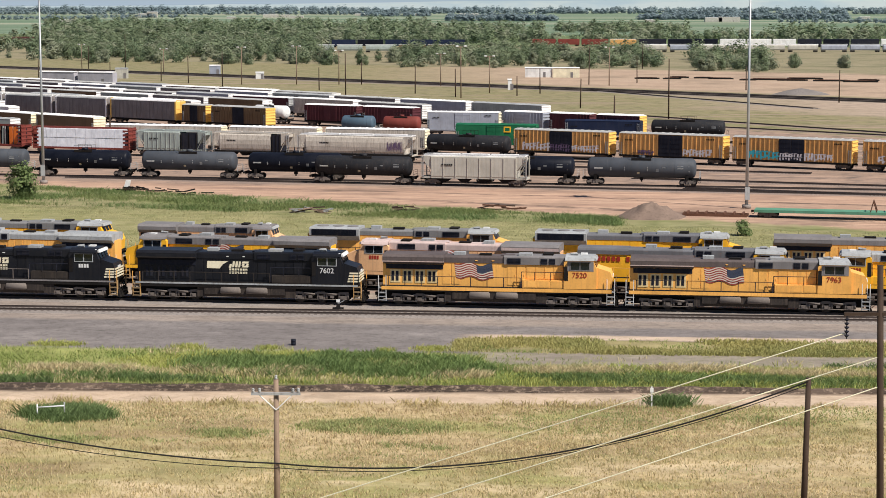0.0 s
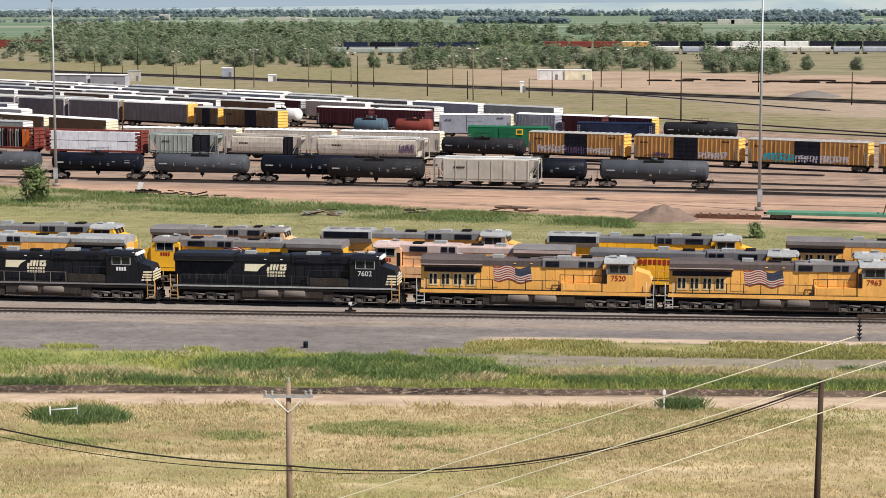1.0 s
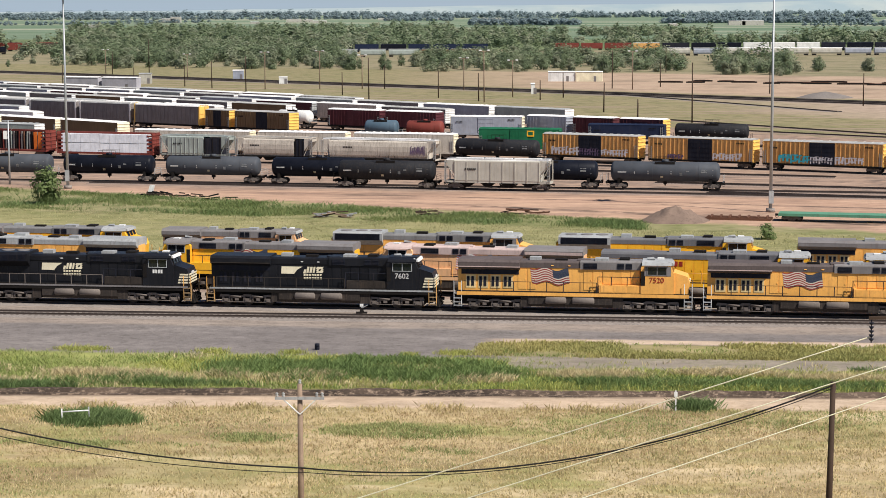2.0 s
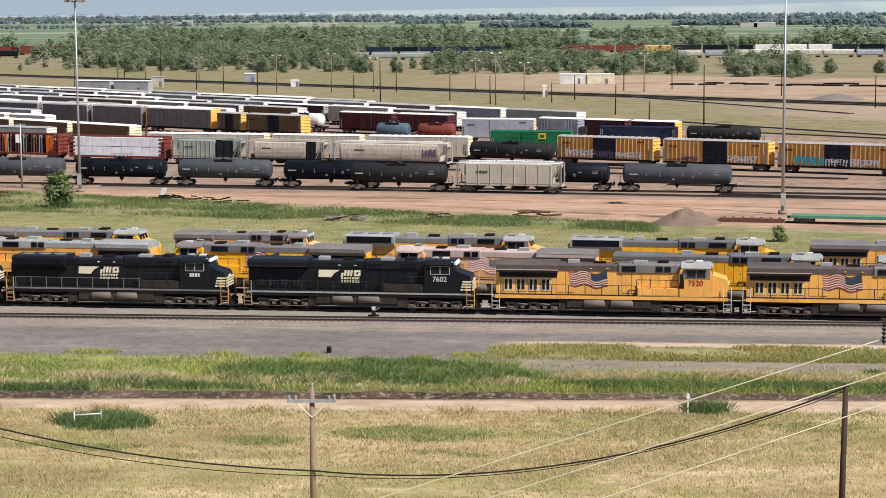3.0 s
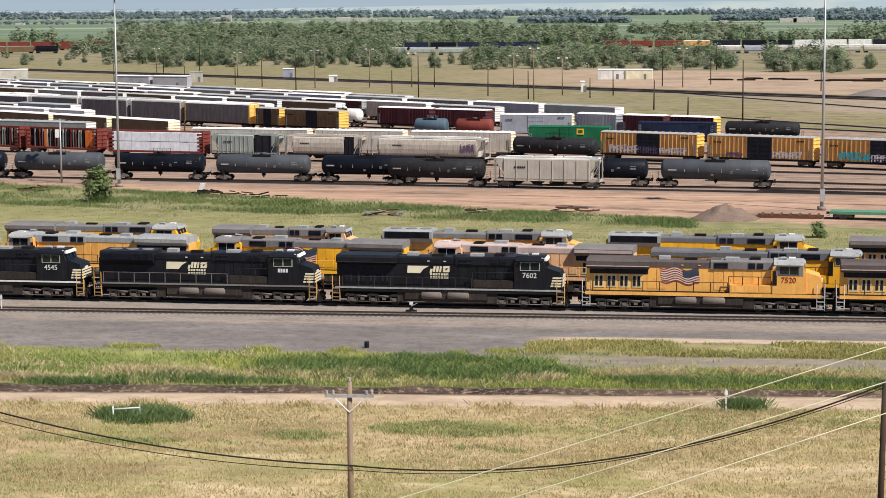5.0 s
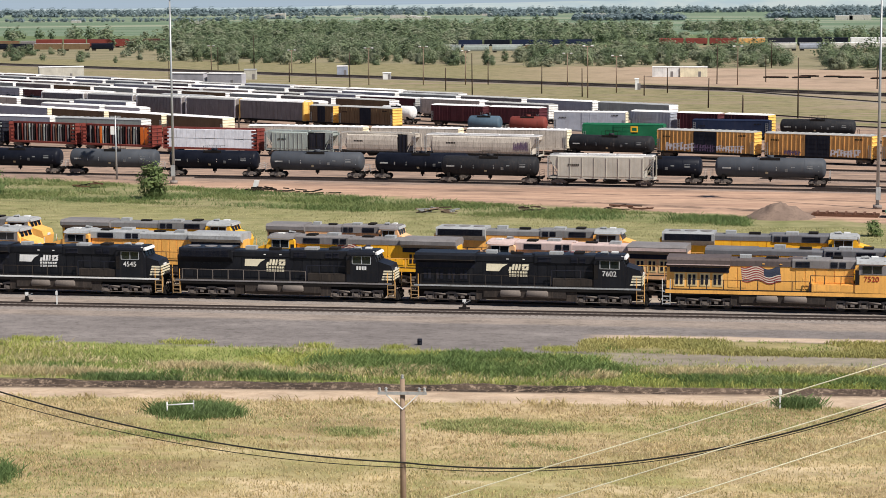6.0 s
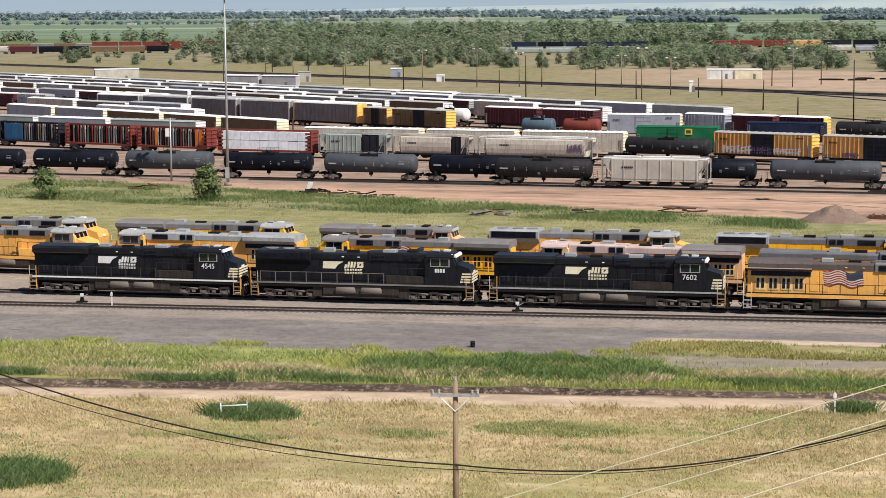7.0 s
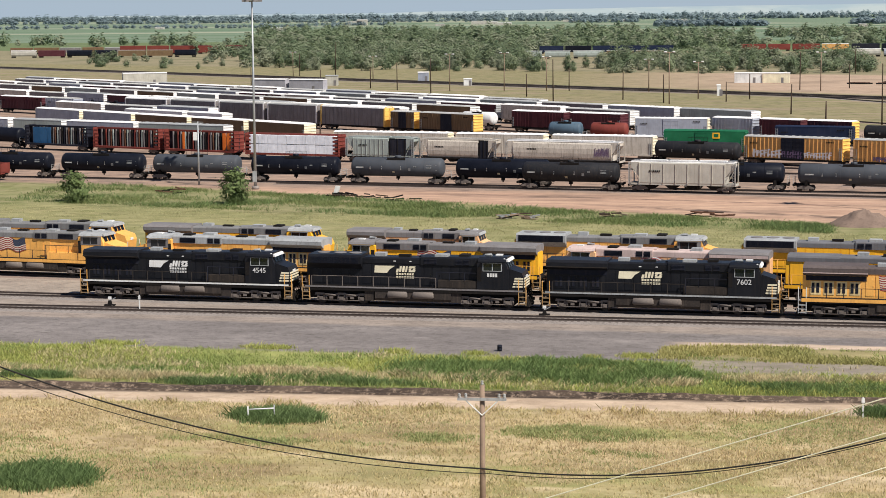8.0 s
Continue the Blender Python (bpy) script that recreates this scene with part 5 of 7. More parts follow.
for x0, x1, mat, lab in ((-132.6, -116.6, TANKBLK, "black tank car with small white markings"), (-116.0, -99.8, TANKBLK, "black tank car on the front yard track"),
                         (-99.2, -83.0, TANKBLK, "black tank car with yellow placard"), (-82.6, -66.1, TANKGRY, "grey tank car with dark patch"),
                         (-65.4, -49.1, TANKBLK, "black tank car beside a light mast"), (-48.4, -31.8, TANKGRY, "dusty grey tank car"),
                         (-31.2, -14.9, TANKBLK, "black tank car partly behind another"), (4.6, 20.8, TANKBLK, "short black tank car behind a hopper"),
                         (21.3, 38.9, TANKGRY, "blue-grey tank car with domed ends")):
    freight("tank", "D2", x0, x1, lab, mat=mat)
freight("tank", "D1", -20.3, -4.0, "grimy dark grey tank car with scraped sides", mat=TANKDRK)
freight("hopper", "D1", -3.4, 13.3, "light grey ribbed covered hopper", mat=HOPGRY, roof=HOPWHT, curved=False)
freight("gondola", "D0", -121.0, -107.0, "rusty red gondola, empty", H=2.6, mat=BOXRED)
freight("beam", "EL", -111.0, -94.6, "empty red centerbeam flatcar", mat=BOXRED, load=None, blaze=0)
freight("beam", "EL", -94.2, -77.6, "red centerbeam flatcar with orange panels", mat=BOXRED, load=None, blaze=1)
freight("beam", "EL", -128.0, -111.6, "dark centerbeam flatcar with blue tarpaulin", mat=DOORBLK, load=None, blaze=2)
freight("beam", "E", -76.2, -56.3, "red centerbeam flatcar loaded with white-wrapped lumber", mat=BOXRED, load=WRAPW)
freight("hopper", "E", -55.8, -41.8, "grey-green ribbed covered hopper", mat=HOPTEA, roof=HOPTEA, curved=False, ribs=True, bay=3.6)
freight("hopper", "E", -41.4, -26.4, "stained beige covered hopper", mat=HOPBGE, roof=HOPBGE, bay=2.0)
freight("hopper", "E", -25.6, -4.4, "long stained beige covered hopper with graffiti", mat=HOPBGE, roof=HOPWHT, graffiti=True)
SHUNTED.append(("ET", 4.6, freight("tank", "ET", -3.4, 12.6, "black tank car below a green boxcar", mat=TANKDRK)))
for i, (x0, x1) in enumerate(((13.1, 30.4), (31.2, 49.0), (49.6, 68.7), (69.4, 88.0))):
    g = [(-7.6, -1.9, 1.2, 2.6, TEAL if i == 2 else GRAFW, 8), (-2.0, 2.0, 1.2, 2.5, GRAFW if i == 2 else GRAFP, 8), (2.3, 7.4, 1.2, 2.4, GRAFW, 9)]
    if i == 1:
        g = [(2.4, 7.8, 1.2, 2.4, GRAFW, 9), (-6.0, -3.0, 1.2, 1.9, GRAFP, 6)]
    SHUNTED.append(("E2", (x0 + x1) / 2, freight("box", "E2", x0, x1, "weathered orange boxcar with black doors and graffiti", H=5.1, mat=BOXORG, roof=ROOFGAL, door=DOORBLK, ends=BRIGHTY, graff=g, doorw=4.4)))
freight("tank", "EL", -145.0, -128.8, "black tank car beside dark centerbeam car", mat=TANKBLK, marks=False)
for x0, x1, r in ((-158.0, -140.6, HOPWHT), (-140.0, -126.0, GREYL), (-125.5, -107.3, HOPWHT), (-106.9, -85.4, GREYL)):
    freight("box", "EP", x0, x1, "long grey car with broad pale roof", H=4.8, mat=HOPTEA if r is GREYL else BOXGRY, roof=r, door=None, ends=WHITEP, ribs=False, marks=False)
for i, (x0, x1) in enumerate(((-151.8, -135.6), (-135.0, -118.6), (-118.0, -101.6), (-101.0, -85.6), (-85.0, -69.8))):
    freight("box", "F1", x0, x1, "long car with sunlit cream roof", H=4.7, mat=BOXBRN if i > 1 else BOXGRY, roof=HOPWHT, door=None, ends=CREAMP, ribs=False, marks=False)
for x0, x1 in ((-65.0, -41.0), (-40.4, -22.6), (-22.0, -2.4)):
    SHUNTED.append(("F", (x0 + x1) / 2, freight("box", "F", x0, x1, "long cream-roofed car behind the hoppers", H=4.6, mat=HOPBGE, roof=HOPWHT, door=None, ends=CREAMP, ribs=False, marks=False)))
for x0, x1 in ((-128.0, -109.0), (-108.2, -97.2)):
    freight("box", "F2", x0, x1, "white car with bright white roof", H=4.6, mat=HOPWHT, roof=WHITEP, door=None, ends=WHITEP, ribs=False, marks=False)
for x0, x1 in ((-138.6, -124.0), (-123.4, -108.3), (-107.7, -93.5), (-92.9, -78.2), (-77.6, -59.8)):
    last = x1 > -60
    freight("rack", "H", x0, x1, "tall brown-grey covered rack car" + (" with yellow end doors" if last else " with pale hoops"), ends=BRIGHTY if last else RACKGRY, roof=HOPWHT if last or x0 < -130 else ROOFGAL, hoop=HOPWHT if not last else BRIGHTY)
freight("box", "H", -59.0, -52.2, "short brown boxcar with yellow ends", H=5.0, mat=BOXBRN, roof=ROOFGAL, door=DOORBLK, ends=BRIGHTY, doorw=2.4, marks=False)
freight("box", "H", -51.6, -37.6, "brown boxcar with dark door and yellow ends", H=5.0, mat=BOXBRN, roof=ROOFGAL, door=DOORBLK, ends=BRIGHTY)
for x0, x1 in ((-156.0, -147.6), (-147.2, -139.4)):
    freight("tank", "H", x0, x1, "black tank car behind a white-roofed hopper", mat=TANKBLK, marks=False)
freight("box", "H", -186.0, -168.6, "dark maroon boxcar with white roof", H=4.8, mat=BOXMAR, roof=HOPWHT, door=None)
freight("box", "H", -168.0, -156.6, "grey boxcar with shaded side", H=4.8, mat=BOXGRY, roof=ROOFGAL, door=None)
freight("gondola", "F2", -148.0, -134.0, "dull red gondola, empty", H=2.9, mat=BOXRED)
freight("tank", "M", -44.6, -35.4, "white tank car with rounded end", mat=WHITEP, marks=False)
for x0, x1, mat, lab, e in ((-31.4, -18.2, BOXMAR, "maroon boxcar with pale roof", None), (-17.7, -5.4, BOXMAR, "dark maroon boxcar with pale roof", None),
                            (13.4, 22.4, BOXGRY, "grey boxcar with ladder marks", None), (22.9, 31.8, BOXMAR, "dark brown boxcar in the back row", None), (32.2, 41.5, BOXMAR, "dark purple boxcar with yellow end", BRIGHTY)):
    freight("box", "M", x0, x1, lab, H=4.9, mat=mat, roof=HOPWHT, door=mat, ends=e, marks=False)
freight("box", "G", -3.6, 12.6, "smooth grey boxcar with cream end", H=4.9, mat=BOXGRY, roof=HOPWHT, door=BOXGRY, ends=CREAMP, ribs=False)
freight("tank", "T", -22.0, -13.6, "blue-grey tank car between rows", mat=TANKBLU, marks=False)
freight("tank", "T", -13.2, -4.0, "dull red tank car between rows", mat=BOXRED, marks=False)
gb = freight("box", "GR", 2.3, 18.4, "plain green boxcar with small yellow mark", H=4.8, mat=BOXGRN, roof=BOXGRN, door=BOXGRN, ribs=False, marks=False)
bm = bmesh.new()
box(bm, 1.6, 3.0, -1.65, -1.62, 3.2, 4.3)
part("emblem_panel", bm, YELLOW_B, gb, "small yellow emblem panel")
bm = bmesh.new()
box(bm, 1.85, 2.75, -1.67, -1.65, 3.45, 4.05)
part("emblem_field", bm, BOXGRN, gb)
freight("box", "K", 25.0, 41.0, "low dark blue container car", H=3.9, mat=BOXBLU, roof=BOXBLU, door=None, ribs=False)
freight("tank", "K", 41.8, 57.6, "dark tank car at the end of a row", mat=TANKDRK)
for i in range(12):
    x0 = -236 + i * 16.2
    freight("box", "I", x0, x0 + 15.6, "pale-roofed car in a back row", H=4.7, mat=(HOPTEA, RACKGRY, BOXBRN)[i % 3], roof=(HOPWHT, ROOFGAL, ROOFGAL)[i % 3], door=None, ends=(HOPWHT, WHITEP, HOPWHT)[i % 3], ribs=False, marks=False)
for i in range(15):
    x0 = -232 + i * 17.1
    freight("box", "J", x0, x0 + 16.5, "long grey-roofed car in the last row", H=4.8, mat=(RACKGRY, BOXGRY, HOPTEA)[i % 3], roof=(ROOFGAL, HOPWHT, GREYL)[i % 3], door=None, ends=(HOPWHT, WHITEP, HOPWHT)[i % 3], ribs=False, marks=False)
for key, x0, num, step, lab in (("I2", -206.0, 9, 16.4, "white-roofed car between back rows"), ("J2", -238.0, 14, 16.8, "pale-roofed car in a packed row"), ("J3", -236.0, 12, 17.4, "long pale-roofed car in the last row"), ("F3", -158.0, 3, 17.6, "white-roofed car near the black tanks")):
    for i in range(num):
        k = (i * 5 + len(key) + int(-x0)) % 4
        freight("box", key, x0 + i * step, x0 + i * step + step - 0.6, lab, H=(4.7, 4.5, 4.8, 4.6)[k], mat=(HOPBGE, RACKGRY, BOXGRY, BOXMAR)[k], roof=(HOPWHT, ROOFGAL, GREYL, HOPWHT)[k], door=None, ends=(HOPWHT, WHITEP, HOPWHT, GREYL)[k], ribs=False, marks=False)


# ---------------------------------------------------------------- eroded bank of the drainage ditch
MUD = rough_mat("ditch_mud", (0.035, 0.026, 0.02), (0.12, 0.085, 0.062), 0.7, third=(0.36, 0.265, 0.19), bump=0.8)


def ditch_bank(x0, x1, step=0.35):
    """Broken dark edge of bare earth: two uneven ledges along the ditch."""
    bm = bmesh.new()
    prev = None
    x = x0
    while x <= x1:
        def w(f, z):
            return noise.noise(Vector((x * f, z, 0.0)))
        ya, yb = 133.9 - 0.027 * x + 0.5 * w(0.2, 1), 135.6 - 0.036 * x + 0.5 * w(0.25, 5)
        h1 = max(0.0, 0.10 + 0.16 * w(0.35, 2) + 0.1 * w(1.3, 7))
        h2 = max(0.0, 0.22 + 0.22 * w(0.22, 3) + 0.12 * w(1.1, 8))
        m = ya + (yb - ya) * (0.45 + 0.15 * w(0.3, 4))
        row = [(x, ya, GROUND - 0.02), (x, ya + 0.25, GROUND + h1), (x, m - 0.4, GROUND + h1 * 0.8), (x, m, GROUND + 0.01), (x, m + 0.35, GROUND + h2), (x, yb, GROUND + h2 * 0.7), (x, yb + 0.3, GROUND - 0.02)]
        cur = [bm.verts.new(p) for p in row]
        if prev:
            for k in range(len(row) - 1):
                bm.faces.new((prev[k], cur[k], cur[k + 1], prev[k + 1]))
        prev = cur
        x += step
    return bm


solid("ditch_bank", ditch_bank(-80, 50), MUD, pose(0, 0, 0), "broken dark earth bank along the ditch", "bank", kind="structure")

# ---------------------------------------------------------------- vegetation
def leaf_mat(name, a, c, third, island=0.35):
    """Leaf surface that also lets some light through."""
    m = rough_mat(name, a, c, 0.3, 0.85, island * 0.6, 0.0, third)
    n, l = m.node_tree.nodes, m.node_tree.links
    b = n["Principled BSDF"]
    tr, mx = n.new("ShaderNodeBsdfTranslucent"), n.new("ShaderNodeMixShader")
    l.new(b.inputs["Base Color"].links[0].from_socket, tr.inputs["Color"])
    mx.inputs[0].default_value = 0.42
    l.new(b.outputs[0], mx.inputs[1])
    l.new(tr.outputs[0], mx.inputs[2])
    l.new(mx.outputs[0], n["Material Output"].inputs[0])
    return m


DRYG = leaf_mat("dry_grass_blades", (0.59, 0.465, 0.245), (0.48, 0.395, 0.195), (0.42, 0.35, 0.165))
DRYL = leaf_mat("bleached_grass_blades", (0.64, 0.535, 0.315), (0.57, 0.47, 0.27), (0.50, 0.42, 0.225))
GRNF = leaf_mat("thin_green_grass", (0.29, 0.335, 0.13), (0.39, 0.405, 0.175), (0.25, 0.285, 0.105))
WEED = leaf_mat("green_weeds", (0.20, 0.27, 0.08), (0.37, 0.41, 0.14), (0.25, 0.30, 0.09))
REED = leaf_mat("dark_reeds", (0.15, 0.215, 0.075), (0.23, 0.30, 0.10), (0.17, 0.235, 0.08))
REEDD = leaf_mat("deep_green_reeds", (0.145, 0.21, 0.075), (0.195, 0.255, 0.10), (0.11, 0.165, 0.06))
YELW = leaf_mat("yellow_green_weeds", (0.46, 0.46, 0.13), (0.38, 0.41, 0.12), (0.54, 0.48, 0.19))
DRYP = leaf_mat("pale_strip_grass", (0.44, 0.41, 0.21), (0.39, 0.36, 0.185), (0.35, 0.34, 0.16))
# The next three, for the far wood, are lifted and greyed with painted haze.
LEAFA = leaf_mat("cottonwood_leaves", (0.135, 0.185, 0.105), (0.275, 0.315, 0.19), (0.19, 0.235, 0.135), 0.1)
LEAFB = leaf_mat("olive_leaves", (0.20, 0.23, 0.15), (0.335, 0.35, 0.235), (0.255, 0.275, 0.18), 0.1)
LEAFC = leaf_mat("deep_green_leaves", (0.115, 0.155, 0.09), (0.215, 0.26, 0.145), (0.15, 0.19, 0.11), 0.1)
LEAFS = leaf_mat("shrub_leaves", (0.14, 0.195, 0.075), (0.22, 0.27, 0.11), (0.17, 0.22, 0.085), 0.2)
STRIPW = leaf_mat("strip_weed_leaves", (0.15, 0.20, 0.07), (0.25, 0.285, 0.11), (0.14, 0.17, 0.06))
BARK = rough_mat("bark", (0.11, 0.085, 0.065), (0.17, 0.135, 0.10), 2.0)


def tufts(name, spots, mat, h0, h1, blades, spread, label, width=0.05, category="grass"):
    """Grass: at each spot a fan of leaning blades, all in one mesh."""
    rng = np.random.default_rng(len(spots) + int(h1 * 100))
    s = np.asarray(spots, float)
    n = len(s) * blades
    base = np.repeat(s, blades, 0) + rng.normal(0, spread, (n, 2))
    ht = rng.uniform(h0, h1, n)
    az = rng.uniform(0, 2 * np.pi, n)
    lean = rng.uniform(0.1, 1.3, n) * ht
    wd = width * 0.7 * rng.uniform(0.5, 1.5, n)
    side = np.c_[-np.sin(az), np.cos(az)]
    out = np.c_[np.cos(az), np.sin(az)]
    a = np.c_[base - side * wd[:, None], np.full(n, GROUND)]
    b = np.c_[base + side * wd[:, None], np.full(n, GROUND)]
    c = np.c_[base + out * (lean * 0.45)[:, None] + side * (wd * 0.8)[:, None], GROUND + ht * 0.6]
    d = np.c_[base + out * lean[:, None], GROUND + ht]
    v = np.stack([a, b, c, d], 1).reshape(-1, 3)
    i = np.arange(n)[:, None] * 4
    me = bpy.data.meshes.new(name)
    me.from_pydata(v.tolist(), [], np.concatenate([i + [0, 1, 2], i + [0, 2, 3]]).tolist())
    me.materials.append(mat)
    ob = new(name, me)
    return tagged(ob, label, category, kind="stuff")


def scatter(n, x0, x1, lo, hi, keep=None, seed=1):
    """Random spots between the lines lo and hi (a, k), thinned by keep(x, y)."""
    rng = np.random.default_rng(seed)
    x = rng.uniform(x0, x1, n)
    u = rng.uniform(0, 1, n)
    y = (lo[0] + lo[1] * x) * (1 - u) + (hi[0] + hi[1] * x) * u
    pts = np.c_[x, y]
    if keep is None:
        return pts
    w = np.array([keep(px, py) for px, py in pts])
    return pts[rng.uniform(0, 1, n) < w]


def patchy(scale, lo, hi, sx=1.0, seed=0.0):
    def f(x, y):
        v = noise.noise(Vector((x * scale * sx + seed, y * scale, seed))) * 0.5 + 0.5
        return min(1.0, max(0.0, (v - lo) / (hi - lo)))
    return f


def ragged(scale, lo, hi, seed):
    """Patchy growth that thins out towards the gravel."""
    p = patchy(scale, lo, hi, 0.5, seed)

    def f(x, y):
        far = 149.0 - 0.102 * x if x < 3 else 144.8 - 0.06 * x
        edge = (far - y) / (4.0 if x < 3 else 1.6) + 0.9 * noise.noise(Vector((x * 0.12, seed, 0)))
        return p(x, y) * min(1.0, max(0.12 if x < 3 else 0.03, edge))
    return f


def soft_patch(cx, cy, rx, ry, inner):
    """Growth that thins out gradually towards the rim of an ellipse."""
    def f(x, y):
        d = ((x - cx) / rx) ** 2 + ((y - cy + 0.1 * (x - cx)) / ry) ** 2 + 0.6 * noise.noise(Vector((x * 0.3, y * 0.4, 8)))
        return inner(x, y) * min(1.0, max(0.0, 1.5 - 1.2 * d))
    return f


FIELD_LO, FIELD_HI = (100.0, 0.0), (129.8, -0.037)
tufts("field_grass", scatter(26000, -72, 46, FIELD_LO, FIELD_HI, lambda x, y: 0.35 + 0.65 * patchy(0.14, 0.3, 0.7)(x, y), 3), DRYG, 0.05, 0.2, 6, 0.22, "dry tan pasture grass", 0.03)
tufts("field_grass", scatter(20000, -72, 46, FIELD_LO, FIELD_HI, patchy(0.09, 0.42, 0.66, 0.6, 5.0), 4), DRYL, 0.05, 0.22, 6, 0.25, "bleached straw-coloured pasture grass", 0.035)
tufts("field_grass", scatter(22000, -72, 46, FIELD_LO, FIELD_HI, patchy(0.09, 0.52, 0.68, 0.5, 11.0), 5), GRNF, 0.05, 0.18, 7, 0.3, "thin green grass patches in dry pasture", 0.035)
tufts("roadside_weeds", scatter(1500, -72, 46, (128.6, -0.037), (130.4, -0.037), patchy(0.3, 0.45, 0.7, 1, 2), 6), DRYG, 0.15, 0.45, 6, 0.25, "tall dry weeds along the dirt road", 0.04)
BRNG = leaf_mat("brown_seed_grass", (0.42, 0.31, 0.17), (0.52, 0.39, 0.22), (0.36, 0.26, 0.14))
tufts("field_grass", scatter(13000, -72, 46, FIELD_LO, FIELD_HI, patchy(0.2, 0.52, 0.68, 0.4, 15.0), 25), BRNG, 0.06, 0.26, 6, 0.2, "brown seeding grass clumps in dry pasture", 0.025)
OLVG = leaf_mat("olive_pasture_grass", (0.36, 0.35, 0.15), (0.46, 0.41, 0.20), (0.31, 0.29, 0.12))
tufts("field_grass", scatter(15000, -72, 46, FIELD_LO, FIELD_HI, patchy(0.17, 0.5, 0.66, 0.45, 33.0), 26), OLVG, 0.05, 0.24, 6, 0.24, "olive-green grass patches in dry pasture", 0.03)
WLO, WHI = (136.4, -0.038), (149.0, -0.102)
tufts("ditch_weeds", scatter(12000, -75, 46, WLO, WHI, ragged(0.1, 0.36, 0.56, 21.0), 7), WEED, 0.06, 0.34, 11, 0.36, "green weeds along the drainage ditch", 0.035, "weeds")
tufts("ditch_weeds", scatter(11000, -75, 46, WLO, WHI, ragged(0.09, 0.40, 0.56, 31.0), 8), YELW, 0.08, 0.46, 10, 0.36, "yellow-green weeds along the ditch", 0.035, "weeds")
tufts("ditch_weeds", scatter(8000, -75, 46, WLO, WHI, ragged(0.16, 0.47, 0.58, 41.0), 9), DRYL, 0.12, 0.42, 9, 0.32, "straw-coloured dry weeds along the ditch", 0.045, "weeds")
tufts("reeds", scatter(4200, -21, 4, (138.0, -0.1), (148.2, -0.1), soft_patch(-8.0, 143.4, 12.0, 4.6, patchy(0.35, 0.18, 0.5, 0.5, 7.0)), 10), REED, 0.2, 0.75, 9, 0.4, "tall dark green reeds in the ditch", 0.05, "reeds")
tufts("reeds", scatter(2600, 8, 46, (137.0, -0.04), (142.0, -0.06), patchy(0.18, 0.42, 0.66, 0.5, 17.0), 11), REED, 0.18, 0.6, 8, 0.36, "dark green reeds at the ditch edge", 0.05, "reeds")
tufts("reeds", scatter(1600, -75, -20, (137.0, -0.04), (140.6, -0.06), patchy(0.2, 0.5, 0.6, 0.5, 27.0), 12), REED, 0.2, 0.6, 7, 0.25, "dark weeds at the ditch foot", 0.05, "reeds")
for cx, cy, rx, ry, num in ((-20.0, 152.0, 1.6, 0.8, 120), (-14.0, 151.6, 0.9, 0.6, 60), (-0.8, 151.0, 1.6, 1.2, 120), (-4.5, 150.4, 0.6, 0.5, 40), (-31.0, 153.4, 2.4, 0.7, 140), (-44.0, 154.6, 2.4, 0.7, 140)):
    tufts("gravel_weeds", scatter(int(num * 2.2), cx - rx * 1.4, cx + rx * 1.4, (cy - ry * 1.4, 0), (cy + ry * 1.4, 0), soft_patch(cx, cy, rx, ry, patchy(0.6, 0.2, 0.5, 0.6, cx)), 900 + num), YELW, 0.1, 0.4, 8, 0.25, "stray yellow-green weeds on the gravel edge", 0.035, "weeds")
for cx, cy, rx, ry, num in ((-14.5, 141.3, 5.0, 1.6, 700), (-27.0, 142.0, 5.0, 1.2, 500), (-38.0, 139.8, 6.0, 1.3, 600), (-52.0, 142.6, 5.0, 1.5, 600), (9.5, 141.0, 4.5, 1.2, 520), (19.0, 141.6, 5.0, 1.0, 480), (28.0, 139.6, 5.0, 1.0, 480), (1.5, 139.4, 2.2, 0.9, 220), (38.0, 141.4, 5.0, 1.2, 400)):
    tufts("ditch_weeds", scatter(int(num * 2.2), cx - rx * 1.4, cx + rx * 1.4, (cy - ry * 1.4, 0), (cy + ry * 1.4, 0), soft_patch(cx, cy, rx, ry, patchy(0.4, 0.2, 0.5, 0.6, cx)), 500 + num), DRYL, 0.2, 0.62, 9, 0.3, "clump of straw-coloured dry weeds by the ditch", 0.035, "weeds")
for cx, cy, rx, ry, num in ((-20.5, 138.6, 6.0, 0.7, 500), (-33.0, 138.0, 4.0, 0.7, 380), (12.0, 138.4, 6.0, 0.7, 500), (24.0, 137.6, 6.0, 0.7, 500), (-46.0, 140.0, 3.0, 0.8, 300), (33.0, 142.4, 4.0, 0.8, 350)):
    tufts("reeds", scatter(int(num * 2.2), cx - rx * 1.4, cx + rx * 1.4, (cy - ry * 1.4, 0), (cy + ry * 1.4, 0), soft_patch(cx, cy, rx, ry, patchy(0.4, 0.2, 0.5, 0.6, cx)), 700 + num), REEDD, 0.15, 0.55, 9, 0.3, "low dark weeds along the ditch edge", 0.035, "reeds")
BANKG = leaf_mat("olive_bank_grass", (0.50, 0.43, 0.17), (0.33, 0.33, 0.12), (0.42, 0.37, 0.15))
tufts("bank_grass", scatter(10000, 1, 46, (150.0, -0.075), (156.8, -0.08), patchy(0.2, 0.36, 0.62, 0.45, 9.0), 13), BANKG, 0.08, 0.34, 8, 0.28, "yellow-green grass on the gravel bank", 0.05)
tufts("bank_grass", scatter(1800, 2, 46, (150.2, -0.075), (156.4, -0.08), patchy(0.2, 0.5, 0.62, 0.5, 19.0), 14), WEED, 0.1, 0.3, 6, 0.25, "green grass on the gravel bank", 0.04)
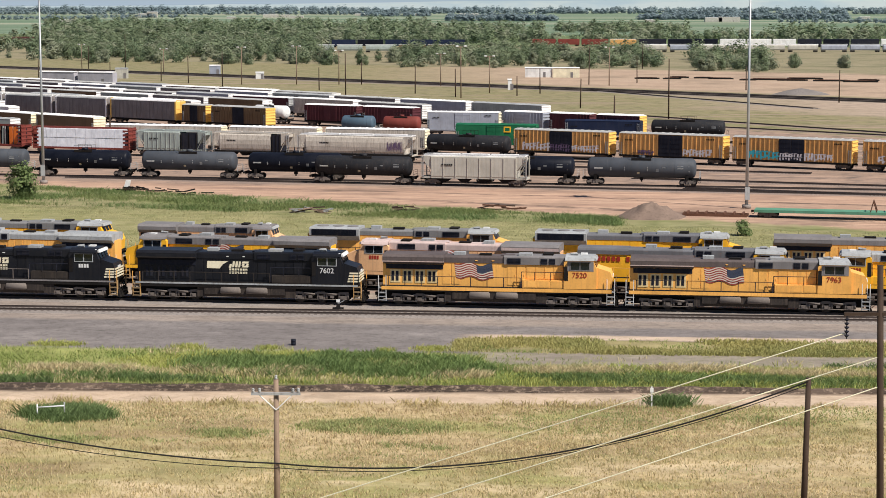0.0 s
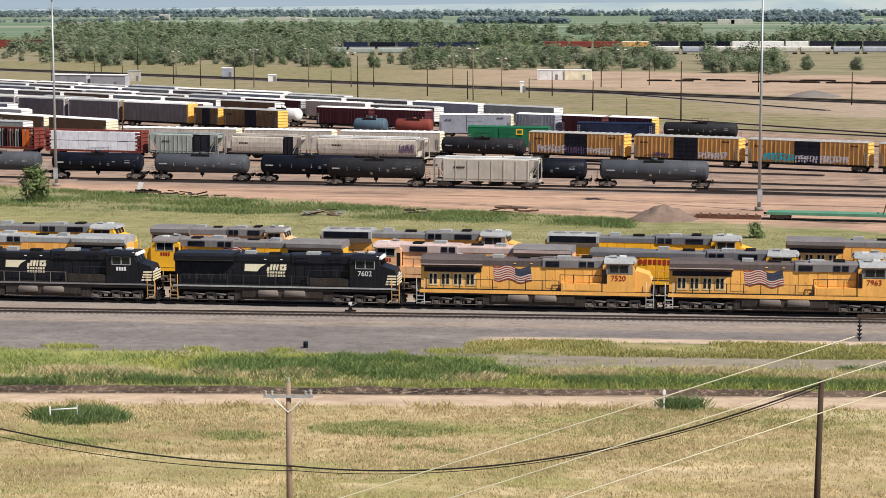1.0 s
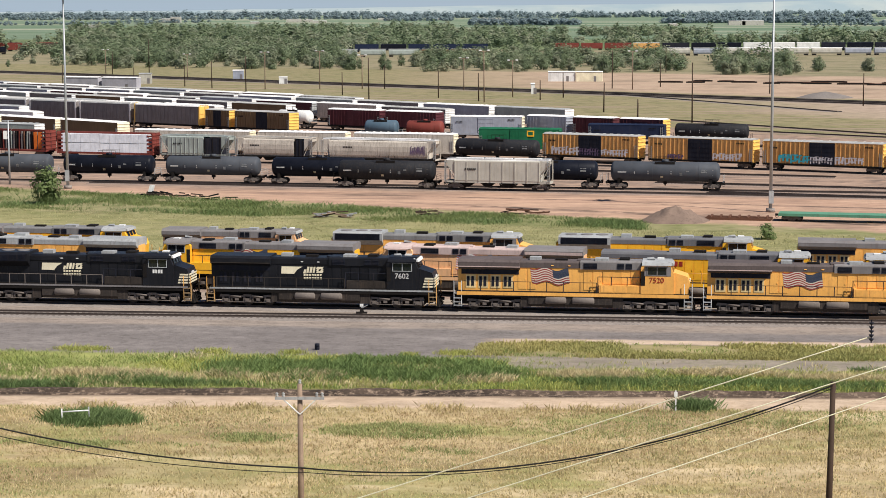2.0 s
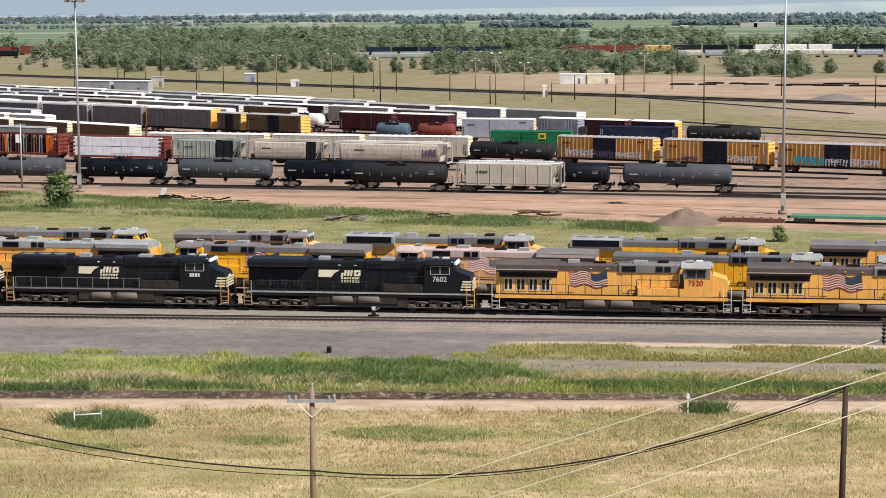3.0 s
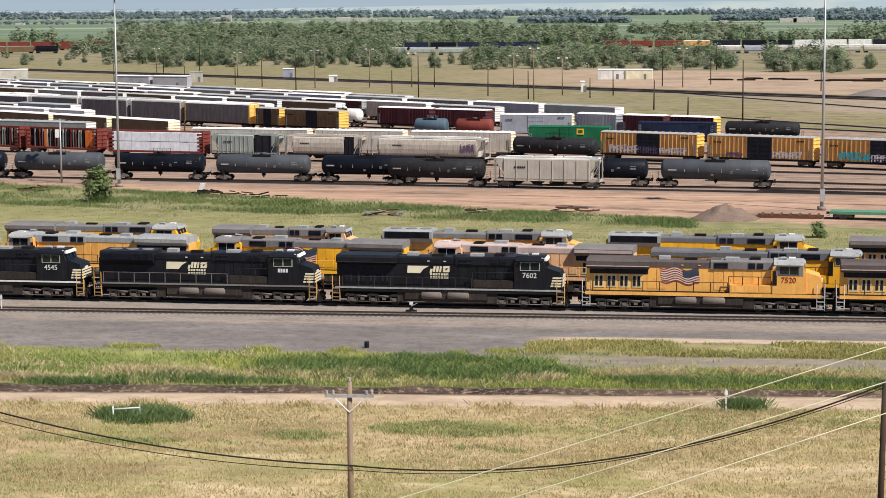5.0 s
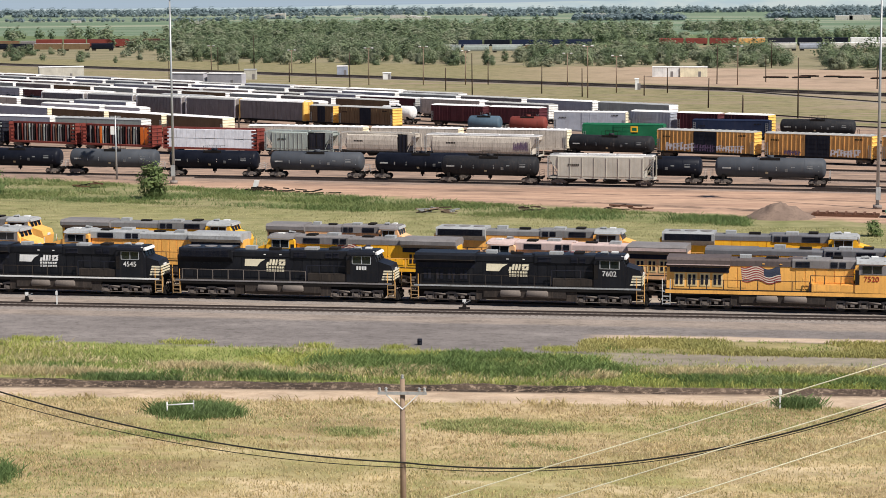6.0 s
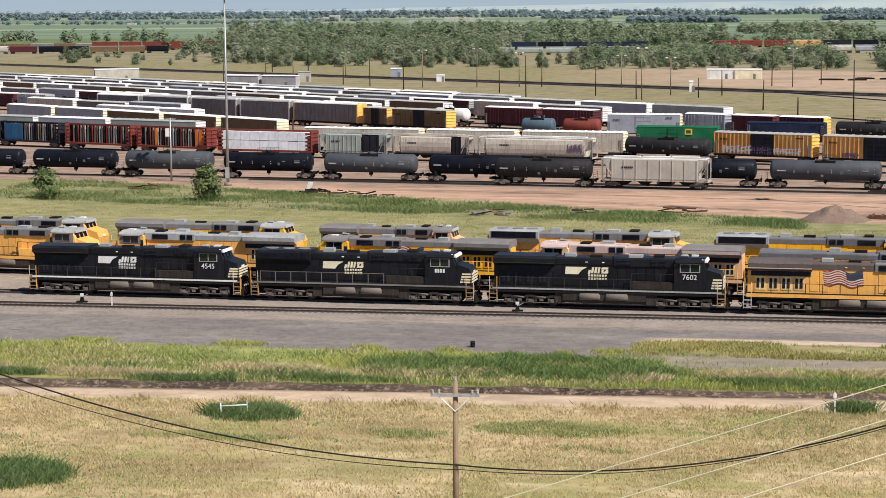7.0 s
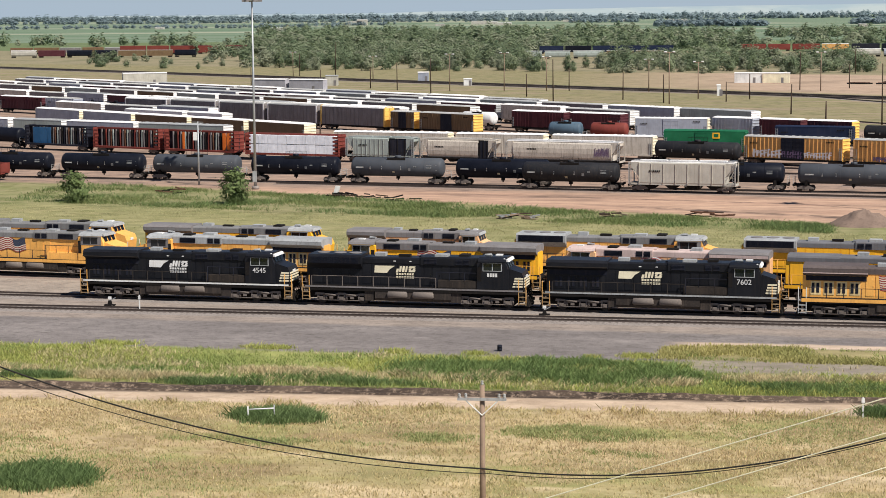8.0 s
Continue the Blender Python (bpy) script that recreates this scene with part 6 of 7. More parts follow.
for cx, cy, rx, ry, num, hh, lab in ((-24.9, 126.2, 3.3, 1.9, 900, 1.0, "dark reed clump round a white gate bar"), (-35.6, 108.2, 3.4, 2.8, 900, 1.1, "dark green bush-like reed clump"),
                                     (15.5, 129.7, 1.3, 0.8, 200, 1.2, "small dark green bush by a marker post")):
    tufts("reed_clump", scatter(int(num * 1.7), cx - rx * 1.3, cx + rx * 1.3, (cy - ry * 1.3, 0), (cy + ry * 1.3, 0), soft_patch(cx, cy, rx, ry, lambda x, y: 1.0), 20 + num), REEDD, hh * 0.15, hh * 0.65, 10, 0.36, lab, 0.04, "reeds")
for cx, cy, rx, ry, num in ((-4.4, 122.5, 5.0, 2.2, 1500), (-13.4, 120.6, 3.6, 1.2, 600), (-23.5, 118.6, 7.5, 1.0, 1000), (-2.0, 116.6, 2.6, 1.0, 350), (22.0, 124.0, 4.0, 1.2, 500), (-44.0, 119.0, 6.0, 1.0, 800)):
    tufts("field_grass", scatter(int(num * 1.7), cx - rx * 1.3, cx + rx * 1.3, (cy - ry * 1.3, 0), (cy + ry * 1.3, 0), soft_patch(cx, cy, rx, ry, patchy(0.4, 0.3, 0.62, 0.6, cx)), 300 + num), GRNF, 0.06, 0.26, 7, 0.25, "fresh green grass patch in dry pasture", 0.035)
tufts("strip_grass", scatter(9000, -95, 60, (208.0, -0.16), (247.0, -0.32), patchy(0.06, 0.3, 0.6, 0.4, 6.0), 15), DRYP, 0.05, 0.17, 7, 0.6, "pale green grass strip behind the locomotives", 0.05)
tufts("strip_weeds", scatter(8500, -95, 22, (246.0, -0.33), (259.5, -0.53), patchy(0.12, 0.42, 0.66, 0.45, 8.0), 16), STRIPW, 0.1, 0.5, 10, 0.6, "dense green weeds beside the bare dirt", 0.045, "weeds")
tufts("strip_weeds", scatter(3600, -95, 22, (246.0, -0.33), (259.5, -0.53), patchy(0.16, 0.46, 0.7, 0.5, 18.0), 17), REEDD, 0.15, 0.7, 10, 0.6, "darker weeds beside the bare dirt", 0.045, "weeds")


def crown_data(seed, tall, wide, clumps, per, leaf, low=0.2):
    """Leaf quads in clumps inside an uneven crown; returns vertices (n, 4, 3)."""
    rng = np.random.default_rng(seed)
    quads = []
    for c in range(clumps):
        t = rng.uniform(low, 1.0)
        rad = wide * math.sin(math.pi * min(0.97, 0.16 + 0.82 * (t - low) / (1.02 - low))) ** 0.7 * rng.uniform(0.25, 1.0)
        az = rng.uniform(0, 2 * np.pi)
        ctr = np.array([math.cos(az) * rad, math.sin(az) * rad, tall * t * rng.uniform(0.9, 1.05)])
        p = ctr + rng.normal(0, 1, (per, 3)) * np.array([wide * 0.2, wide * 0.2, tall * 0.075])
        out = p - np.array([0.0, 0.0, tall * 0.3])
        out = out / np.linalg.norm(out, axis=1)[:, None] + rng.normal(0, 0.26, (per, 3))
        u = np.cross(out, rng.normal(0, 1, (per, 3)))
        u /= np.linalg.norm(u, axis=1)[:, None]
        w = np.cross(u, out)
        w /= np.linalg.norm(w, axis=1)[:, None]
        sz = leaf * rng.uniform(0.5, 1.2, per)[:, None]
        u, w = u * sz, w * sz * 0.7
        quads.append(np.stack([p - u - w * 0.4, p + w, p + u + w * 0.2, p - w], 1))
    q = np.concatenate(quads)
    q[:, :, 2] = np.maximum(q[:, :, 2], 0.05)
    return q


def quads_mesh(name, q, mat):
    n = len(q)
    me = bpy.data.meshes.new(name)
    me.from_pydata(q.reshape(-1, 3).tolist(), [], (np.arange(n)[:, None] * 4 + np.arange(4)).tolist())
    for mm in mat if isinstance(mat, list) else [mat]:
        me.materials.append(mm)
    return me


def tree_thing(name, m, seed, tall, wide, mat, label, category="tree", clumps=34, per=26, leaf=0.45, low=0.2, group=""):
    th = thing(name, m, label, category, group)
    rng = random.Random(seed)
    bm = bmesh.new()
    top = Vector((rng.uniform(-0.3, 0.3), rng.uniform(-0.3, 0.3), tall * 0.62))
    tube(bm, (0, 0, -0.1), top, tall * 0.028, 8, tall * 0.012)
    for i in range(6):
        s = Vector((0, 0, 0)).lerp(top, rng.uniform(0.35, 0.95))
        a = rng.uniform(0, 6.28)
        tube(bm, s, s + Vector((math.cos(a) * wide * 0.6, math.sin(a) * wide * 0.6, tall * rng.uniform(0.1, 0.28))), tall * 0.011, 6, tall * 0.004)
    part("trunk", bm, BARK, th)
    o = new("crown", quads_mesh("crown", crown_data(seed, tall, wide, clumps, per, leaf, low), mat))
    o.parent = th
    return th


tree_thing("shrub_tree", pose(-59.6, 273.2, GROUND), 5, 5.2, 2.1, LEAFS, "rounded green tree beside a light mast", "tree", 40, 60, 0.24, 0.08)
tree_thing("shrub_tree", pose(-84.0, 275.8, GROUND), 9, 4.1, 2.5, LEAFS, "low spreading olive-green tree on the strip", "tree", 36, 60, 0.24, 0.08)
tree_thing("shrub", pose(35.6, 228.4, GROUND), 12, 1.7, 1.3, LEAFS, "small shrub behind the stored locomotives", "shrub", 16, 40, 0.16, 0.05)

# far woods: a front edge of single trees and, behind it, one joined mass
PROTOS = []
for i, (tall, wide, mat) in enumerate(((10.5, 4.2, LEAFA), (8.5, 4.6, LEAFB), (12.0, 4.0, LEAFC), (7.0, 3.9, LEAFB), (9.5, 5.0, LEAFA))):
    PROTOS.append((tall, wide, mat, crown_data(60 + i, tall, wide, 46, 24, 0.5, 0.04)))
rngw = random.Random(77)


def bearing(px):
    """Slope x / y of a sight line, by its place across the view at the start."""
    return (px - 784.0) / 3472.0 * 1.0075


def plant(px, y):
    return bearing(px) * y, y


first = {}
WOODS = {0: [], 1: [], 2: []}
for px0, px1, y0, y1, num, edge in (
    (-320, 40, 930, 1120, 22, 14), (40, 560, 905, 1010, 60, 36), (60, 570, 1010, 1400, 420, 0), (60, 640, 1400, 2000, 420, 0), (80, 760, 2000, 2900, 520, 0),
    (470, 580, 905, 960, 6, 6), (690, 1165, 880, 960, 46, 28), (690, 1150, 960, 1120, 170, 0), (560, 900, 1420, 2000, 190, 0), (700, 960, 2000, 2700, 90, 0),
    (1215, 1345, 850, 930, 26, 14), (1215, 1340, 930, 1080, 40, 0), (1380, 1400, 905, 930, 2, 2), (1450, 1475, 905, 940, 2, 2), (1530, 1600, 905, 945, 4, 4), (1640, 1720, 905, 960, 3, 3),
    (985, 1215, 2150, 2420, 110, 0), (930, 1700, 1480, 1620, 60, 0), (1360, 1720, 1650, 2000, 150, 0), (1040, 1330, 1560, 1800, 50, 0), (880, 950, 1500, 1750, 12, 0),
    (-400, 60, 1750, 1950, 30, 0), (-60, 90, 1050, 1500, 26, 0), (590, 680, 905, 1000, 5, 5),
):
    for i in range(num):
        px, y = rngw.uniform(px0, px1), rngw.uniform(y0, y1)
        x, y = plant(px, y)
        y -= 0.25 * x if y < 1300 else 0.0
        kind = rngw.randrange(5)
        s = rngw.uniform(0.5, 1.0) * (0.80 if y < 1010 else 1.0 if y < 1450 else 1.25)
        if px0 == -320:
            s *= 0.75
        if i < edge:
            if kind not in first:
                m = pose(x, y, GROUND, 0, 0, rngw.uniform(0, 360))
                tall, wide, mat, q = PROTOS[kind]
                first[kind] = tree_thing("tree", m, 60 + kind, tall, wide, mat, ("tall green cottonwood at the wood's edge", "round olive tree at the wood's edge", "dark green tree at the wood's edge", "low olive tree in dry pasture", "broad green tree at the wood's edge")[kind], "tree", 46, 30, 0.5, 0.04, "trees of the far wood")
                first[kind].scale = (s, s, s)
            else:
                o = copy_thing(first[kind], pose(x, y, GROUND, 0, 0, rngw.uniform(0, 360)))
                o.scale = (s, s, s * rngw.uniform(0.85, 1.15))
        else:
            a = rngw.uniform(0, 6.28)
            rot = np.array([[math.cos(a) * 1.3, -math.sin(a) * 1.3, 0], [math.sin(a) * 1.3, math.cos(a) * 1.3, 0], [0, 0, 1]]) * s
            thin, grow = (3, 1.35) if y < 1130 else (6, 1.8) if y < 1600 else (12, 2.6)
            q2 = PROTOS[kind][3][rngw.randrange(thin)::thin]
            c2 = q2.mean(1, keepdims=True)
            WOODS[0 if kind in (0, 4) else 1 if kind in (1, 3) else 2].append((c2 + (q2 - c2) * grow) @ rot.T + np.array([x, y, plain(y)]))
for k, (mat, lab) in enumerate(((LEAFA, "green crowns of the far wood"), (LEAFB, "olive crowns of the far wood"), (LEAFC, "dark crowns of the far wood"))):
    tagged(new("far_woods", quads_mesh("far_woods", np.concatenate(WOODS[k]), mat)), lab, "trees", kind="stuff")

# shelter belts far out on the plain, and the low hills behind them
# Belt leaves get lifted bluish colours that carry the distance haze.
FARBELT = leaf_mat("haze_blue_belts", (0.205, 0.265, 0.28), (0.245, 0.305, 0.32), (0.225, 0.285, 0.30), 0.03)
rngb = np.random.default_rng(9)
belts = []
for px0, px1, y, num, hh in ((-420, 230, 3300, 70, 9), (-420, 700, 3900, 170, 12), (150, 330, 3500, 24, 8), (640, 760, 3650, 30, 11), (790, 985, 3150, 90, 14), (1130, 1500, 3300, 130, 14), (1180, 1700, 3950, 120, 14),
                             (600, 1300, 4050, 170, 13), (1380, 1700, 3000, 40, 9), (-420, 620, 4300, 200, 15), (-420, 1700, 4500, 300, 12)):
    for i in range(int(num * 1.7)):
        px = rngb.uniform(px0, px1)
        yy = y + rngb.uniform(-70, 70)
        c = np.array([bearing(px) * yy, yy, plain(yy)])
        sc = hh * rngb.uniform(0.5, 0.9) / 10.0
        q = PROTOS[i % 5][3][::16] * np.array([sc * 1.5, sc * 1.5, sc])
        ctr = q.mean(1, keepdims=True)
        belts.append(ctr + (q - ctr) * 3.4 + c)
tagged(new("shelter_belts", quads_mesh("shelter_belts", np.concatenate(belts), FARBELT)), "distant tree belts between fields, tinted blue for haze", "trees", kind="stuff")

# sky haze low over the whole horizon, painted on a glowing ring wall
HAZE = bpy.data.materials.new("horizon_sky")
zn, zl, zb = nodes_of(HAZE)
zb.inputs["Base Color"].default_value = (0, 0, 0, 1)
zb.inputs["Specular IOR Level"].default_value = 0.0
zb.inputs["Emission Color"].default_value = (0.40, 0.49, 0.585, 1)
zb.inputs["Emission Strength"].default_value = 0.80
bm = bmesh.new()
ringb = [[bm.verts.new((4850 * math.cos(2 * math.pi * i / 96), 4850 * math.sin(2 * math.pi * i / 96), z)) for i in range(96)] for z in (GROUND - 2, 520)]
for i in range(96):
    bm.faces.new((ringb[0][i], ringb[0][(i + 1) % 96], ringb[1][(i + 1) % 96], ringb[1][i]))
solid("backdrop_sky", bm, HAZE, pose(0, 0, 0), "pale blue hazy sky low over the horizon", "sky", kind="structure")

HILLM = bpy.data.materials.new("hazy_hills")
hn, hl, hb = nodes_of(HILLM)
hpos = hn.new("ShaderNodeNewGeometry").outputs["Position"]
# Haze is painted in: greyed blue tones here, a faint glow below.
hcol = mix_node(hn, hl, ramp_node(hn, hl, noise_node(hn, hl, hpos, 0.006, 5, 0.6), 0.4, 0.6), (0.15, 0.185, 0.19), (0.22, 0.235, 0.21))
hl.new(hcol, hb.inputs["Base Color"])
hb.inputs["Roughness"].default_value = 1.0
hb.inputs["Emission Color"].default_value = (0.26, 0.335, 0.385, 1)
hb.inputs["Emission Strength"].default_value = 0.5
bm = bmesh.new()
prev = None
for i in range(93):
    x = -2300 + i * 50
    up = 1 / (1 + math.exp(-(x + 420) / 130)) * 11.0 + 1 / (1 + math.exp(-(x - 560) / 160)) * 13.0
    h = 31.0 + up + 3.0 * noise.noise(Vector((x * 0.0022, 0.3, 0))) + 1.6 * noise.noise(Vector((x * 0.009, 1.7, 0)))
    cur = [bm.verts.new(p) for p in ((x, 4560, plain(4560) - 1), (x, 4600, 22 + (h - 22) * 0.6), (x, 4660, h * 0.96), (x, 4690, h), (x, 4760, GROUND))]
    if prev:
        for k in range(4):
            bm.faces.new((prev[k], cur[k], cur[k + 1], prev[k + 1])).smooth = True
    prev = cur
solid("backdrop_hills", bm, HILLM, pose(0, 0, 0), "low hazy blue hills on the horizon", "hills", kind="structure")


# ---------------------------------------------------------------- masts, poles and wires
def light_mast(x, y, tall):
    th = thing("light_mast", pose(x, y, GROUND), "tall galvanised steel yard light mast", "light mast", "high light masts")
    bm = bmesh.new()
    tube(bm, (0, 0, 0), (0, 0, tall), 0.24, 12, 0.11)
    part("shaft", bm, GALV, th)
    bm = bmesh.new()
    tube(bm, (0, 0, 0), (0, 0, 0.5), 0.6, 12)
    part("footing", bm, BALLAST, th)
    bm = bmesh.new()
    box(bm, -0.32, 0.32, -0.55, -0.3, 1.2, 2.9)
    part("control_box", bm, GREYL, th)
    bm = bmesh.new()
    tube(bm, (0, 0, tall - 0.5), (0, 0, tall - 0.3), 1.0, 12)
    part("lamp_ring", bm, GALV, th)
    for i in range(6):
        a = i * math.pi / 3
        bm = bmesh.new()
        box(bm, -0.3, 0.3, -0.25, 0.25, -0.2, 0.2)
        soften(bm, 0.05)
        part("floodlight", bm, GREYR, th, at=pose(1.25 * math.cos(a), 1.25 * math.sin(a), tall - 0.45, 0, 0, math.degrees(a)))
    return th


light_mast(-61.6, 297.4, 29.8)
light_mast(41.0, 260.0, 32.0)


def short_lamp(x, y, tall, m=None):
    th = thing("yard_lamp", pose(x, y, GROUND), "pale steel yard lamp post with white box", "lamp post")
    bm = bmesh.new()
    tube(bm, (0, 0, 0), (0, 0, tall), 0.17, 10, 0.1)
    part("post", bm, GALV, th)
    bm = bmesh.new()
    tube(bm, (-0.9, 0, tall - 0.1), (0.9, 0, tall - 0.1), 0.06, 6)
    tube(bm, (0.05, 0, tall - 2.0), (1.2, -0.2, tall - 0.8), 0.05, 6)
    part("crossbar", bm, GALV, th)
    bm = bmesh.new()
    box(bm, -0.75, -0.2, -0.3, 0.2, tall - 3.0, tall - 1.7)
    soften(bm, 0.06)
    part("equipment_box", bm, WHITEP, th)
    return th


short_lamp(-72.4, 305.0, 10.2)


def yard_pole(x, y, tall, head, group="yard poles"):
    th = thing("yard_pole", pose(x, y, GROUND, 0, 0, (x * 37) % 40 - 20), "weathered wooden yard pole" + (" with lamp arms" if head else " standing bare in grass"), "pole", group)
    bm = bmesh.new()
    tube(bm, (0, 0, 0), ((x * 13 % 7 - 3) * 0.03, 0, tall), 0.2, 8, 0.13)
    part("post", bm, WOODG if head else WOODP, th)
    if head:
        bm = bmesh.new()
        box(bm, -1.5, 1.5, -0.08, 0.08, tall - 0.3, tall - 0.1)
        part("crossarm", bm, WOODG, th)
        for sx in (-1.3, 1.3):
            bm = bmesh.new()
            box(bm, sx - 0.4, sx + 0.4, -0.35, 0.2, tall - 0.1, tall + 0.25)
            soften(bm, 0.06)
            part("floodlight", bm, WHITEP, th)
    return th


for i, (x, y, tall) in enumerate(((-51.8, 686.1, 13.5), (-71.2, 686.1, 13.1), (-75.2, 661.6, 12.3), (-113.9, 791.9, 10.3), (-161.0, 865.9, 10.8), (-158.0, 865.9, 10.3), (-136.5, 834.7, 15.8),
                                  (14.8, 617.4, 11.7), (57.9, 676.1, 13.3), (89.0, 865.9, 10.7), (-0.8, 676.1, 11.1), (-29.6, 589.8, 13.3), (5.4, 582.3, 15.5), (-36.8, 686.1, 12.0), (51.6, 686.1, 13.1), (-91.5, 697.3, 9.9))):
    yard_pole(x, y, tall, i in (0, 1, 3, 4, 7, 8, 10, 12, 13))
for x, y, tall in ((113.3, 554.3, 9.3), (-8.8, 613.3, 8.6), (30.7, 613.3, 7.9), (55.0, 472.0, 14.6), (37.1, 522.9, 8.0), (37.0, 418.3, 7.4), (3.8, 589.8, 8.6), (43.4, 490.8, 4.9), (99.8, 638.7, 7.9),
                   (-62.8, 365.0, 6.8), (-40.8, 638.7, 7.5), (-28.8, 686.1, 8.0), (22.8, 597.4, 6.1), (-150.0, 720.0, 8.0), (-120.0, 700.0, 7.5), (-104.0, 716.0, 8.0), (70.0, 700.0, 8.5)):
    yard_pole(x, y, tall, False)


def utility_pole(x, y, tall, arm_z, lean=(0, 0), arm=True, mat=None, label="weathered wooden utility pole with braced crossarm"):
    th = thing("utility_pole", pose(x, y, GROUND), label, "utility pole")
    bm = bmesh.new()
    tube(bm, (0, 0, -0.1), (lean[0], lean[1], tall - GROUND), 0.17, 12, 0.125)
    part("pole_shaft", bm, mat or WOODG, th)
    if arm:
        z = arm_z - GROUND
        bm = bmesh.new()
        box(bm, -1.22, 1.22, -0.24, -0.13, z, z + 0.13)
        soften(bm, 0.015)
        part("crossarm", bm, GREYL, th)
        for s in (-1, 1):
            bm = bmesh.new()
            tube(bm, (s * 0.8, -0.19, z), (0, -0.17, z - 0.75), 0.032, 6)
            part("arm_brace", bm, WHITEP if s > 0 else GALV, th)
        for sx in (-1.12, -0.8, 0.85, 1.12, 0.0):
            bm = bmesh.new()
            zz = z + 0.13 if sx else tall - GROUND
            yy = -0.19 if sx else 0
            lathe_z = ((0.0, 0.03), (0.06, 0.09), (0.12, 0.05), (0.17, 0.085), (0.22, 0.04))
            for (h0, r0), (h1, r1) in zip(lathe_z, lathe_z[1:]):
                tube(bm, (sx, yy, zz + h0), (sx, yy, zz + h1), r0, 8, r1)
            part("insulator", bm, GREYL, th)
    return th


utility_pole(-8.25, 94.0, 8.4, 7.65)
utility_pole(17.15, 90.0, 9.25, 0, lean=(0.14, 0), arm=False, mat=WOODP, label="dark creosoted pole without crossarm")
tall_pole = utility_pole(18.68, 80.0, 15.95, 0, lean=(-0.43, 0), arm=False, mat=WOODP, label="tall dark pole with side arm and string insulator")
bm = bmesh.new()
box(bm, -1.9, 0.6, -0.12, 0.0, 14.08, 14.22)
part("crossarm", bm, WOODP, tall_pole)
bm = bmesh.new()
for i in range(5):
    tube(bm, (-1.78, -0.06, 13.95 - i * 0.17), (-1.78, -0.06, 13.86 - i * 0.17), 0.12, 10, 0.05)
tube(bm, (-1.78, -0.06, 14.1), (-1.78, -0.06, 13.1), 0.025, 6)
part("string_insulator", bm, DOORBLK, tall_pole)
utility_pole(-42.0, 94.0, 13.6, 13.0, label="weathered utility pole at the cable's far end")


def cable(name, p, q, sag, r, mat, label):
    """Hanging cable: a parabola between two supports as one thin tube."""
    p, q = Vector(p), Vector(q)
    pts = [p.lerp(q, i / 28) - Vector((0, 0, 4 * sag * (i / 28) * (1 - i / 28))) for i in range(29)]
    bm = bmesh.new()
    k = 6
    rings = []
    d = (q - p).normalized()
    side = d.cross(Vector((0, 0, 1))).normalized()
    up = side.cross(d)
    for s in pts:
        rings.append([bm.verts.new(s + (side * math.cos(2 * math.pi * i / k) + up * math.sin(2 * math.pi * i / k)) * r) for i in range(k)])
    for a, b in zip(rings, rings[1:]):
        for i in range(k):
            bm.faces.new((a[i], a[(i + 1) % k], b[(i + 1) % k], b[i])).smooth = True
    return solid(name, bm, mat, pose(0, 0, 0), label, "cable", "overhead wires")


CABLEB = paint("black_cable", (0.02, 0.018, 0.016), 0.6, wear=0.1, streak=False, bump=0)
CABLEG = paint("pale_bare_wire", (0.62, 0.58, 0.42), 0.4, 0.3, wear=0.1, streak=False, bump=0)
cable("overhead_cable", (-8.25, 93.85, 4.2), (17.25, 89.9, 9.1), 1.62, 0.042, CABLEB, "thick black cable sagging between two poles")
cable("overhead_cable", (-8.25, 93.85, 3.98), (17.25, 89.9, 8.95), 1.55, 0.02, CABLEB, "thin dark cable below the thick one")
cable("overhead_cable", (-42.0, 93.8, 12.9), (-8.25, 93.85, 4.2), 1.85, 0.042, CABLEB, "thick black cable running to a far pole")
cable("overhead_cable", (-42.0, 93.8, 12.4), (-8.25, 93.85, 3.95), 1.9, 0.022, CABLEB, "thin dark cable running to a far pole")
for a, b, lab in (((-5.09, 76.0, 7.03), (16.9, 80.0, 13.1), "pale bare wire ending at a string insulator"), ((-0.66, 76.0, 7.03), (18.36, 80.0, 12.09), "pale bare wire fixed to a tall pole"),
                  ((4.0, 76.0, 7.03), (18.39, 80.0, 10.82), "pale bare wire low on a tall pole")):
    a, b = Vector(a), Vector(b)
    foot = b + (a - b) * ((b.z - GROUND) / (b.z - a.z))
    cable("overhead_wire", foot, b, 0.05, 0.026, CABLEG, lab)


# ---------------------------------------------------------------- small things beside the tracks
def marker_post(x, y, h, mat, label):
    bm = bmesh.new()
    box(bm, -0.05, 0.05, -0.04, 0.04, 0, h)
    soften(bm, 0.015)
    th = thing("marker_post", pose(x, y, GROUND), label, "post")
    part("post", bm, mat, th)
    bm = bmesh.new()
    box(bm, -0.11, 0.11, -0.075, -0.052, h * 0.72, h * 0.95)
    part("reflector_plate", bm, mat, th)


marker_post(14.15, 128.9, 1.4, WHITEP, "white marker post beside a small bush")
marker_post(-47.0, 173.2, 1.35, WHITEP, "white marker post beside the track")

gate = thing("gate_barrier", pose(-26.7, 125.0, GROUND, 0, 0, 12), "white bar barrier standing among reeds", "barrier")
for x in (0.0, 1.75):
    bm = bmesh.new()
    tube(bm, (x, 0, 0), (x, 0, 1.0 if x == 0 else 1.05), 0.045, 8)
    part("post", bm, WHITEP if x == 0 else GREYL, gate)
bm = bmesh.new()
tube(bm, (0, 0, 0.78), (1.75, 0, 0.82), 0.045, 8)
part("bar", bm, WHITEP, gate)

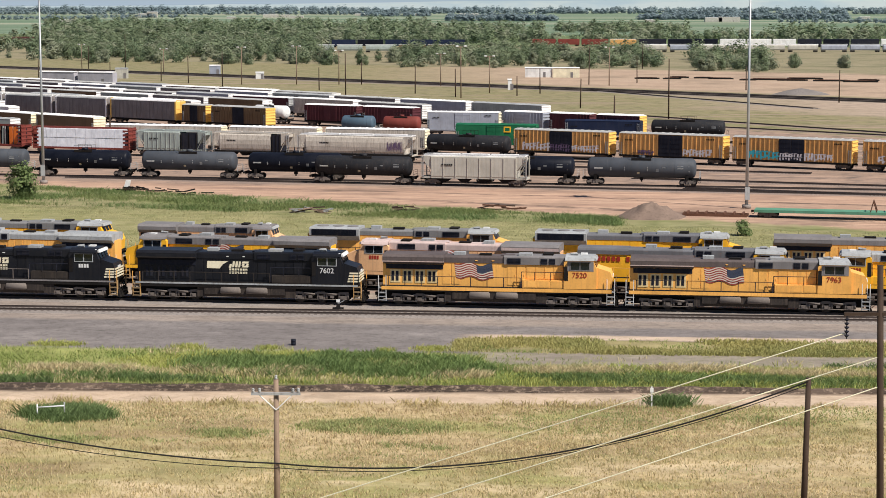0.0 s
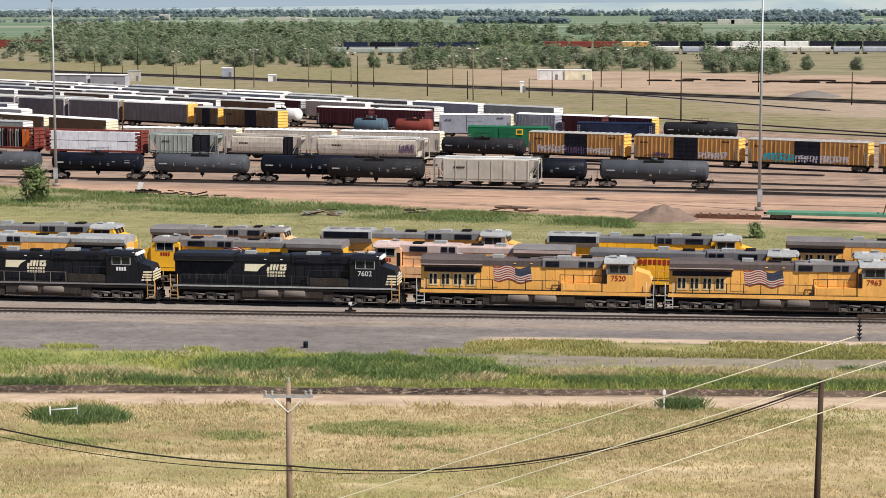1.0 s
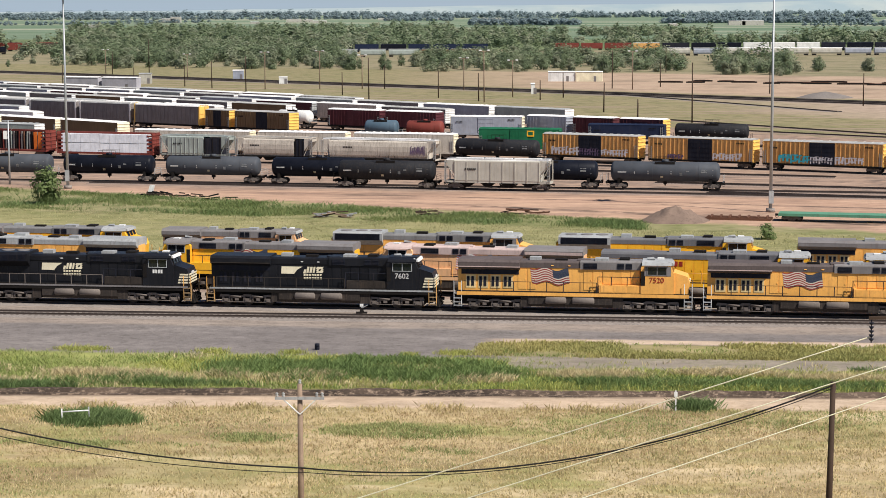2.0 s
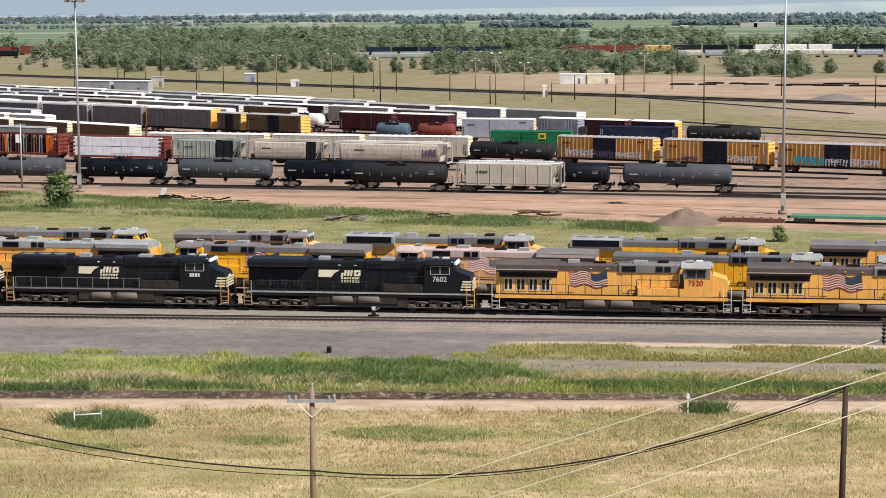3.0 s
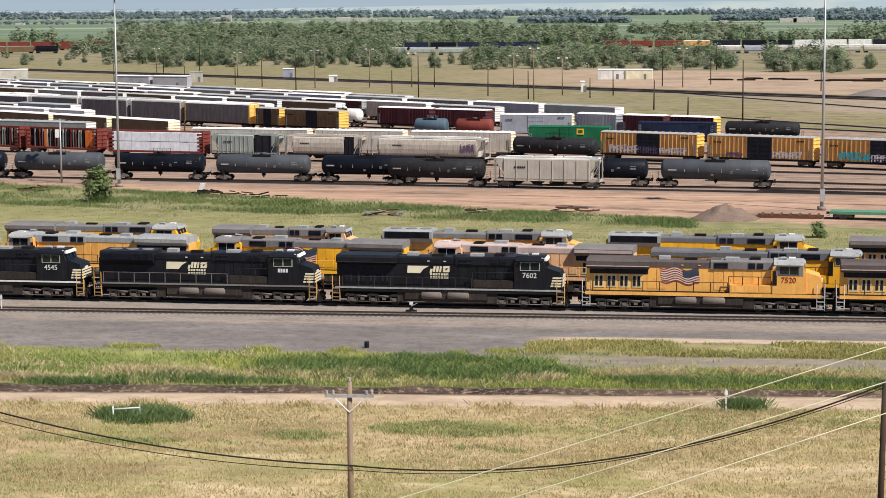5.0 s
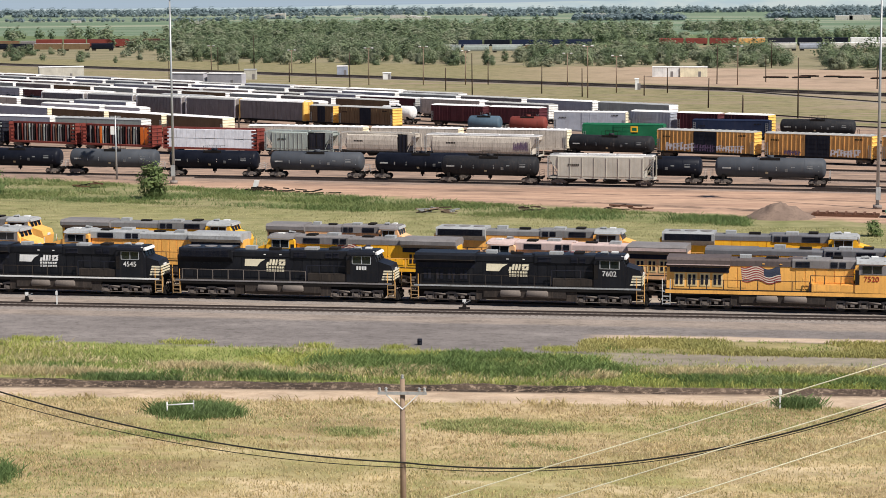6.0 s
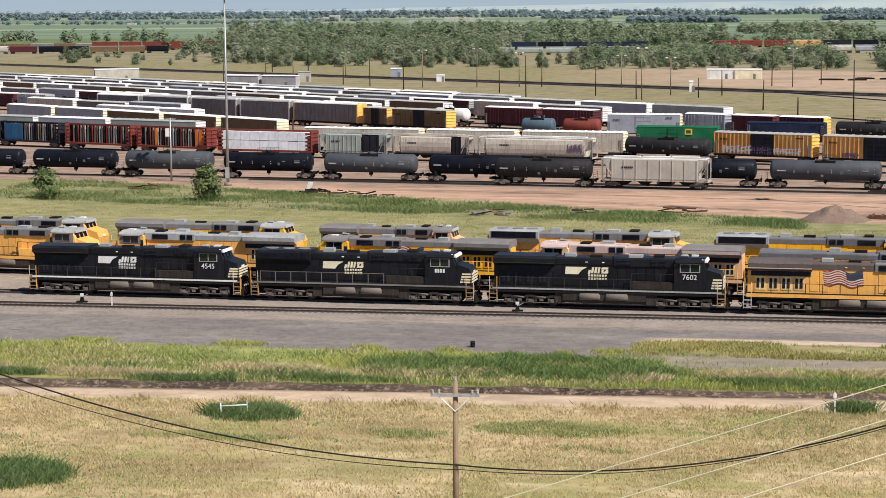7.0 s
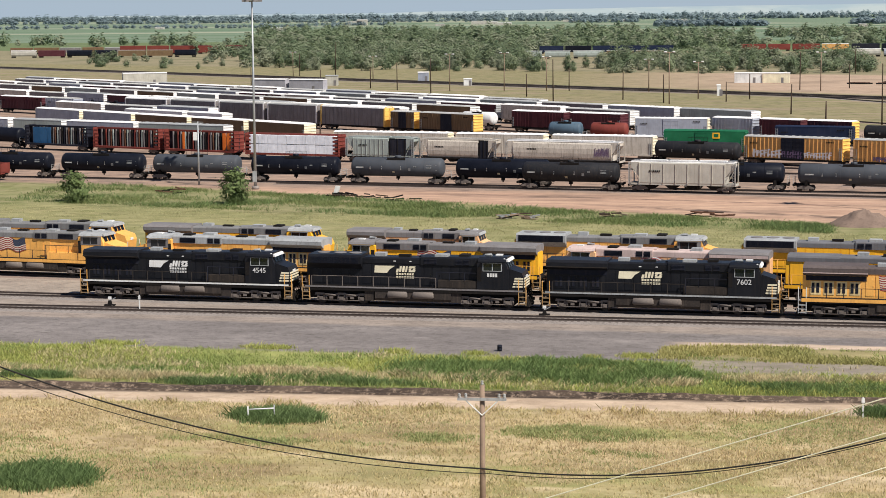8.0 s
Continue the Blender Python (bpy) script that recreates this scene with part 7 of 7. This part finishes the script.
keg = thing("drum", pose(-12.0, 153.1, GROUND), "small dark drum on the gravel", "drum")
bm = bmesh.new()
for z0, z1, r0, r1 in ((0, 0.05, 0.19, 0.2), (0.05, 0.22, 0.2, 0.195), (0.22, 0.27, 0.21, 0.21), (0.27, 0.46, 0.195, 0.2), (0.46, 0.5, 0.2, 0.18)):
    tube(bm, (0, 0, z0), (0, 0, z1), r0, 12, r1)
part("drum_body", bm, DOORBLK, keg)


def switch_stand(x, y):
    th = thing("switch_stand", pose(x, y, GROUND), "low track switch stand with lever", "switch stand")
    bm = bmesh.new()
    box(bm, -0.5, 0.5, -0.22, 0.22, 0.1, 0.22)
    prism(bm, [(-0.2, 0.22), (0.2, 0.22), (0.1, 0.6), (-0.1, 0.6)], -0.15, 0.15, "y")
    part("stand_base", bm, GRIME, th)
    bm = bmesh.new()
    tube(bm, (0, 0, 0.55), (0.55, 0, 0.85), 0.04, 6)
    part("lever", bm, GALV, th)
    bm = bmesh.new()
    box(bm, -0.16, 0.16, -0.03, 0.03, 0.7, 0.95)
    tube(bm, (0, 0, 0.5), (0, 0, 0.75), 0.03, 6)
    part("target", bm, WHITEP, th)


switch_stand(-9.4, 171.4)
switch_stand(-50.3, 174.9)

rngc = random.Random(31)


def plank_heap(x, y, n, w, label, mats, lay=2.2):
    th = thing("plank_heap", pose(x, y, GROUND), label, "debris")
    for i in range(n):
        L = rngc.uniform(0.8, lay)
        bm = bmesh.new()
        box(bm, -L / 2, L / 2, -0.11, 0.11, -0.08, 0.08)
        soften(bm, 0.02)
        part("plank", bm, mats[i % len(mats)], th, at=pose(rngc.uniform(-w, w), rngc.uniform(-1.2, 1.2), 0.1 + 0.16 * (i % 4), rngc.uniform(-8, 8), rngc.uniform(-12, 12), rngc.uniform(-35, 35)))


plank_heap(-17.6, 254.6, 26, 3.0, "heap of grey broken ties and planks", (WOODG, GREYL, WOODP))
plank_heap(-5.0, 256.6, 12, 1.4, "small heap of weathered ties", (WOODG, WOODP))
plank_heap(-44.0, 283.5, 16, 4.6, "scattered dark ties in weeds", (WOODP, GRIME))
plank_heap(-36.0, 279.0, 10, 2.6, "dark old ties beside the dirt", (WOODP, GRIME))
plank_heap(-74.0, 291.0, 9, 1.8, "dark scrap at the weed edge", (GRIME, RUST))
plank_heap(9.0, 258.5, 9, 3.2, "dark ties lying along the dirt", (WOODP, RUST), 3.4)
sw = thing("derail_sign", pose(-46.9, 286.6, GROUND), "white trackside machine with dark base", "track equipment")
bm = bmesh.new()
prism(bm, [(-0.5, 0.5), (0.25, 0.5), (0.5, 1.45), (-0.2, 1.5)], -0.3, 0.3, "y")
soften(bm, 0.05)
part("white_hood", bm, WHITEP, sw)
bm = bmesh.new()
box(bm, -0.7, 0.8, -0.4, 0.4, 0, 0.5)
soften(bm, 0.05)
part("base_box", bm, GRIME, sw)

# dirt heap
PILE = rough_mat("heaped_earth", (0.165, 0.118, 0.093), (0.24, 0.17, 0.13), 1.1, third=(0.115, 0.084, 0.067))
bm = bmesh.new()
R, A = 14, 40
rings = []
for j in range(R + 1):
    r = j / R
    ring = []
    for i in range(A):
        a = 2 * math.pi * i / A
        wob = 1 + 0.16 * noise.noise(Vector((math.cos(a) * 1.5, math.sin(a) * 1.5, 2.0)))
        x, y = math.cos(a) * r * 4.6 * wob, math.sin(a) * r * 3.6 * wob
        z = 2.25 * (1.0 - math.sqrt(r * r + 0.012) * 0.994) + (0.3 * noise.noise(Vector((x, y, 0.5))) + 0.2 * noise.noise(Vector((x * 2.3, y * 2.3, 4.0)))) * (1 - r * r) + (0 if r < 1 else -0.05)
        ring.append(bm.verts.new((x, y, z)))
    rings.append(ring)
for a, b in zip(rings, rings[1:]):
    for i in range(A):
        bm.faces.new((a[i], a[(i + 1) % A], b[(i + 1) % A], b[i])).smooth = True
solid("earth_mound", bm, PILE, pose(26.9, 248.6, GROUND), "cone-shaped heap of brown earth", "earth heap")

# stub track with bare flatcars
m, L = span("W", 40.0, 60.0)
fc = gondola("flatcar", m @ pose(0, 0, -0.35), L, 1.2, GREENFL, "bare green flatcar deck with end stakes", "", True)
for x in (5.2, 7.6):
    bm = bmesh.new()
    for s in (-1.2, 1.2):
        tube(bm, (x - 0.35, s, 1.15), (x, s, 2.5), 0.07, 6)
        tube(bm, (x + 0.45, s, 1.15), (x, s, 2.5), 0.07, 6)
    tube(bm, (x, -1.2, 2.5), (x, 1.2, 2.5), 0.07, 6)
    part("stake_frame", bm, RUST, fc)
m, L = span("W", 31.4, 39.6)
fr = thing("scrap_underframe", m @ pose(0, 0, -0.25), "rusty bare car underframe on the dirt", "scrap")
for y in (-1.2, 0.0, 1.2):
    bm = bmesh.new()
    box(bm, -L / 2, L / 2, y - 0.12, y + 0.12, 0.0, 0.32)
    part("beam", bm, RUST, fr)
for i in range(7):
    bm = bmesh.new()
    box(bm, -L / 2 + 0.5 + i * 1.2, -L / 2 + 0.75 + i * 1.2, -1.3, 1.3, 0.32, 0.5)
    part("cross_beam", bm, RUST, fr)


# ---------------------------------------------------------------- far sheds, trailers and trains
def shed(name, x, y, w, d, h, wall, roof, label, turn=0.0, category="shed"):
    th = thing(name, pose(x, y, plain(y), 0, 0, turn), label, category)
    bm = bmesh.new()
    box(bm, -w / 2, w / 2, -d / 2, d / 2, 0, h)
    part("wall", bm, wall, th)
    bm = bmesh.new()
    prism(bm, [(-d / 2 - 0.15, h), (d / 2 + 0.15, h), (0, h + 0.35)], -w / 2 - 0.15, w / 2 + 0.15)
    part("roof", bm, roof, th)
    bm = bmesh.new()
    box(bm, w * 0.18, w * 0.18 + 1.0, -d / 2 - 0.04, -d / 2, 0, min(2.1, h - 0.4))
    part("door", bm, GREYR, th)
    return th


shed("trailer", 37.4, 759, 10.4, 3.0, 3.7, WHITEP, HOPWHT, "white office trailer on pink earth", -8, "trailer")
shed("trailer", 48.0, 757, 10.2, 3.0, 3.7, CREAMP, HOPWHT, "cream storage trailer on pink earth", -8, "trailer")
shed("equipment_shed", -93.0, 792, 4.2, 3.0, 3.6, BOXGRY, HOPWHT, "small grey equipment shed")
shed("equipment_shed", -123.6, 747, 4.6, 3.0, 3.8, HOPGRY, GREYL, "small pale equipment shed")
shed("storage_building", -203.0, 765, 17.5, 6.0, 4.6, HOPGRY, HOPWHT, "cream storage building at the yard edge", 20, "building")
for x, lab in ((-137.0, "grey box trailer with white roof edge"), (-122.4, "grey box trailer with cream end")):
    shed("box_trailer", x, 690 - (x + 130) * 0.35, 14.0, 3.2, 4.3, TRAILG, HOPWHT, lab, -20, "trailer")
shed("small_cabinet", -70.0, 742, 3.0, 2.0, 2.4, WHITEP, WHITEP, "white signal cabinet by the main line", 0, "cabinet")
shed("small_cabinet", 22.0, 640, 1.2, 1.0, 3.4, WHITEP, WHITEP, "tall white signal cabinet by the main line", 0, "cabinet")


def far_car(x, y, L, H, body, roof, turn, label, round_top=False):
    th = thing("far_railcar", pose(x, y, 0, 0, 0, turn), label, "railcar", "cars of the far trains")
    bm = bmesh.new()
    if round_top:
        prism(bm, [(-1.2, 1.0), (1.2, 1.0), (1.55, 1.8), (1.55, H - 1.2), (1.1, H - 0.2), (-1.1, H - 0.2), (-1.55, H - 1.2), (-1.55, 1.8)], -L / 2 + 0.8, L / 2 - 0.8)
    else:
        box(bm, -L / 2 + 0.5, L / 2 - 0.5, -1.5, 1.5, 0.9, H - 0.15)
    part("body_shell", bm, body, th)
    bm = bmesh.new()
    prism(bm, [(-1.3, H - 0.2), (1.3, H - 0.2), (0, H + 0.1)], -L / 2 + 0.4, L / 2 - 0.4)
    part("roof_panel", bm, roof, th)
    for c in (-L / 2 + 2.2, L / 2 - 2.2):
        bm = bmesh.new()
        box(bm, c - 1.2, c + 1.2, -1.1, 1.1, 0.0, 0.9)
        part("truck", bm, GRIME, th)


rngf = random.Random(5)
for px0, px1, y, H, kinds in (
    (-380, -60, 1290, 4.8, ((BOXMAR, BOXMAR, False), (TANKBLK, TANKBLK, True), (HOPGRY, HOPWHT, True), (BOXBRN, ROOFGAL, False))),
    (-380, -180, 1420, 4.6, ((BOXBRN, BOXRED, False), (RACKGRY, ROOFGAL, False))),
    (-175, 60, 1400, 6.0, ((BOXRED, BOXRED, False), (BOXRED, BOXMAR, False), (BOXMAR, BOXRED, False), (BOXBRN, BOXRED, False))),
    (540, 760, 1180, 4.7, ((HOPTEA, ROOFGAL, True), (BOXBRN, ROOFGAL, False))),
    (540, 780, 1330, 5.2, ((TANKBLK, TANKBLK, False), (BOXBLU, TANKBLK, False))),
    (940, 1080, 1380, 4.8, ((BOXRED, BOXRED, False), (BOXORG, HOPWHT, False))),
    (1130, 1620, 1190, 4.7, ((HOPGRY, HOPWHT, True), (BOXGRY, ROOFGAL, True))),
    (1130, 1620, 1340, 5.4, ((TANKBLK, TANKBLK, False), (WHITEP, HOPWHT, False), (DOORBLK, TANKBLK, False), (TANKDRK, TANKBLK, False), (WHITEP, WHITEP, False))),
):
    px = px0
    while px < px1:
        b, r, rt = kinds[rngf.randrange(len(kinds))]
        L = rngf.uniform(16, 20)
        step = L / (y / 3472.0)
        x, yy = plant(px + step / 2, y)
        far_car(x, yy, L, H, b, r, 0, "car of a far standing train", rt)
        px += step + 1.0
for px, y, w, h in ((120, 3000, 40, 8), (258, 3500, 42, 13), (270, 3500, 30, 18), (480, 3500, 46, 10), (504, 3500, 30, 8), (525, 3400, 40, 7), (640, 3700, 40, 7), (730, 3700, 30, 7), (830, 3650, 60, 8), (1150, 3000, 24, 7), (1262, 3050, 44, 12), (1290, 3050, 56, 13), (1530, 3300, 28, 7), (410, 3300, 26, 7), (-100, 3200, 24, 6)):
    x, y = plant(px, y)
    shed("farm_shed", x, y, w * 0.6, 12, h * 0.55, HOPGRY, HOPWHT, "white farm shed among far fields", 0, "barn")


# old rail lengths and tie rows lying on the far bare ground, and a grey heap
rngp = random.Random(31)
for i in range(13):
    x = 80.0 + i * 6.4 + rngp.uniform(-2, 2)
    y, L = 752.0 - 0.42 * (x - 84.0) + rngp.uniform(-16, 10), rngp.uniform(6, 15)
    th = thing("rail_pile", pose(x, y, GROUND, 0, 0, -14 + (i * 7) % 9), "low dark pile of old rails on bare earth", "rail pile")
    for k in range(4):
        bm = bmesh.new()
        box(bm, -L / 2 + k * 0.7, L / 2 - k, -0.9 + k * 0.45, -0.6 + k * 0.45, 0, 0.55 + 0.12 * (k % 2))
        part("old_rail", bm, RUST if k % 2 else GRIME, th)
HEAPG = rough_mat("grey_heap_stone", (0.17, 0.15, 0.135), (0.23, 0.20, 0.18), 0.8, third=(0.13, 0.115, 0.105))
bm = bmesh.new()
rings = []
for j in range(9):
    r = j / 8
    rings.append([bm.verts.new((math.cos(a) * r * 9 * (1 + 0.1 * math.sin(3 * a)), math.sin(a) * r * 6, 2.0 * (1 - r ** 1.3) - (0.05 if j == 8 else 0) + 0.2 * noise.noise(Vector((math.cos(a) * r * 5, math.sin(a) * r * 5, 1))) * (1 - r))) for a in [2 * math.pi * i / 28 for i in range(28)]])
for a, b in zip(rings, rings[1:]):
    for i in range(28):
        bm.faces.new((a[i], a[(i + 1) % 28], b[(i + 1) % 28], b[i])).smooth = True
solid("gravel_mound", bm, HEAPG, pose(112.0, 606.0, GROUND), "low grey gravel mound near the siding", "gravel mound")


# ---------------------------------------------------------------- motion
def motions():
    for mid, loco in TRAIN:
        walk(loco, [(t, on("A", mid + SPEED_X * t)) for t in (0.0, 2.0, 4.0, 6.0, 8.0)])
    for key, mid, car in SHUNTED:
        walk(car, [(t, on(key, mid + d)) for t, d in ((0.0, 0.0), (2.0, 0.99), (4.0, 1.96), (6.0, 2.84), (8.0, 3.66))])


motions()
